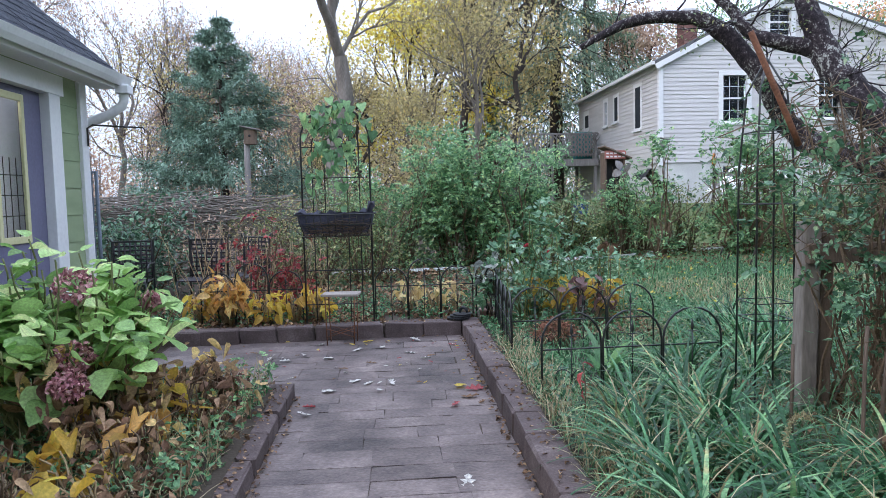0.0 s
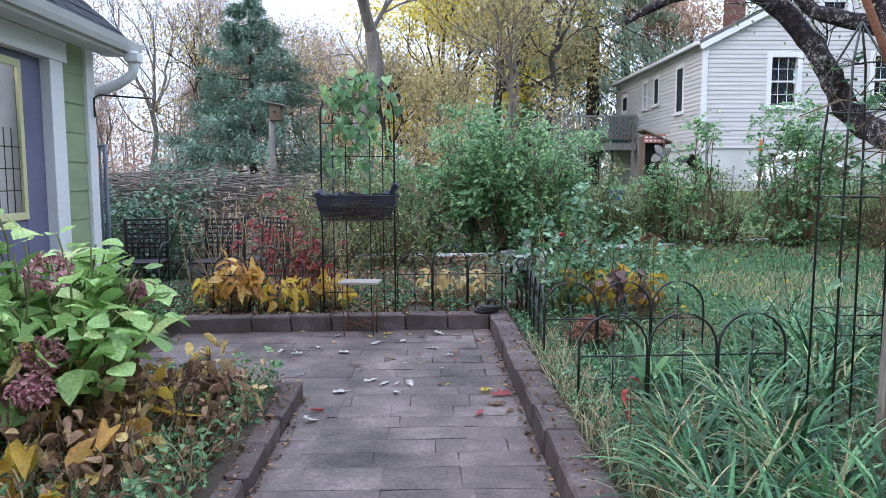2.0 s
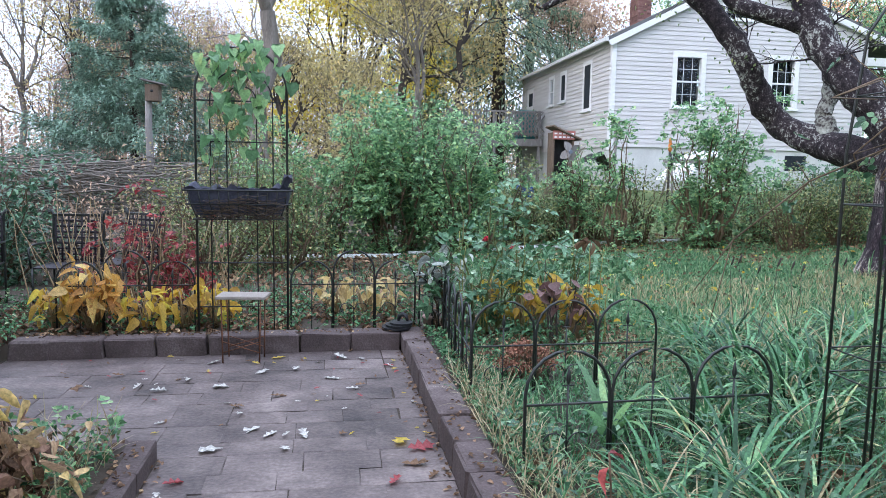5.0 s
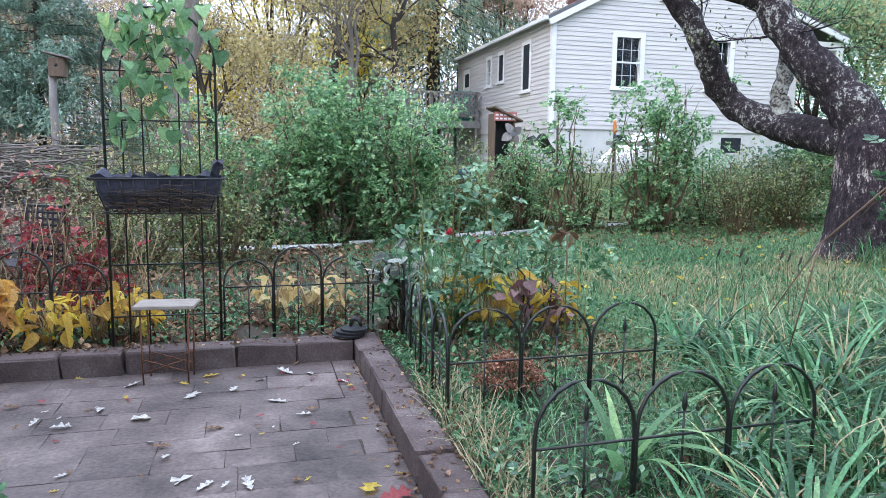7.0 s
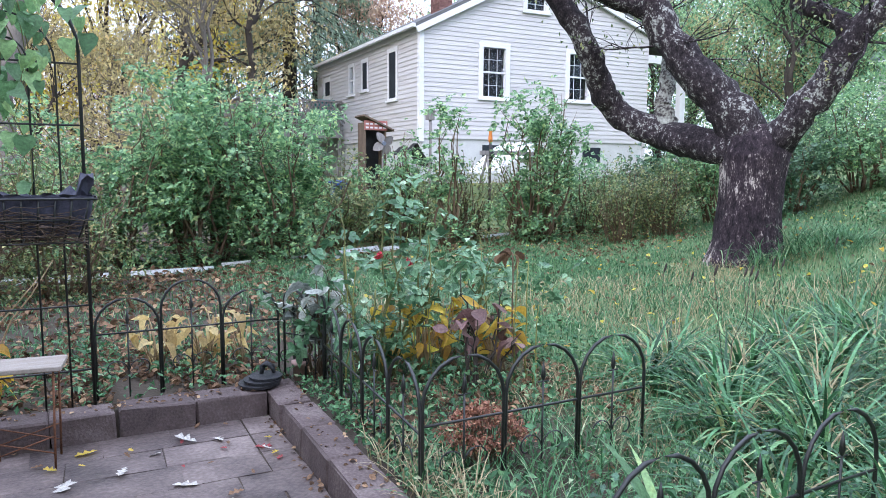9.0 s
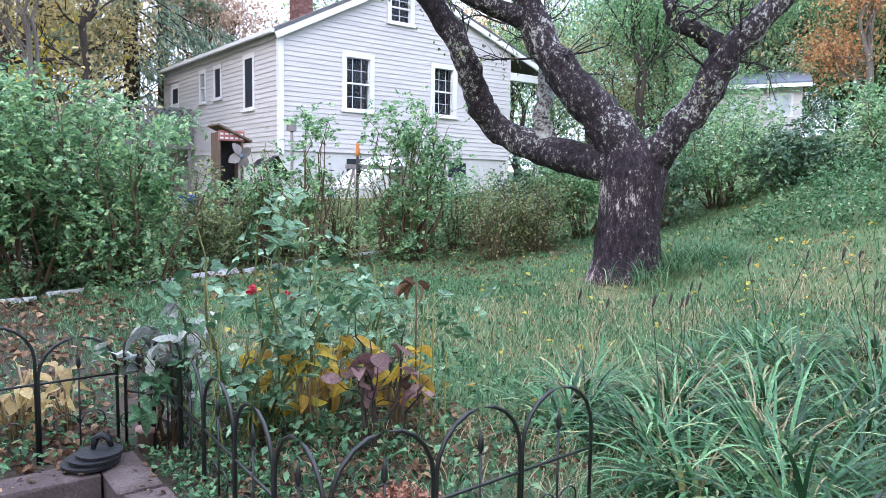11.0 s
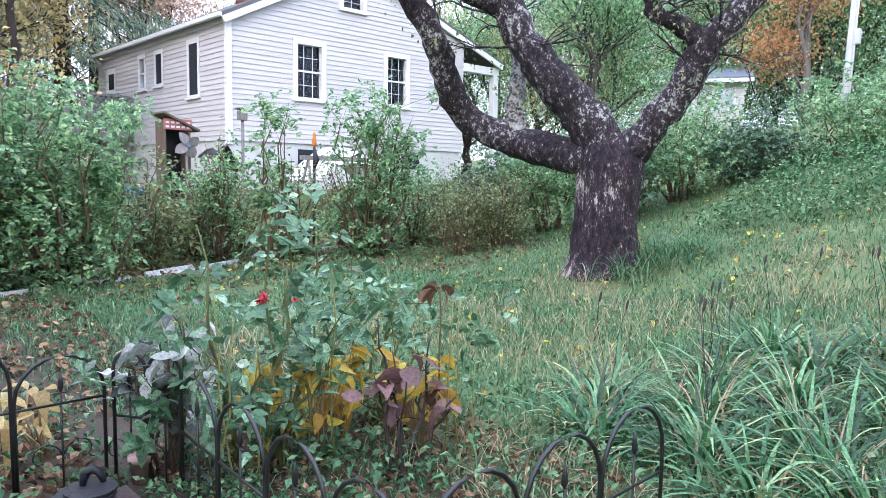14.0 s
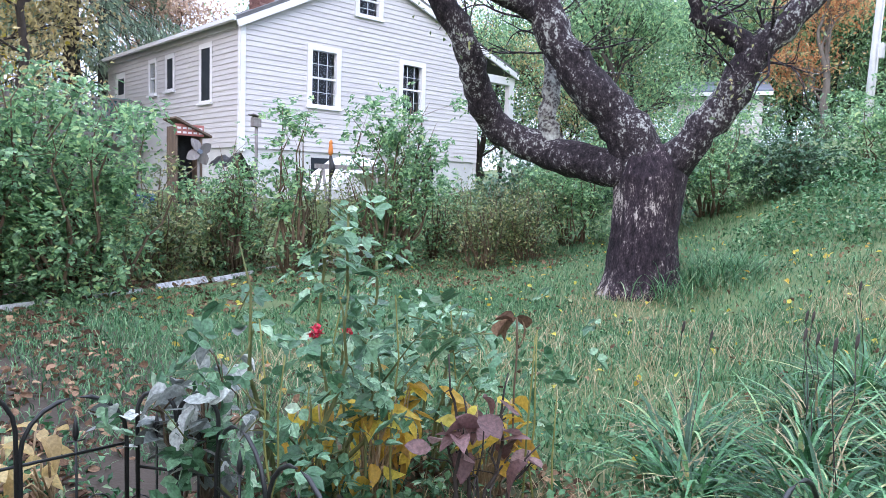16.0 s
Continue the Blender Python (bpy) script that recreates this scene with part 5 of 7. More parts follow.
def shrub(name, label, at, wide, tall, leaf_mat, stem_mat, n, size, kind="oval", stems=9, category="shrub", bare=0.25, seed=1, clump=0.16, group="", bowl=0.35):
    """A shrub: arching stems from the base, twigs, and leaves in clumps at their ends, open in places. wide: half extents in x and y."""
    r = np.random.default_rng(seed)
    s = thing(name, label, category, at, group)
    t, tips = Tubes(), []
    for k in range(stems):
        a, q = r.uniform(0, 2 * np.pi), np.sqrt(r.uniform(0.05, 1))
        top = np.array([wide[0] * q * np.cos(a), wide[1] * q * np.sin(a), tall * (1 - bowl * q * q) * r.uniform(0.55, 1.1)])
        base = np.array([top[0] * 0.3, top[1] * 0.3, -0.05])
        pts = bend(base, top, tall * 0.06, 0.05 * tall / 2, 7, r)
        t.add(pts, np.linspace(0.012 * tall / 1.5 + 0.005, 0.003, 7), 5)
        for j in range(max(3, int(n / stems / 26))):
            u = r.uniform(bare, 1.0)
            p = pts[min(int(u * 6), 5)]
            e = p + r.normal(0, 1, 3) * (wide[0] * 0.3, wide[1] * 0.3, tall * 0.12) + (0, 0, 0.05 * tall)
            t.add(bend(p, e, 0.02, 0.01, 4, r), [0.005, 0.004, 0.003, 0.002], 3)
            tips.append(e)
    tagged(part("branchwork", t.mesh("branchwork"), stem_mat, s), kind="stuff")
    tips = np.array(tips)
    c = tips[r.integers(0, len(tips), n)] + r.normal(0, clump, (n, 3)) * (1, 1, 0.8)
    c[:, 2] = np.maximum(c[:, 2], 0.04)
    part("foliage", leaves("foliage", c, size, kind, 0.2, 0.42, r=r, crumple=0.85 if leaf_mat in (BROWNLEAF, WITHERED) else 0.3), leaf_mat, s)
    return s


def grow(t, tips, p, way, ln, rad, depth, r, spread=0.55, up=0.12, sides=6, ratio=0.72, kids=(2, 4)):
    """A limb that wanders, tapers and branches."""
    n = 5
    pts, q, w = [np.array(p)], np.array(p, float), np.array(way, float)
    for k in range(n):
        w = w + r.normal(0, 0.13, 3) + (0, 0, up * 0.25)
        w /= np.linalg.norm(w)
        q = q + w * ln / n
        pts.append(q.copy())
    t.add(pts, np.linspace(rad, rad * 0.62, n + 1), max(3, sides), cap=False)
    if depth == 0:
        tips.append(pts[-1])
        tips.append(pts[-3])
        return
    for k in range(r.integers(*kids) + 1):
        side = r.normal(0, 1, 3)
        side -= side @ w * w
        side /= np.linalg.norm(side) + 1e-9
        w2 = w + side * spread * r.uniform(0.7, 1.5) + (0, 0, up)
        start = pts[-1] if k == 0 else pts[r.integers(2, n + 1)]
        grow(t, tips, start, w2 / np.linalg.norm(w2), ln * ratio * r.uniform(0.8, 1.15), rad * (0.62 if k == 0 else 0.45), depth - 1, r, spread, up, sides - 1, ratio, kids)


def broad_tree(name, label, at, tall, rad, bark, leaf_mat, n, size, seed, clear=0.35, depth=4, clump=0.5, lean=(0, 0), spread=0.55, kind="oval", category="tree"):
    r = np.random.default_rng(seed)
    s = thing(name, label, category, at)
    t, tips = Tubes(), []
    top = np.array([lean[0], lean[1], tall * clear])
    pts = bend((0, 0, -0.3), top, 0, 0.03 * tall * 0.2, 6, r)
    t.add(pts, np.linspace(rad * 1.25, rad * 0.8, 6), 9, cap=False)
    for k in range(r.integers(2, 4)):
        w = np.array([r.normal(0, 0.35), r.normal(0, 0.35), 1.0]) + np.array([*lean, 0]) * 0.05
        grow(t, tips, top, w / np.linalg.norm(w), tall * 0.24, rad * 0.68, depth, r, spread)
    for k in range(3):
        p = pts[r.integers(3, 6)]
        w = np.array([r.normal(0, 1), r.normal(0, 1), 0.5])
        grow(t, tips, p, w / np.linalg.norm(w), tall * 0.16, rad * 0.3, depth - 1, r, spread)
    part("trunk", t.mesh("trunk"), bark, s)
    if n:
        tips = np.array(tips)
        c = tips[r.integers(0, len(tips), n)] + r.normal(0, clump, (n, 3)) * (1, 1, 0.7)
        part("crown", leaves("crown", c, size, kind, 0.4, 0.6, r=r), leaf_mat, s)
    return s


def conifer(name, label, at, tall, half, leaf_mat, seed, whorls=30, sprigs=34, droop=0.25, clear=0.06, size=0.22, gaps=0.0, cone=0.85):
    """A conifer: straight trunk, whorls of drooping boughs, each hung with short needled twigs."""
    r = np.random.default_rng(seed)
    s = thing(name, label, "conifer", at)
    t = Tubes()
    t.add([(0, 0, -0.3), (0.02, 0.03, tall * 0.5), (0, 0, tall)], [0.021 * tall, 0.012 * tall, 0.01], 8)
    pos, yaw = [], []
    for k in range(whorls):
        f = (k + r.uniform(-0.3, 0.3)) / whorls
        z = tall * (clear + (0.98 - clear) * f)
        reach = half * (1 - f) ** cone * r.uniform(0.8, 1.1) + 0.12
        for j in range(r.integers(6, 9)):
            if r.random() < gaps:
                continue
            a = r.uniform(0, 2 * np.pi)
            ln = reach * r.uniform(0.7, 1.1)
            e = np.array([np.cos(a) * ln, np.sin(a) * ln, z - droop * ln + 0.12 * ln])
            pts = bend((0, 0, z), e, -0.06 * ln, 0.02, 5, r)
            t.add(pts, np.linspace(0.012 * tall / 6, 0.004, 5), 3, cap=False)
            m = int(sprigs * (0.35 + ln / half))
            u = np.sqrt(r.uniform(0.03, 1.0, m))
            p = np.stack([np.interp(u, np.linspace(0, 1, 5), pts[:, i]) for i in range(3)], -1) + r.normal(0, 0.05 + 0.03 * ln, (m, 3))
            pos.append(p)
            yaw.append(a - np.pi / 2 + r.choice([-1, 1], m) * r.uniform(0.2, 1.1, m))
    part("trunk", t.mesh("trunk"), DARKBARK, s)
    pos, yaw = np.concatenate(pos), np.concatenate(yaw)
    part("crown", leaves("crown", pos, size, "thin", droop + 0.1, 0.3, yaw=yaw, r=r), leaf_mat, s)
    return s


# the old apple tree
apple = thing("apple_tree", "gnarled old apple tree with dark lichen-spotted bark", "tree", (6.9, 2.35, 0.3))
rings, sides = 64, 88
tz = np.linspace(-0.4, 1.8, rings)
tr = np.interp(tz, [-0.4, 0.0, 0.12, 0.3, 0.7, 1.1, 1.42, 1.62, 1.8], [0.64, 0.52, 0.46, 0.41, 0.385, 0.385, 0.41, 0.35, 0.2])
ta = np.arange(sides) * 2 * np.pi / sides
tv = []
for z, rad in zip(tz, tr):
    for a in ta:
        c, q = math.cos(a), math.sin(a)
        swell = 0.09 * noise.noise(Vector((c * 1.3, q * 1.3, z * 0.9))) + 0.06 * max(0.0, 0.35 - z) * math.cos(5 * a + 0.6)
        plate = abs(noise.noise(Vector((c * 4.6, q * 4.6, z * 1.3)))) ** 0.7
        crack = noise.noise(Vector((c * 13, q * 13, z * 6)))
        k = rad * (1 + swell) + 0.035 * plate + 0.01 * crack
        tv.append((0.03 * z + k * c, k * q, z))
tf = [(i * sides + k, i * sides + (k + 1) % sides, (i + 1) * sides + (k + 1) % sides, (i + 1) * sides + k) for i in range(rings - 1) for k in range(sides)]
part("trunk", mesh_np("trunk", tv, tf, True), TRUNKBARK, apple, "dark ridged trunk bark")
BOUGHS = [
    ([(0.05, 0.0, 1.4), (-0.15, 0.33, 1.5), (-0.24, 0.83, 1.61), (-0.35, 1.35, 1.73), (-0.46, 1.74, 1.87), (-0.68, 1.98, 2.13), (-0.92, 1.95, 2.37), (-1.11, 1.9, 2.68), (-1.35, 1.82, 3.0), (-1.57, 1.91, 3.42), (-1.89, 2.07, 3.85), (-2.31, 2.16, 4.14), (-2.91, 2.22, 4.18), (-3.6, 2.27, 4.08), (-4.33, 2.3, 3.68)], [0.26, 0.24, 0.215, 0.21, 0.205, 0.19, 0.18, 0.175, 0.165, 0.155, 0.145, 0.13, 0.11, 0.085, 0.05]),
    ([(0.05, 0.0, 1.3), (-0.08, 0.18, 1.88), (-0.26, 0.39, 2.22), (-0.5, 0.65, 2.57), (-0.66, 0.84, 2.9), (-0.78, 1.0, 3.3), (-0.92, 1.15, 3.8), (-0.98, 1.25, 4.3), (-1.0, 1.3, 5.0)], [0.33, 0.29, 0.26, 0.24, 0.225, 0.21, 0.18, 0.15, 0.1]),
    ([(0.1, 0, 1.35), (0.22, -0.4, 1.8), (0.32, -0.7, 2.2), (0.48, -1.0, 2.83), (0.77, -1.36, 3.35), (1.1, -1.7, 3.9)], [0.27, 0.21, 0.19, 0.18, 0.15, 0.11]),
    ([(-0.28, 1.15, 1.72), (-0.27, 1.3, 1.9), (-0.3, 1.37, 2.15), (-0.18, 1.36, 2.5), (-0.12, 1.43, 2.94), (-0.24, 1.62, 3.45)], [0.17, 0.15, 0.12, 0.11, 0.1, 0.06]),
    ([(-0.8, 1.05, 3.3), (-1.3, 1.2, 3.5), (-1.75, 1.4, 3.62), (-2.05, 1.55, 4.1), (-2.4, 1.7, 4.5)], [0.14, 0.12, 0.11, 0.09, 0.05]),
    ([(0.48, -1.0, 2.8), (0.35, -0.7, 3.1), (0.1, -0.5, 3.2), (0.0, -0.45, 3.5)], [0.13, 0.11, 0.1, 0.06]),
]
ar = np.random.default_rng(5)
twig, apple_tips = Tubes(), []
for b_no, (pts, rad) in enumerate(BOUGHS):
    pts = np.array(pts)
    u = np.linspace(0, len(pts) - 1, len(pts) * 3)
    fine = np.stack([np.interp(u, range(len(pts)), pts[:, k]) for k in range(3)], -1)
    fine[1:-1] = (fine[:-2] + fine[1:-1] * 2 + fine[2:]) / 4 + ar.normal(0, 0.012, fine[1:-1].shape)
    t = Tubes()
    t.add(fine, np.interp(u, range(len(rad)), rad), 24, 0.26)
    part("limb", t.mesh("limb"), LICHENBARK if b_no == 3 else APPLEBARK, apple)
    for k in range(6):
        p = fine[ar.integers(len(fine) // 2, len(fine))]
        w = ar.normal(0, 0.8, 3) + (0, 0, 0.4)
        if p[2] > 2.6:
            grow(twig, apple_tips, p, w / np.linalg.norm(w), ar.uniform(0.35, 0.8), 0.02, 2, ar, 0.7, 0.02, 5)
tagged(part("twigwork", twig.mesh("twigwork"), APPLEBARK, apple), kind="stuff")
apple_tips = np.array(apple_tips)
c = apple_tips[ar.integers(0, len(apple_tips), 1300)] + ar.normal(0, 0.1, (1300, 3))
part("leaves", leaves("leaves", c, 0.065, "oval", 0.5, 0.6, r=ar), OLIVELEAF, apple, "sparse olive autumn leaves")

# hedge of shrubs behind the white boards
HEDGE = [
    ((-0.7, 6.7), (1.45, 0.9), 2.4, HEDGELEAF, 3300, 0.15), ((0.55, 6.6), (1.4, 0.9), 2.8, HEDGELEAF, 3300, 0.155), ((1.75, 6.4), (1.4, 0.9), 2.5, HEDGELEAF, 3200, 0.15),
    ((3.0, 7.7), (0.7, 0.7), 1.7, OLIVELEAF, 2200, 0.075), ((4.2, 8.6), (0.9, 0.6), 1.4, OLIVELEAF, 2200, 0.07), ((4.4, 8.0), (0.3, 0.3), 2.3, HEDGELEAF, 600, 0.14),
    ((4.95, 7.3), (0.5, 0.4), 2.95, HEDGELEAF, 390, 0.18), ((5.7, 7.9), (0.6, 0.5), 1.6, OLIVELEAF, 1300, 0.065), ((6.7, 7.1), (1.0, 0.7), 3.1, HEDGELEAF, 1900, 0.165),
    ((2.3, 8.9), (0.9, 0.7), 1.4, OLIVELEAF, 1800, 0.075), ((3.7, 9.4), (0.9, 0.7), 1.2, HEDGELEAF, 1300, 0.09), ((5.3, 9.4), (0.9, 0.7), 1.6, OLIVELEAF, 1800, 0.07), ((7.5, 8.6), (0.9, 0.7), 1.8, OLIVELEAF, 2000, 0.07), ((8.5, 7.8), (0.8, 0.6), 1.7, HEDGELEAF, 800, 0.14), ((8.6, 9.2), (0.9, 0.7), 1.6, OLIVELEAF, 1500, 0.07),
    ((9.4, 6.7), (0.8, 0.6), 1.35, OLIVELEAF, 1500, 0.06), ((9.2, 7.9), (0.8, 0.7), 1.4, OLIVELEAF, 1800, 0.06),
]
for k, (at, wide, tall, m, n, size) in enumerate(HEDGE):
    shrub("hedge_shrub", "leafy green hedge shrub with bare lower stems" if m is HEDGELEAF else "olive-brown hedge shrub thinning in autumn", (*at, float(height(*at))), wide, tall, m, CANE, n if m is HEDGELEAF else int(n * 1.2), size, "pinnate" if m is HEDGELEAF else "broad", seed=20 + k, stems=8 if n < 400 else 22, clump=0.13, group="hedge shrubs", bare=0.14, bowl=0.2)
for k, (at, wide, tall) in enumerate((((10.9, 4.8), (0.9, 0.9), 2.1), ((11.9, 4.0), (0.9, 0.9), 2.25), ((12.6, 2.9), (0.9, 0.9), 1.3), ((10.4, 6.0), (0.9, 0.9), 2.2), ((9.9, 7.2), (0.8, 0.8), 1.9), ((13.4, 1.6), (1.0, 1.0), 1.6))):
    shrub("slope_shrub", "dense green shrub at the top of the lawn", (*at, float(height(*at))), wide, tall, HEDGELEAF if k % 2 else DARKLEAF, CANE, 1900, 0.14, "pinnate", seed=50 + k, stems=16, clump=0.18, group="slope shrubs", bare=0.22)

for k, (x, yq, w, h) in enumerate(((7.9, 5.95, 0.85, 1.5), (8.75, 5.75, 0.7, 1.3))):
    shrub("barberry", "red-brown twiggy shrub losing its leaves at the lawn edge", (x, yq, float(height(x, yq))), (w, 0.6), h, OLIVELEAF, CANE, 2400, 0.055, "broad", seed=49 + 3 * k, stems=24, clump=0.16, bare=0.3, bowl=0.25, group="barberries")
# planting left of the trellis, behind the chairs
LEFT = [((-2.2, 4.2), (1.0, 0.8), 1.5, OLIVELEAF, 2600, 0.06), ((-3.3, 3.4), (0.9, 0.7), 1.25, RUSSET, 1000, 0.06), ((-4.6, 3.3), (1.0, 0.8), 1.5, DARKLEAF, 3200, 0.085),
        ((-5.9, 3.0), (1.0, 0.8), 1.45, DARKLEAF, 2600, 0.085), ((-1.2, 4.4), (0.8, 0.7), 1.7, OLIVELEAF, 2400, 0.06), ((-5.0, 5.6), (1.2, 0.7), 1.5, RUSSET, 900, 0.07), ((-2.9, 5.6), (1.0, 0.7), 1.8, OCHRE, 1700, 0.06), ((-6.9, 4.4), (1.2, 0.9), 1.6, DARKLEAF, 2200, 0.085),
        ((-1.9, 6.0), (0.9, 0.7), 1.9, OLIVELEAF, 2400, 0.06)]
for k, (at, wide, tall, m, n, size) in enumerate(LEFT):
    label = {"dark_green_leaves": "dark green evergreen shrub", "olive_leaves": "olive green garden shrub", "russet_leaves": "thinning russet brown shrub", "ochre_leaves": "yellowing garden shrub"}[m.name] + " behind the chairs"
    shrub("garden_shrub", label, (*at, float(height(*at))), wide, tall, m, CANE, n, size, seed=80 + k, stems=14, clump=0.14, group="shrubs behind the chairs", bare=0.15)
# red creeper between chairs and trellis
shrub("red_creeper", "red autumn creeper with bare stems behind the kerb", (-2.35, 1.15, 0.1), (0.55, 0.3), 1.15, REDLEAF, CANE, 150, 0.13, "pinnate", 14, "creeper", 0.3, 101, 0.09)
shrub("red_creeper", "red autumn creeper with bare stems behind the kerb", (-1.85, 0.95, 0.1), (0.3, 0.2), 0.95, REDLEAF, CANE, 80, 0.13, "pinnate", 9, "creeper", 0.4, 102, 0.07)
dead = Tubes()
for k in range(46):
    a = np.array([rng.uniform(-3.2, -1.4), rng.uniform(0.75, 1.6), 0.08])
    dead.add(bend(a, a + (rng.normal(0, 0.2), rng.normal(0, 0.12), rng.uniform(0.6, 1.2)), 0, 0.02, 5), np.linspace(0.008, 0.003, 5), 4)
tagged(part("dead_stems", dead.mesh("dead_stems"), STRAW), "pale dead perennial stems standing in the bed", "stems", kind="stuff")

# brush wall of cut branches
brush = Tubes()
for k in range(1000):
    x = rng.uniform(-9.5, -2.9)
    base = np.array([x, 5.0 + 0.12 * (x + 6) + rng.normal(0, 0.25), float(rng.triangular(0.1, 1.5, 1.62))])
    d = np.array([rng.normal(0, 0.8), rng.normal(0, 0.22), rng.normal(0, 0.1)])
    brush.add(bend(base - d, base + d, rng.uniform(-0.04, 0.06), 0.04, 5), np.linspace(rng.uniform(0.005, 0.015), 0.003, 5), 4)
tagged(part("brush_pile", brush.mesh("brush_pile"), GREYBARK), "long heap of grey cut branches behind the garden", "brush pile", kind="stuff")

# ---- near planting ----


def hosta(at, n, size, m, seed, label, tall=0.35, name="hosta"):
    r = np.random.default_rng(seed)
    h = thing(name, label, "plant", at, "hostas")
    t, pos, yaws = Tubes(), [], []
    for k in range(n):
        a, q = r.uniform(0, 2 * np.pi), r.uniform(0.25, 1)
        e = np.array([np.cos(a) * q * size * 1.25, np.sin(a) * q * size * 1.25, tall * r.uniform(0.35, 1.0)])
        t.add(bend((0.15 * e[0], 0.15 * e[1], -0.02), e, 0.05, 0.01, 4, r), 0.005, 4)
        pos.append(e)
        yaws.append(a - np.pi / 2 + r.normal(0, 0.3))
    tagged(part("stalkwork", t.mesh("stalkwork"), STRAW if m is not VINELEAF else STEM, h), kind="stuff")
    part("foliage", leaves("foliage", pos, size, "hosta", 0.4, 0.55, yaw=yaws, r=r, crumple=0.55), m, h)
    return h


hosta((-2.58, 0.45, 0.1), 80, 0.15, GOLDLEAF, 1, "collapsed golden tan hosta behind the kerb", 0.55)
for k, (x, y0, n) in enumerate(((-2.15, 0.38, 22), (-1.85, 0.5, 20), (-1.6, 0.55, 16), (-2.9, 0.5, 16))):
    hosta((x, y0, 0.1), int(n * 1.8), 0.12, YELLOWLEAF, 10 + k, "bright yellow hosta behind the kerb", 0.38)
for k, (x, y0, n) in enumerate(((-0.55, 0.85, 16), (-0.25, 0.8, 18), (0.0, 0.85, 12))):
    hosta((x, y0, 0.1), int(n * 1.2), 0.12, TANLEAF, 20 + k, "pale withered hosta behind the border fence", 0.4)
for k, (x, y0, n) in enumerate(((1.05, 0.05, 22), (1.45, -0.25, 24), (1.3, 0.25, 16), (0.85, 0.15, 14))):
    hosta((x, y0, 0.1), int(n * 1.5), 0.11, YELLOWLEAF, 30 + k, "bright yellow dying hosta among the roses", 0.5)
for k, (x, y0, n) in enumerate(((-2.75, -4.3, 14), (-2.35, -4.05, 12), (-1.98, -3.95, 9), (-2.5, -4.75, 12), (-2.1, -3.5, 10), (-1.9, -4.65, 6), (-2.15, -4.35, 9))):
    hosta((x, y0, 0.1), n, 0.16, YELLOWLEAF if k != 2 else GOLDLEAF, 40 + k, "yellow dying hosta below the hydrangea", 0.46 if k in (0, 3) else 0.36)

# hydrangea: stems that end in crossed pairs of broad leaves, withered ones lower down
hyd = thing("hydrangea", "hydrangea with broad green leaves and faded pink flower heads", "hydrangea", (-2.55, -3.42, 0.1))
hr = np.random.default_rng(11)
t, pos, yaws, sizes, brown = Tubes(), [], [], [], []
HEADS = [(-2.5, -3.46, 1.04, 0.108), (-2.39, -3.77, 0.7, 0.092), (-2.33, -3.98, 0.6, 0.084), (-2.16, -3.22, 0.9, 0.065), (-2.85, -3.8, 1.0, 0.08)]
for k in range(92):
    a, q = hr.uniform(0, 2 * np.pi), np.sqrt(hr.random())
    back = 0.5 + 0.5 * q * np.sin(a)
    top = np.array([0.8 * q * np.cos(a) - 0.08, 0.58 * q * np.sin(a), (1.1 + 0.15 * back) * (1 - 0.36 * q**2) * hr.uniform(0.75, 1.04)])
    pts = bend((top[0] * 0.3, top[1] * 0.3, -0.05), top, 0.06, 0.02, 9, hr)
    t.add(pts, np.linspace(0.009, 0.005, 9), 5)
    turn = hr.uniform(0, 6.28)
    for j in range(5):
        p = pts[-1 - j]
        for side in (0, np.pi):
            b = turn + side + hr.normal(0, 0.25)
            at = p + np.array([np.cos(b), np.sin(b), 0.4]) * 0.03
            if p[2] > 0.5 + hr.normal(0, 0.1):
                pos.append(at)
                yaws.append(b - np.pi / 2)
                sizes.append((0.11, 0.18, 0.2, 0.19, 0.17)[j])
            elif hr.random() < 0.7:
                brown.append(at)
        turn += np.pi / 2
tagged(part("branchwork", t.mesh("branchwork"), STEM, hyd), kind="stuff")
# leaves stand clear of the flower heads
pos, yaws, sizes = np.array(pos), np.array(yaws), np.array(sizes)
mid = pos + np.stack([-np.sin(yaws), np.cos(yaws), 0 * yaws], -1) * sizes[:, None] * 0.5
clear = np.all([np.linalg.norm((mid + (-2.55, -3.42, 0.1) - (x, y0 - 0.06, z)) * (1, 0.7, 1), axis=1) > s * 1.7 for x, y0, z, s in HEADS], axis=0)
part("foliage", leaves("foliage", pos[clear], sizes[clear], "big", -0.1, 0.3, yaw=yaws[clear], r=hr, crumple=0.18), HYDLEAF, hyd)
part("dry_foliage", leaves("dry_foliage", brown, 0.1, "big", 0.8, 0.5, r=hr, crumple=0.8), WITHERED, hyd, "orange-brown withered lower leaves")
for x, y0, z, s in HEADS:
    p = hr.normal(0, 1, (230, 3))
    p = p / np.linalg.norm(p, axis=1, keepdims=True) * s * hr.uniform(0.85, 1.05, (230, 1)) * (1, 1, 0.78)
    ob = part("flower_head", leaves("flower_head", p, 0.036, "broad", 0.0, 0.9, r=hr), BLOOM, hyd, "faded dusky pink flower head")
    ob.location = (x + 2.55, y0 + 3.42, z - 0.1)
for k, (x, y0, w, h) in enumerate(((-2.1, -3.35, 0.3, 0.62), (-2.25, -3.7, 0.3, 0.58), (-1.95, -3.05, 0.22, 0.5), (-2.05, -4.0, 0.24, 0.45))):
    shrub("withered_hydrangea", "hydrangea shoots with orange-brown withered leaves", (x, y0, 0.1), (w, w), h, WITHERED, CANE, 130, 0.072, "big", 11, "hydrangea", 0.35, 460 + k, 0.07, "withered shoots")

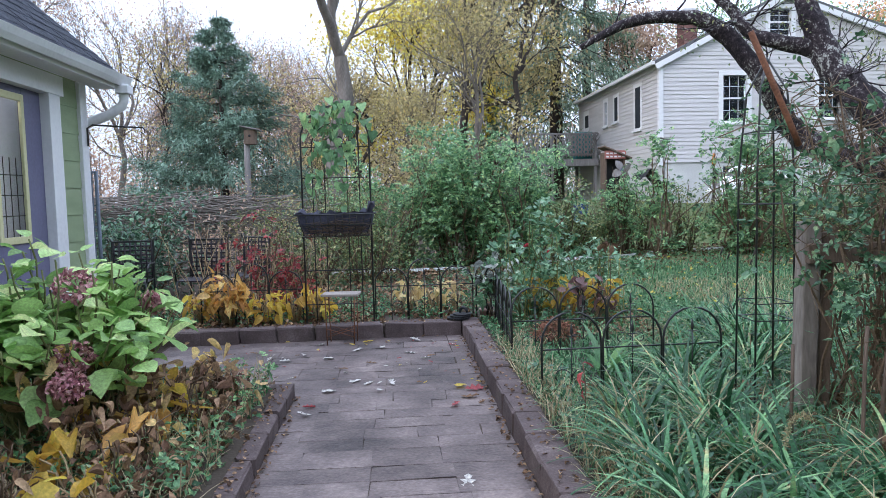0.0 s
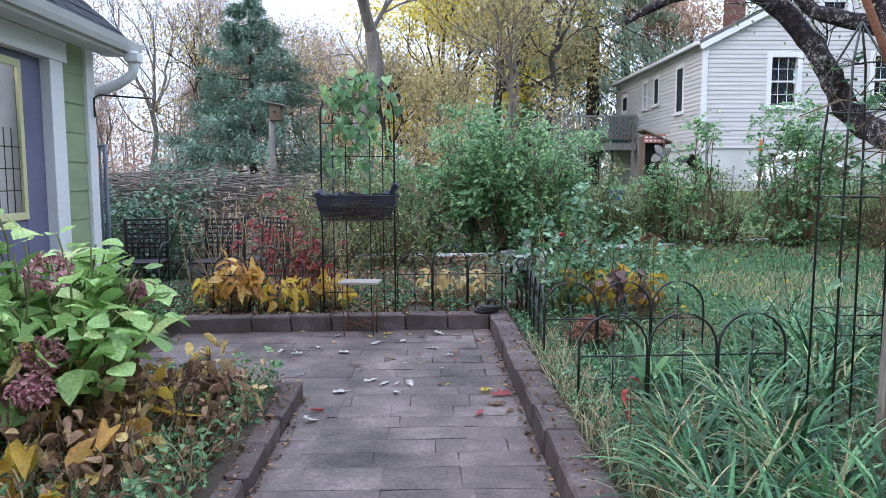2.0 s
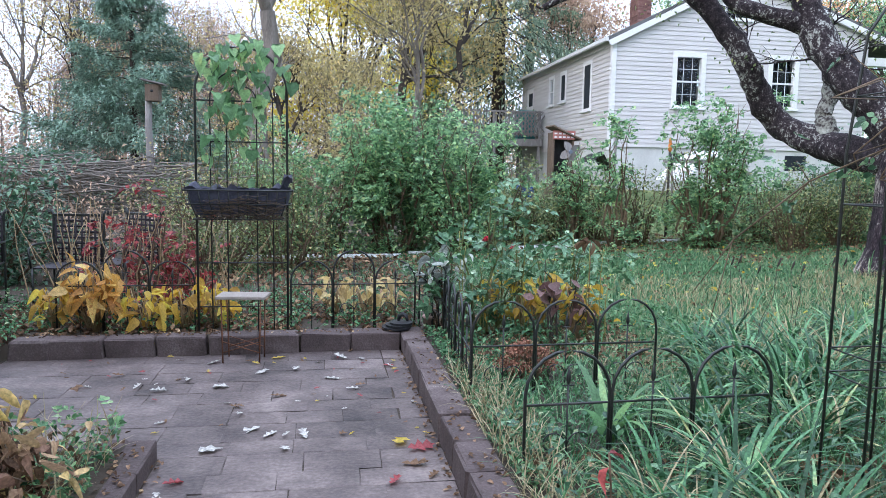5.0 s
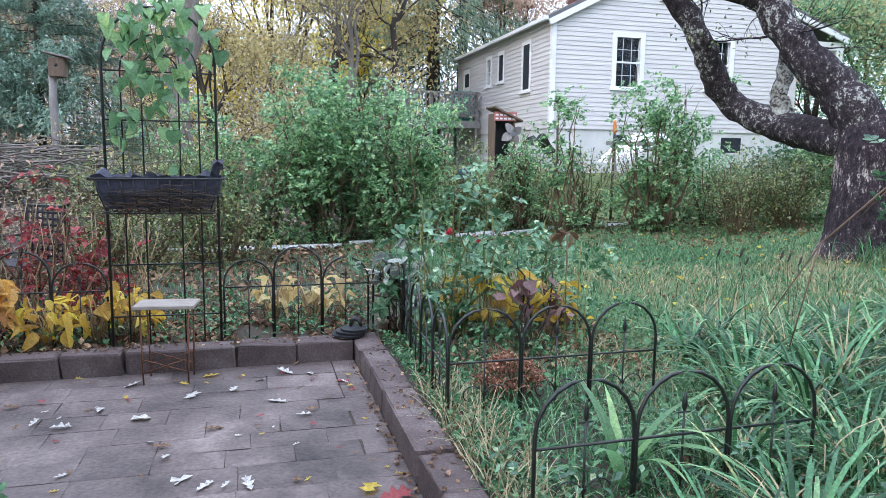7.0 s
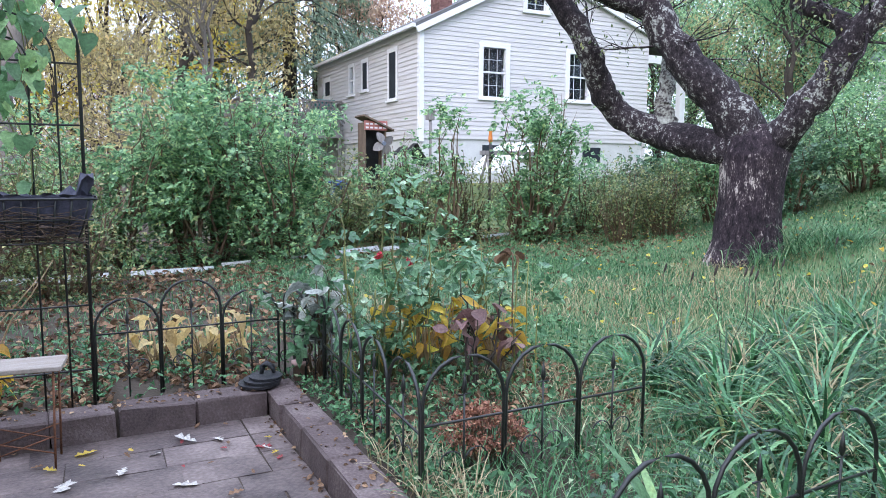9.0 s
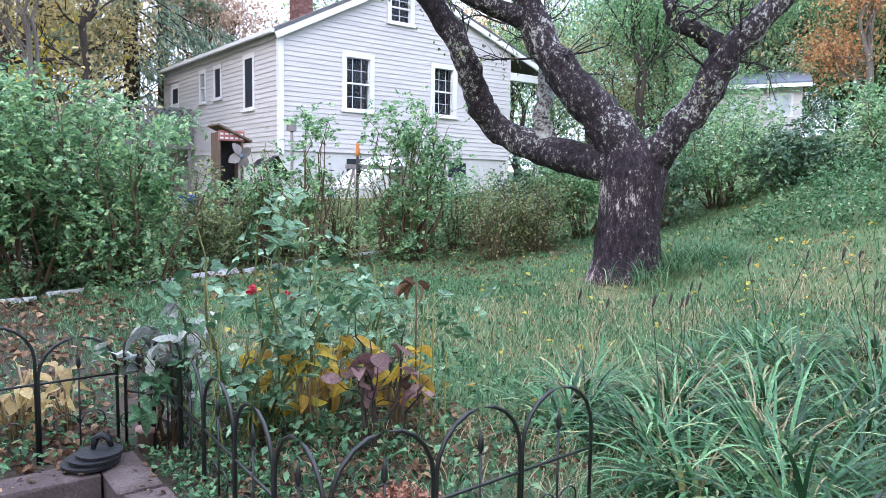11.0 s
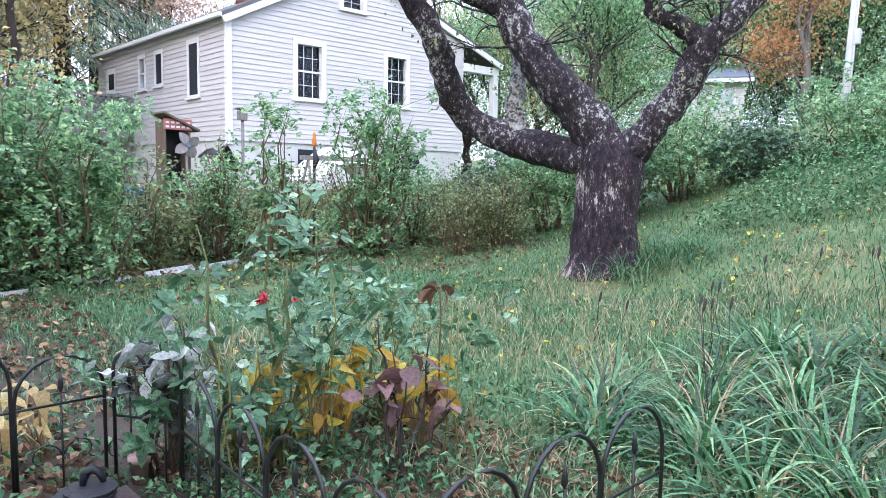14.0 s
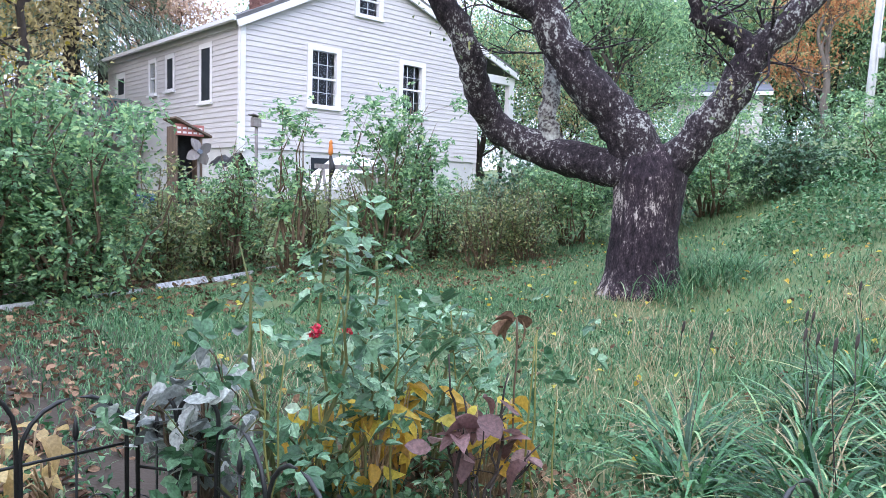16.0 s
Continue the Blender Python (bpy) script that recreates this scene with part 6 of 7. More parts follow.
for k, (x, y0) in enumerate(((-1.92, -3.0), (-2.2, -3.75), (-1.85, -3.5), (-2.6, -4.4), (-1.95, -4.4), (-2.3, -4.75), (-1.8, -4.9))):
    shrub("withered_perennial", "withered brown perennial in the hydrangea bed", (x, y0, 0.1), (0.24, 0.22), 0.4, BROWNLEAF, CANE, 120, 0.05, "big", 11, "plant", 0.3, 440 + k, 0.06, "withered perennials")

# weeds and ground cover of the beds


def ground_cover(name, label, n, x0, x1, y0, y1, size, m, kind="oval", rise=0.12, seed=1, droop=0.1):
    r = np.random.default_rng(seed)
    x, yq = r.uniform(x0, x1, n), r.uniform(y0, y1, n)
    keep = np.array([noise.noise(Vector((a * 2.3, b * 2.3, seed))) > -0.3 for a, b in zip(x, yq)])
    p = on_ground(x[keep], yq[keep])
    p[:, 2] += r.uniform(0.01, rise, len(p))
    ob = part(name, leaves(name, p, size, kind, droop, 0.45, r=r), m)
    return tagged(ob, label, "ground cover", kind="stuff")


ground_cover("bed_weeds", "green weeds under the hydrangea", 5000, -3.3, -1.62, -6.2, -2.25, 0.05, LAWN, "oval", 0.2, 61)
ground_cover("bed_clover", "pale green broad weeds under the hydrangea", 1500, -3.3, -1.62, -6.2, -2.25, 0.08, VINELEAF, "pinnate", 0.26, 81)
ground_cover("bed_litter", "brown withered leaf litter under the hydrangea", 1900, -3.3, -1.62, -6.2, -2.2, 0.045, BROWNLEAF, "big", 0.14, 62)
ground_cover("rose_litter", "dark leaf litter under the rambling rose", 2600, 0.3, 4.0, -6.0, -2.6, 0.06, BROWNLEAF, "big", 0.05, 72)
ground_cover("lily_weeds", "mixed green weeds between the daylilies", 4200, 0.25, 4.5, -6.0, -2.0, 0.05, WEED, "oval", 0.2, 73)
ground_cover("kerb_weeds", "small green weeds along the kerb", 2600, 0.22, 0.6, -3.0, 0.4, 0.04, LAWN, "oval", 0.09, 63)
ground_cover("rose_bed_litter", "damp mauve-brown leaf litter in the rose bed", 1700, 0.3, 2.0, -1.2, 0.7, 0.045, BROWNLEAF, "big", 0.05, 64)
ground_cover("rose_bed_weeds", "broad green weeds in the rose bed", 2600, 0.45, 2.6, -2.7, 0.9, 0.05, LAWN, "oval", 0.2, 65)
ground_cover("far_bed_litter", "leaf litter behind the patio kerb", 3000, -4.8, 0.2, 0.25, 1.8, 0.06, BROWNLEAF, "big", 0.05, 66)
ground_cover("far_bed_weeds", "low green plants behind the patio kerb", 3600, -4.8, 0.3, 0.22, 1.8, 0.05, LAWN, "oval", 0.16, 67)
ground_cover("far_lawn_litter", "brown leaves strewn behind the border fence", 3600, -3.5, 1.2, 1.2, 5.6, 0.07, BROWNLEAF, "big", 0.06, 78)
ground_cover("cottage_litter", "leaf litter and weeds beside the cottage wall", 1500, -3.8, -3.1, -2.1, 0.3, 0.06, BROWNLEAF, "big", 0.06, 74)
ground_cover("cottage_weeds", "low weeds beside the cottage wall", 1500, -3.8, -3.08, -2.1, 0.3, 0.05, LAWN, "oval", 0.16, 75)
ground_cover("lawn_litter", "scattered brown leaves in the lawn grass", 1400, 1.0, 11.0, -2.5, 7.5, 0.06, BROWNLEAF, "big", 0.06, 76)
ground_cover("lawn_clover", "pale green broad-leaved weeds in the lawn", 1800, 1.0, 11.0, -2.5, 6.0, 0.04, WEED, "oval", 0.06, 77)
ground_cover("hedge_litter", "fallen brown leaves under the hedge", 5200, -2.0, 9.5, 4.7, 10.0, 0.08, BROWNLEAF, "big", 0.03, 68)
ground_cover("lawn_weeds", "broad-leaved weeds in the lawn", 3200, 1.0, 9.5, -3.0, 5.0, 0.05, LAWN, "oval", 0.08, 69)
ground_cover("lawn_yellow_leaves", "scattered yellow fallen leaves on the lawn", 420, 1.5, 11.5, -1.5, 7.0, 0.07, YELLOWLEAF, "big", 0.06, 70)
ground_cover("slope_weeds", "dark weeds covering the upper slope", 13000, 9.0, 14.0, -3.5, 2.4, 0.07, LAWN, "broad", 0.4, 71)
kr = np.random.default_rng(91)
n = 230
kp = np.stack([kr.uniform(0.03, 0.19, n), kr.uniform(-6, 0.1, n), np.full(n, 0.156)], -1)
kq = np.stack([kr.uniform(-1.63, -1.52, n), kr.uniform(-6, -2.2, n), np.full(n, 0.106)], -1)
kb = np.stack([kr.uniform(-3.0, 0.0, n), kr.uniform(0.02, 0.19, n), np.full(n, 0.156)], -1)
kf = np.stack([np.concatenate([kr.uniform(-0.06, 0.0, n), kr.uniform(-1.49, -1.43, n)]), kr.uniform(-6, -0.1, 2 * n), np.full(2 * n, 0.008)], -1)
kf = kf[(kf[:, 0] > -0.5) | (kf[:, 1] < -2.2)]
tagged(part("kerb_litter", leaves("kerb_litter", np.concatenate([kp, kq, kb, kf]), 0.03, "big", 0.0, 0.25, r=kr), BROWNLEAF), "small brown leaf litter lying on the kerbs", "leaf litter", kind="stuff")
r = np.random.default_rng(90)
n = 2000
x, yq = r.uniform(-3.2, -1.64, n), r.uniform(-6.0, -2.3, n)
tagged(part("bed_grass", blades("bed_grass", on_ground(x, yq), 0.32, 0.005, 0.7, 1.0, r=r), DRYGRASS), "dry straw-coloured grass in the bed", "grass", kind="stuff")
n = 5200
x, yq = r.uniform(0.22, 3.4, n), r.uniform(-6.2, -1.4, n)
tagged(part("bed_meadow", blades("bed_meadow", on_ground(x, yq), 0.28, 0.005, 0.9, 1.3, 4, r=r), LAWN), "thin green grass between the daylilies", "grass", kind="stuff")
n = 900
x = r.uniform(0.2, 0.45, n)
tagged(part("kerb_grass", blades("kerb_grass", on_ground(x, r.uniform(-5.5, -1.1, n)), 0.24, 0.005, 0.8, 1.0, r=r), DRYGRASS), "dry tufts of grass along the kerb", "grass", kind="stuff")

# daylilies: arching clumps
LILIES = [(0.75, -3.35), (1.15, -3.2), (0.6, -3.8), (1.05, -3.75), (0.55, -4.35), (0.95, -4.3), (0.5, -4.95), (0.95, -4.9), (1.35, -4.95), (1.45, -2.45), (1.8, -2.75), (2.05, -2.2), (2.45, -1.9), (2.35, -1.35), (2.8, -1.6), (2.9, -1.05), (3.3, -1.4), (3.5, -0.85), (3.9, -1.3), (4.2, -0.9), (2.3, -0.75), (2.75, -0.5), (3.1, -2.0), (3.6, -1.9), (2.0, -1.75), (4.6, -1.5), (2.9, -2.5), (0.45, -5.6), (0.9, -5.5), (4.1, -2.2)]
for k, (x, yq) in enumerate(LILIES):
    r = np.random.default_rng(200 + k)
    n = int(r.uniform(85, 125))
    a, q = r.uniform(0, 2 * np.pi, n), r.uniform(0, 0.17, n)
    c = thing("daylily", "clump of arching green daylily leaves", "daylily", (x, yq, float(height(x, yq)) - 0.02), "daylilies")
    b = np.stack([q * np.cos(a), q * np.sin(a), 0 * a], -1)
    part("foliage", blades("foliage", b, (0.52 if x < 2 else 0.56) * r.uniform(0.85, 1.15), 0.0175, 1.0, 1.9, 7, yaw=a + r.normal(0, 0.4, n), r=r), DAYLILY, c)
    nd = int(r.uniform(24, 58))
    part("dead_leaves", blades("dead_leaves", b[:nd], 0.5, 0.009, 1.2, 1.8, 6, r=r), DRYGRASS, c, "dry straw-coloured leaves")
    if x > 2.1 and k % 2:
        t = Tubes()
        for j in range(2):
            e = np.array([r.normal(0, 0.15), r.normal(0, 0.15), r.uniform(0.6, 0.85)])
            t.add(bend((0, 0, 0), e, 0, 0.015, 5, r), 0.0022, 4)
            t.add([e, e + (0.01, 0, 0.02), e + (0.02, 0, 0.05), e + (0.025, 0, 0.065)], [0.003, 0.008, 0.008, 0.002], 5)
        part("seed_stalk", t.mesh("seed_stalk"), DARKBARK, c, "dry stalk with black seed pods")

# the lawn
r = np.random.default_rng(300)
for nm, n, x0, x1, y0, y1, ln in (("lawn", 52000, 0.5, 6.0, -3.0, 6.5, 0.085), ("lawn", 70000, 4.0, 13.5, -3.5, 8.5, 0.085), ("lawn", 9000, -3.0, 2.0, 1.2, 6.0, 0.09)):
    x, yq = r.uniform(x0, x1, n), r.uniform(y0, y1, n)
    patch = np.array([noise.noise(Vector((a * 0.9, b * 0.9, 0))) for a, b in zip(x[::1], yq[::1])])
    ok = patch > -0.45
    tagged(part(nm, blades(nm, on_ground(x[ok], yq[ok]), ln, 0.007, 0.9, 1.2, 2, r=r), LAWN), "uneven green lawn grass with dry patches", "grass", kind="stuff")
n = 16000
x, yq = r.uniform(1.0, 12.0, n), r.uniform(-3.0, 6.0, n)
ok = np.array([noise.noise(Vector((a * 1.6, b * 1.6, 4))) > 0.18 for a, b in zip(x, yq)])
tagged(part("grass_tufts", blades("grass_tufts", on_ground(x[ok], yq[ok]), 0.22, 0.007, 0.9, 1.3, 3, r=r), LAWN), "longer tufts of grass in the lawn", "grass", kind="stuff")
n = 9500
x, yq = r.uniform(1.2, 8.0, n), r.uniform(-2.5, 2.8, n)
ok = np.array([noise.noise(Vector((a * 0.7, b * 0.7, 8))) > -0.05 for a, b in zip(x, yq)])
tagged(part("dry_grass", blades("dry_grass", on_ground(x[ok], yq[ok]), 0.2, 0.004, 0.9, 1.2, 3, r=r), DRYGRASS), "dry grass patches in the lawn", "grass", kind="stuff")

for k, (mx, my, mn) in enumerate(((7.35, 1.75, 240), (7.75, 1.65, 200), (6.75, 1.75, 90))):
    mr = np.random.default_rng(330 + k)
    tuft = thing("grass_clump", "long grass clump at the foot of the apple tree", "grass", (mx, my, float(height(mx, my)) - 0.02), "grass clumps")
    part("foliage", blades("foliage", mr.normal(0, 0.24, (mn * 2, 3)) * (1, 1, 0.05), 0.55, 0.009, 1.0, 1.8, 5, r=mr), LAWN, tuft)

# roses in the bed
shrub("rose_bush", "rose bush with blue-green leaves in the fenced bed", (0.75, 0.15, 0.1), (0.45, 0.4), 1.25, ROSELEAF, STEM, 105, 0.17, "pinnate", 8, "rose", 0.5, 401, 0.1)
shrub("rose_bush", "rose bush with blue-green leaves in the fenced bed", (1.5, 0.3, 0.1), (0.55, 0.4), 0.9, ROSELEAF, STEM, 190, 0.15, "pinnate", 9, "rose", 0.5, 402, 0.12)
shrub("dusty_shrub", "silvery mauve-leaved shrub beside the roses", (0.45, 0.35, 0.1), (0.28, 0.22), 0.85, SILVERLEAF, CANE, 130, 0.1, "big", 9, "shrub", 0.55, 403, 0.07)
shrub("hibiscus", "young shrub with mauve-brown withered lobed leaves", (1.25, -0.4, 0.1), (0.3, 0.25), 0.75, MAUVELEAF, DARKBARK, 26, 0.13, "big", 7, "shrub", 0.4, 404, 0.05)
tall = thing("tall_rose", "tall rose shoot with broad leaves and one red bloom", "rose", (0.7, -0.03, 0.1))
t, pos = Tubes(), []
for dx, dy, h in ((0.0, 0.0, 1.2), (0.13, 0.03, 1.3), (0.25, 0.0, 1.1)):
    pts = bend((dx, dy, -0.05), (dx + 0.04, dy, h), 0, 0.015, 9)
    t.add(pts, 0.006, 5)
    for p in pts[2:]:
        for j in range(6):
            pos.append(p + rng.normal(0, 0.05, 3))
tagged(part("cane_tangle", t.mesh("cane_tangle"), STEM, tall), kind="stuff")
part("foliage", leaves("foliage", pos[::2], 0.17, "pinnate", 0.1, 0.4), ROSELEAF, tall)
for p in ((0.0, -0.02, 0.84), (0.3, 0.2, 0.75)):
    q = rng.normal(0, 1, (34, 3))
    q = q / np.linalg.norm(q, axis=1, keepdims=True) * rng.uniform(0.008, 0.026, (34, 1))
    ob = part("bloom", leaves("bloom", q, 0.03, "oval", -0.6, 0.5), ROSERED, tall, "small red rose bloom")
    ob.location = p
canes = Tubes()
for k in range(9):
    b = np.array([rng.uniform(0.4, 1.7), rng.uniform(-0.5, 0.4), 0.08])
    canes.add(bend(b, b + (rng.normal(0, 0.08), rng.normal(0, 0.06), rng.uniform(0.5, 1.0)), 0, 0.012, 5), np.linspace(0.006, 0.003, 5), 5)
tagged(part("bare_canes", canes.mesh("bare_canes"), surface("yellow_cane", [(0.3, (0.13, 0.14, 0.04)), (0.7, (0.3, 0.28, 0.09))], 12, 60, 0.6, 0.1)), "yellow-green bare rose canes in the fenced bed", "canes", kind="stuff")
dry = thing("withered_lily", "single stalk with a hanging brown withered leaf", "plant", (1.5, -0.33, 0.1))
t = Tubes()
t.add(bend((0, 0, -0.05), (0.02, 0, 0.86), 0, 0.012, 6), 0.005, 5)
part("stalk", t.mesh("stalk"), CANE, dry)
q = np.array([(0.02, 0, 0.86), (-0.02, 0.01, 0.86), (0.05, 0, 0.87), (0.03, -0.02, 0.85), (0.0, 0.0, 0.84)])
part("foliage", leaves("foliage", q, 0.095, "big", 0.75, 0.35, r=np.random.default_rng(3), crumple=0.7), BROWNLEAF, dry)
SEDUMHEAD = leafy("sedum_heads", [(0.0, (0.12, 0.05, 0.035)), (0.5, (0.26, 0.12, 0.08)), (0.85, (0.4, 0.2, 0.13)), (1.0, (0.24, 0.26, 0.1))], 0.7, 0.2, wet=0.2)
sr = np.random.default_rng(41)
sedum = thing("sedum", "rusty brown rounded sedum clump", "sedum", (0.7, -1.4, 0.08))
t, tops = Tubes(), []
for k in range(70):
    a, q = sr.uniform(0, 2 * np.pi), np.sqrt(sr.random())
    top = np.array([0.19 * q * np.cos(a), 0.17 * q * np.sin(a), 0.3 * (1 - 0.45 * q * q) * sr.uniform(0.85, 1.05)])
    t.add(bend((top[0] * 0.4, top[1] * 0.4, -0.03), top, 0.02, 0.006, 5, sr), 0.0035, 4)
    tops.append(top)
tagged(part("stalkwork", t.mesh("stalkwork"), CANE, sedum), kind="stuff")
tops = np.repeat(np.array(tops), 26, 0)
part("foliage", leaves("foliage", tops + sr.normal(0, 1, tops.shape) * (0.028, 0.028, 0.012), 0.02, "broad", 0.0, 0.8, r=sr), SEDUMHEAD, sedum, "flat rusty flower heads")
corn = thing("broad_blade_plant", "pale green plant with broad upright blades", "plant", (0.82, -2.5, 0.1))
r = np.random.default_rng(7)
a = r.uniform(0, 6.28, 9)
part("foliage", blades("foliage", np.stack([0.03 * np.cos(a), 0.03 * np.sin(a), 0 * a], -1), 0.62, 0.052, 0.42, 1.6, 9, yaw=a, r=r), VINELEAF, corn)

seedling = thing("red_seedling", "low seedling with dark red autumn leaves", "plant", (0.36, -3.6, 0.1))
t = Tubes()
t.add(bend((0, 0, -0.05), (0.0, 0, 0.42), 0, 0.01, 5), 0.004, 5)
part("stalk", t.mesh("stalk"), CANE, seedling)
part("foliage", leaves("foliage", [(0, 0, z) for z in np.linspace(0.26, 0.42, 4)], 0.085, "broad", 0.6, 0.4, r=np.random.default_rng(8)), REDLEAF, seedling)

# vine on the trellis
vine = thing("morning_glory", "twining vine with pale heart-shaped leaves on the trellis", "vine", (-1.315, 0.2, 0.1))
t, pos = Tubes(), []
for k in range(9):
    x = rng.uniform(-0.33, 0.33)
    pts = bend((x, 0, 0.9), (x * 0.6, 0.0, 2.35 - 0.4 * abs(x)), 0, 0.05, 9)
    t.add(pts, 0.003, 4)
    for p in pts[2:]:
        for j in range(3):
            pos.append(p + rng.normal(0, 0.07, 3) + (0, -0.04, 0))
for k in range(26):
    a = rng.uniform(0.2, 2.9)
    pos.append((0.365 * math.cos(a) + rng.normal(0, 0.05), rng.normal(-0.03, 0.05), 2.02 + 0.365 * math.sin(a) + rng.normal(0, 0.05)))
tagged(part("branchwork", t.mesh("branchwork"), STEM, vine), kind="stuff")
pos = np.array(pos)
pos = pos[pos[:, 2] > 1.68 + rng.normal(0, 0.22, len(pos))]
part("foliage", leaves("foliage", pos, 0.1, "heart", 1.1, 0.35, yaw=rng.normal(np.pi, 0.7, len(pos))), VINELEAF, vine)

# rambling rose over posts and obelisk
ramble = thing("rambling_rose", "rambling rose with arching canes over old posts", "rose", (1.95, -3.7, 0.1))
rr = np.random.default_rng(77)
t, tips = Tubes(), []
for k in range(110):
    b = np.array([rr.uniform(-0.3, 1.7), rr.uniform(-0.9, 0.35), -0.05])
    top = b + (rr.normal(-0.1, 0.3), rr.normal(0, 0.3), rr.uniform(1.2, 2.0))
    top[1] = min(top[1], 0.25)
    mid = bend(b, top, 0.0, 0.05, 7, rr)
    tip = top + (rr.normal(-0.1, 0.35), rr.normal(0, 0.3), rr.uniform(-0.5, 0.05))
    tip[1] = min(tip[1], 0.3)
    pts = np.concatenate([mid, bend(top, tip, 0.08, 0.02, 4, rr)[1:]])
    t.add(pts, np.linspace(0.009, 0.003, len(pts)), 5)
    for p in pts[4:]:
        for j in range(2):
            e = p + rr.normal(0, 0.13, 3)
            t.add([p, e], [0.003, 0.002], 3)
            tips.append(e)
for k in range(380):
    b = np.array([rr.uniform(-0.1, 2.0), rr.uniform(-0.9, 0.2), -0.05])
    t.add(bend(b, b + (rr.normal(0, 0.18), -abs(rr.normal(0, 0.15)), rr.uniform(0.7, 1.7)), 0, 0.03, 6, rr), np.linspace(rr.uniform(0.005, 0.012), 0.003, 6), 4)
tagged(part("cane_tangle", t.mesh("cane_tangle"), CANE, ramble), kind="stuff")
rod = Tubes()
rod.add([(-0.99, -0.64, 2.11), (-0.77, -0.61, 1.67), (-0.73, -0.6, 1.59)], 0.015, 8)
part("rod", rod.mesh("rod"), RUST, ramble, "rusty iron rod caught in the canes")
tips = np.array(tips)
c = tips[rr.integers(0, len(tips), 3900)] + rr.normal(0, 0.09, (3900, 3))
c = c[c[:, 2] > 0.75 + rr.normal(0, 0.5, len(c))]
u = rr.uniform(0, 1, (700, 1))
c = np.concatenate([c, np.array((-0.72, -0.66, 1.55)) * (1 - u) + np.array((-0.05, -0.5, 0.35)) * u + rr.normal(0, 0.13, (700, 3))])
part("foliage", leaves("foliage", c[::3], 0.088, "pinnate", 0.3, 0.5, r=rr), RAMBLELEAF, ramble)
fox = thing("foxtail_grass", "foxtail grass with a drooping pale seed head", "grass", (0.95, -4.95, 0.1))
t = Tubes()
t.add([(0.1, 0, 0), (0.08, 0, 0.3), (0.0, 0, 0.47), (-0.05, 0, 0.5)], 0.002, 4)
part("stalk", t.mesh("stalk"), STEM, fox)
q = np.linspace(0, 1, 260)
core = np.stack([-0.05 - 0.1 * np.sin(q * 1.6), 0 * q, 0.5 - 0.12 * q**2 + 0.02 * np.sin(q * 3)], -1) + rng.normal(0, 0.004, (260, 3))
part("seed_head", leaves("seed_head", core, 0.018, "thin", 0, 1.2), DRYGRASS, fox, "pale fuzzy seed head")

# fallen leaves on the paving
fr = np.random.default_rng(12)
SPOTS = [(-1.6, -0.75), (-1.9, -0.9), (-1.35, -0.95), (-1.75, -1.0), (-1.1, -0.6), (-0.85, -0.55), (-0.6, -0.8), (-0.45, -1.1), (-1.15, -1.55), (-0.95, -1.9), (-0.75, -1.95), (-0.85, -2.15), (-1.25, -2.1), (-1.05, -1.8), (-0.35, -0.3), (-0.5, -0.25), (-0.7, -0.35), (-1.35, -2.7), (-0.3, -2.6), (-1.3, -4.2), (-1.35, -4.45), (-0.65, -4.4), (-0.35, -3.95), (-0.15, -2.2), (-0.2, -2.4), (-0.1, -2.55), (-0.22, -2.1), (-1.4, -2.6), (-1.35, -2.5), (-2.1, -0.6), (-2.3, -0.9), (-1.0, -0.2), (-1.5, -0.3), (-0.15, -0.5), (-0.95, -1.2), (-2.5, -1.4)]
for k in range(110):
    if k < len(SPOTS):
        x, yq = SPOTS[k]
    else:
        x, yq = fr.uniform(-3.0, -0.05), fr.uniform(-2.0, -0.05)
    kind = "oak" if fr.random() < 0.85 else "lobed"
    m = PALEFALLEN if k in range(0, 18) or k in (19, 20, 21, 22) else [BROWNLEAF, YELLOWLEAF, PALEFALLEN, REDLEAF, BROWNLEAF][k % 5]
    me = leaves("fallen_leaf", [(0, -0.05, 0)], fr.uniform(0.09, 0.15) if k < len(SPOTS) else fr.uniform(0.04, 0.07), kind, 0.0, 0.08, yaw=[0.0], r=fr, crumple=0.14)
    ob = part("fallen_leaf", me, m)
    ob.matrix_world = pose(x, yq, 0.012, fr.normal(0, 6), fr.normal(0, 6), fr.uniform(0, 360))
    col = {"pale_fallen_leaves": "pale dry", "withered_leaves": "brown withered", "yellow_leaves": "yellow", "red_leaves": "dark red"}[m.name]
    tagged(ob, f"{col} fallen {'oak ' if kind == 'oak' else ''}leaf lying on the paving", "leaf", "fallen leaves")

# ---- trees beyond the garden ----
conifer("spruce", "full blue-green spruce beyond the brush pile", (-7.0, 19.6, 0.0), 8.5, 4.6, SPRUCE, 1, 28, 330, 0.06, 0.02, 0.2, 0.1, 0.9)
broad_tree("ash_tree", "tall grey forked tree with bare limbs", (-2.6, 14.4, 0.0), 11.5, 0.26, GREYBARK, OCHRE, 900, 0.1, 3, 0.5, 4, 0.4, (0.4, 0))
broad_tree("gold_maple", "tall maple with glowing golden leaves", (0.4, 31.0, 0.2), 15.0, 0.25, DARKBARK, MAPLE, 11000, 0.24, 4, 0.25, 4, 0.8)
broad_tree("gold_maple", "tall maple with glowing golden leaves", (-2.6, 28.0, 0.2), 9.5, 0.2, DARKBARK, OCHRE, 6500, 0.18, 5, 0.2, 4, 0.7)
broad_tree("ochre_tree", "slender tree with yellow-green autumn leaves", (2.0, 15.5, 0.2), 8.5, 0.1, GREYBARK, OCHRE, 5500, 0.13, 6, 0.35, 4, 0.4)
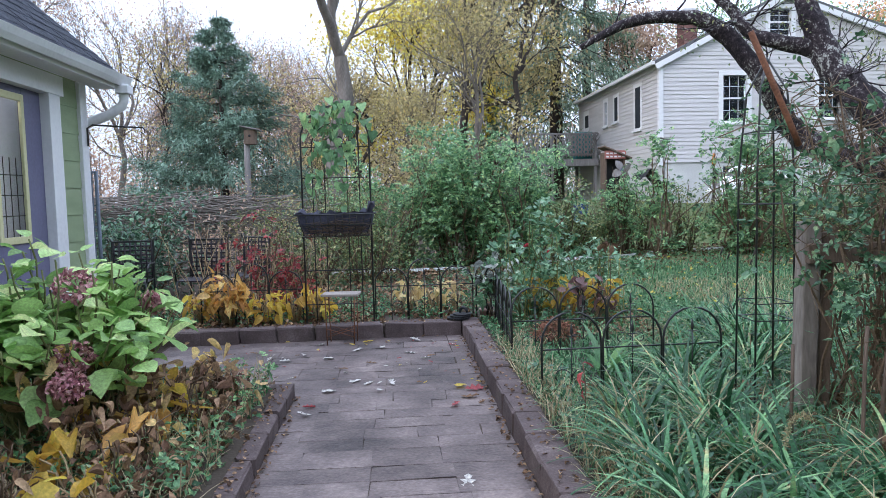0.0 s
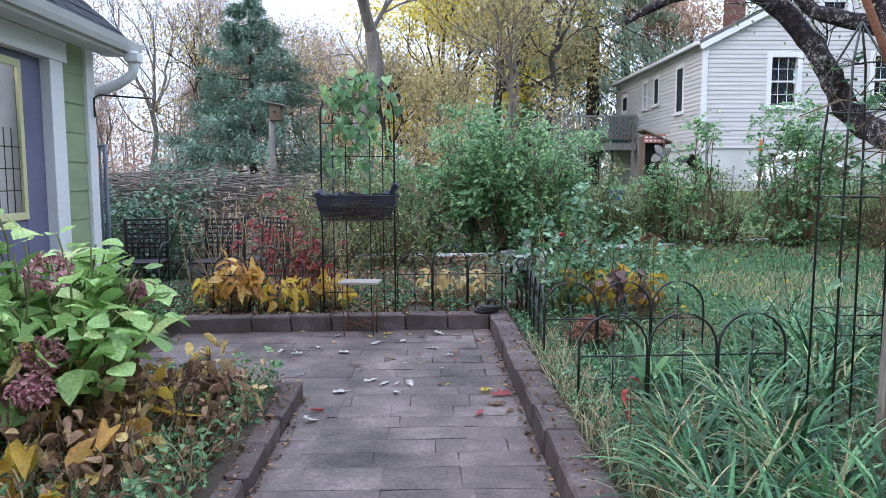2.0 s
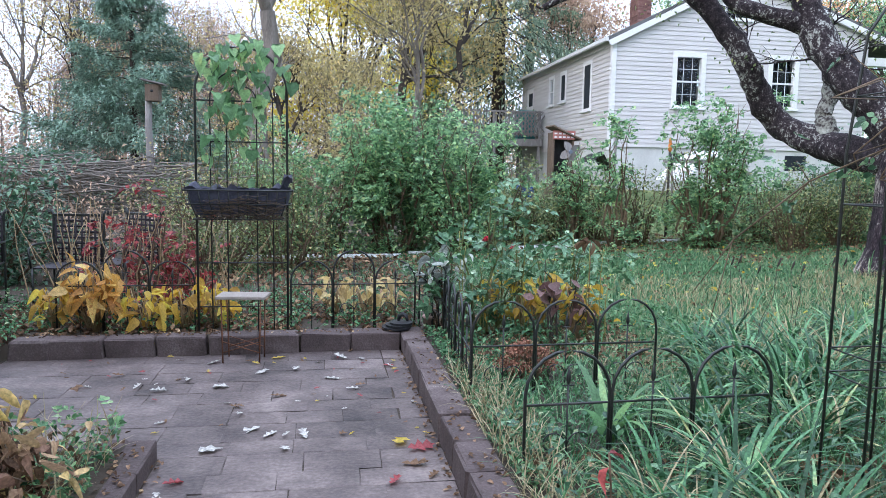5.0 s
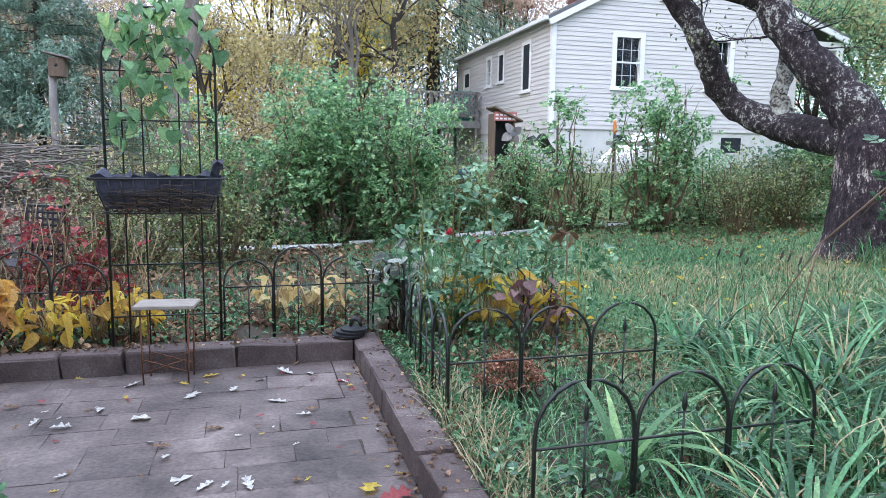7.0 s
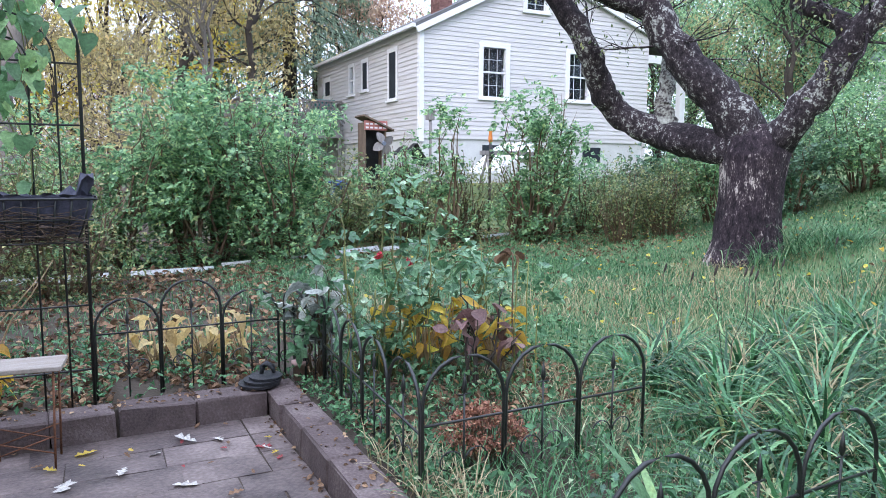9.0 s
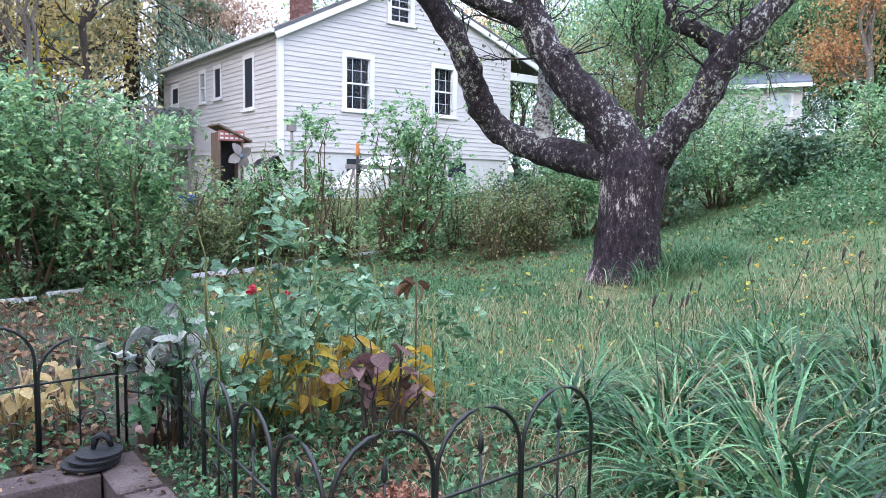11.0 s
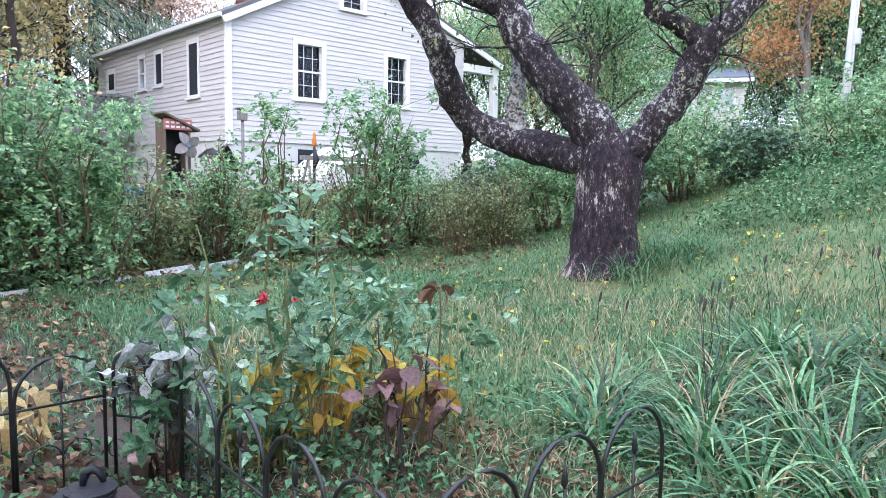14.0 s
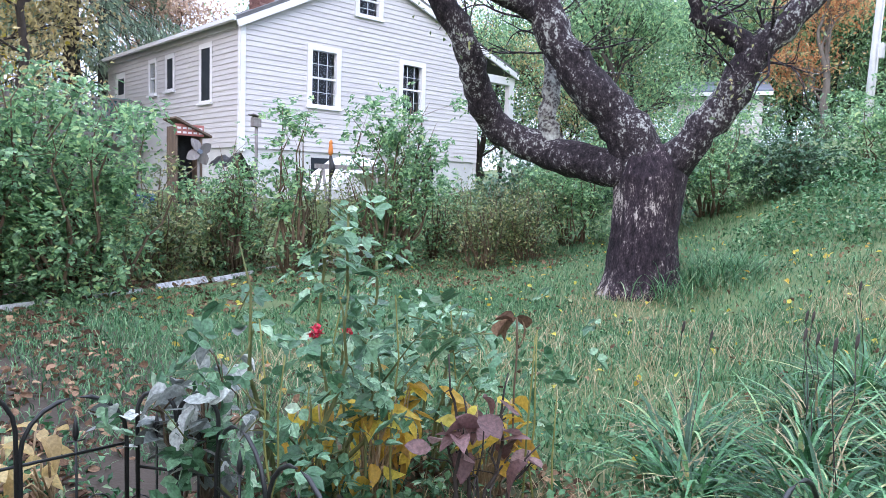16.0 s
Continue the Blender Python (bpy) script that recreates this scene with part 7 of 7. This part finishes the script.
broad_tree("ochre_tree", "slender tree with yellow-green autumn leaves", (0.2, 19.5, 0.2), 7.0, 0.1, GREYBARK, OCHRE, 4000, 0.13, 8, 0.25, 4, 0.5)
broad_tree("autumn_oak", "tall leafy tree in brown-gold autumn colour", (2.3, 22.0, 0.2), 13.5, 0.2, DARKBARK, OCHRE, 12000, 0.18, 14, 0.35, 4, 0.6)
broad_tree("autumn_oak", "tall leafy tree in brown-gold autumn colour", (3.9, 19.0, 0.3), 11.0, 0.12, DARKBARK, OCHRE, 2400, 0.12, 15, 0.5, 4, 0.4)
conifer("pine", "tall dark pine with drooping boughs", (4.4, 29.0, 1.0), 17.0, 4.4, PINE, 9, 28, 90, 0.55, 0.12, 0.32, 0.5)
conifer("pine", "tall dark pine with drooping boughs", (7.0, 25.8, 1.0), 18.0, 5.4, PINE, 10, 34, 120, 0.6, 0.16, 0.34, 0.45)
conifer("pine", "tall dark pine with drooping boughs", (11.0, 35.0, 1.0), 19.0, 6.0, PINE, 11, 26, 110, 0.4, 0.1, 0.36, 0.35)
broad_tree("red_maple", "maple with russet red leaves behind the house", (15.2, 39.0, 1.0), 14.0, 0.25, DARKBARK, RUSSET, 9000, 0.25, 12, 0.3, 4, 0.7)

# woods: a few kinds, repeated
wood_r = np.random.default_rng(55)
kinds = [
    broad_tree("woodland_tree", "bare woodland tree with thin twigs", (-16, 34, 0), 13, 0.16, GREYBARK, RUSSET, 2200, 0.16, 61, 0.4, 5, 0.6, spread=0.45),
    broad_tree("woodland_tree", "woodland tree with sparse russet leaves", (-12, 40, 0), 12, 0.15, GREYBARK, RUSSET, 5200, 0.16, 62, 0.3, 4, 0.8),
    broad_tree("woodland_tree", "woodland tree with sparse yellow leaves", (-8, 38, 0), 11, 0.14, DARKBARK, OCHRE, 3000, 0.17, 63, 0.3, 4, 0.8),
    broad_tree("woodland_tree", "slim leaning bare woodland tree", (-20, 30, 0), 12, 0.12, GREYBARK, RUSSET, 1400, 0.16, 64, 0.55, 4, 0.6, (0.7, 0.2), spread=0.4),
]
for k in range(46):
    x, yq = wood_r.uniform(-48, 8), wood_r.uniform(27, 62)
    if k > 36:
        x, yq = wood_r.uniform(-34, -12.5), wood_r.uniform(15, 30)
    src = kinds[wood_r.choice([0, 1, 2, 3], p=[0.4, 0.25, 0.1, 0.25])]
    s = wood_r.uniform(0.65, 1.15)
    copy_thing(src, pose(x, yq, float(height(x, yq)) - 0.1, 0, 0, wood_r.uniform(0, 360)) @ Matrix.Diagonal((s, s, s, 1)))
under = shrub("undergrowth", "brown tangled undergrowth at the edge of the wood", (-14, 22, 0), (3.0, 1.6), 2.6, RUSSET, GREYBARK, 1500, 0.14, "oval", 34, "undergrowth", 0.2, 500, 0.4)
for k in range(16):
    x, yq = wood_r.uniform(-36, 6), wood_r.uniform(26, 46)
    copy_thing(under, pose(x, yq, -0.1, 0, 0, wood_r.uniform(0, 360)))
# trees behind the slope, and unseen ones to the south and west
east = [
    broad_tree("slope_tree", "leafy green tree up the slope, with unseen copies blocking sky light", (19.5, 11.5, 2.2), 8.5, 0.18, DARKBARK, HEDGELEAF, 11000, 0.13, 71, 0.15, 4, 0.7),
    broad_tree("slope_tree", "tree with orange autumn leaves up the slope", (29.2, 8.3, 3.6), 7.0, 0.16, GREYBARK, ORANGELEAF, 6000, 0.15, 72, 0.4, 4, 0.6),
    broad_tree("slope_tree", "tree with yellowing leaves up the slope, with unseen copies blocking sky light", (21.5, 15.5, 2.0), 8.0, 0.18, DARKBARK, OCHRE, 8000, 0.14, 73, 0.2, 4, 0.6),
]
# southern and western copies are unseen, added for dark reflections and less sky light
for k, x, yq, s in ((0, 23, 13.5, 1.0), (0, 26, 16.5, 1.25), (0, 33, 14, 1.3), (2, 30, 18, 1.2), (0, 36, 8, 1.3), (0, 34, 3, 1.2), (0, 29.5, 2.0, 0.9), (0, 38, 13, 1.1), (0, 20, 18, 1.0), (0, 40, 18, 1.5), (0, 30, -3, 1.1), (0, 26, -6, 1.0), (0, 18, 27, 1.4), (1, 23, 25, 1.3), (0, 28, 24, 1.4), (0, 29, 13.5, 1.1), (0, 37, 11, 1.5), (0, 43, 8, 1.8), (0, 39, 4, 1.6), (0, 34, 10, 1.2), (0, 45, 14, 1.9), (0, 44, 1, 1.7), (0, -16, -17, 1.3), (0, -9, -19, 1.4), (0, -3, -17, 1.2), (0, 4, -18, 1.4), (0, 10, -16, 1.2), (0, 16, -14, 1.3), (2, 21, -10, 1.2), (0, -20, -9, 1.3), (0, -18, -2, 1.2), (2, 0, -23, 1.5)):
    copy_thing(east[k], pose(x, yq, float(height(x, yq)) - 0.2, 0, 0, 47 * k + x * 20) @ Matrix.Diagonal((s, s, s, 1)))
fw = np.random.default_rng(99)
wt = Tubes()
for k in range(260):
    x, yq = fw.uniform(-70, 22), fw.uniform(48, 80)
    h = fw.uniform(5, 11)
    wt.add(bend((x, yq, -0.2), (x + fw.normal(0, 0.6), yq, h), 0, 0.15, 5, fw), np.linspace(fw.uniform(0.07, 0.16), 0.02, 5), 4, cap=False)
far = thing("far_woods", "distant brown autumn woods closing the horizon", "woods", kind="stuff")
tagged(part("trunks", wt.mesh("trunks"), GREYBARK, far), kind="stuff")
n = 26000
fx, fy = fw.uniform(-75, 24, n), fw.uniform(46, 82, n)
tagged(part("crowns", leaves("crowns", np.stack([fx, fy, fw.triangular(0, 1.5, 9, n)], -1), 0.42, "oval", 0.3, 0.6, r=fw), RUSSET, far), kind="stuff")
low = shrub("slope_bush", "low green bush on the upper slope", (17.0, 6.9, float(height(17.0, 6.9))), (1.6, 1.4), 1.7, HEDGELEAF, CANE, 3200, 0.11, "oval", 14, "bush", 0.05, 510, 0.3)
for x, yq in ((15.5, 8.6), (18.0, 1.5), (20.5, 11.5), (16.5, 10.5), (19.5, 0.0), (25, -1.0), (30.5, 5.5), (29.5, 7.5)):
    copy_thing(low, pose(x, yq, float(height(x, yq)) - 0.1, 0, 0, x * 40))
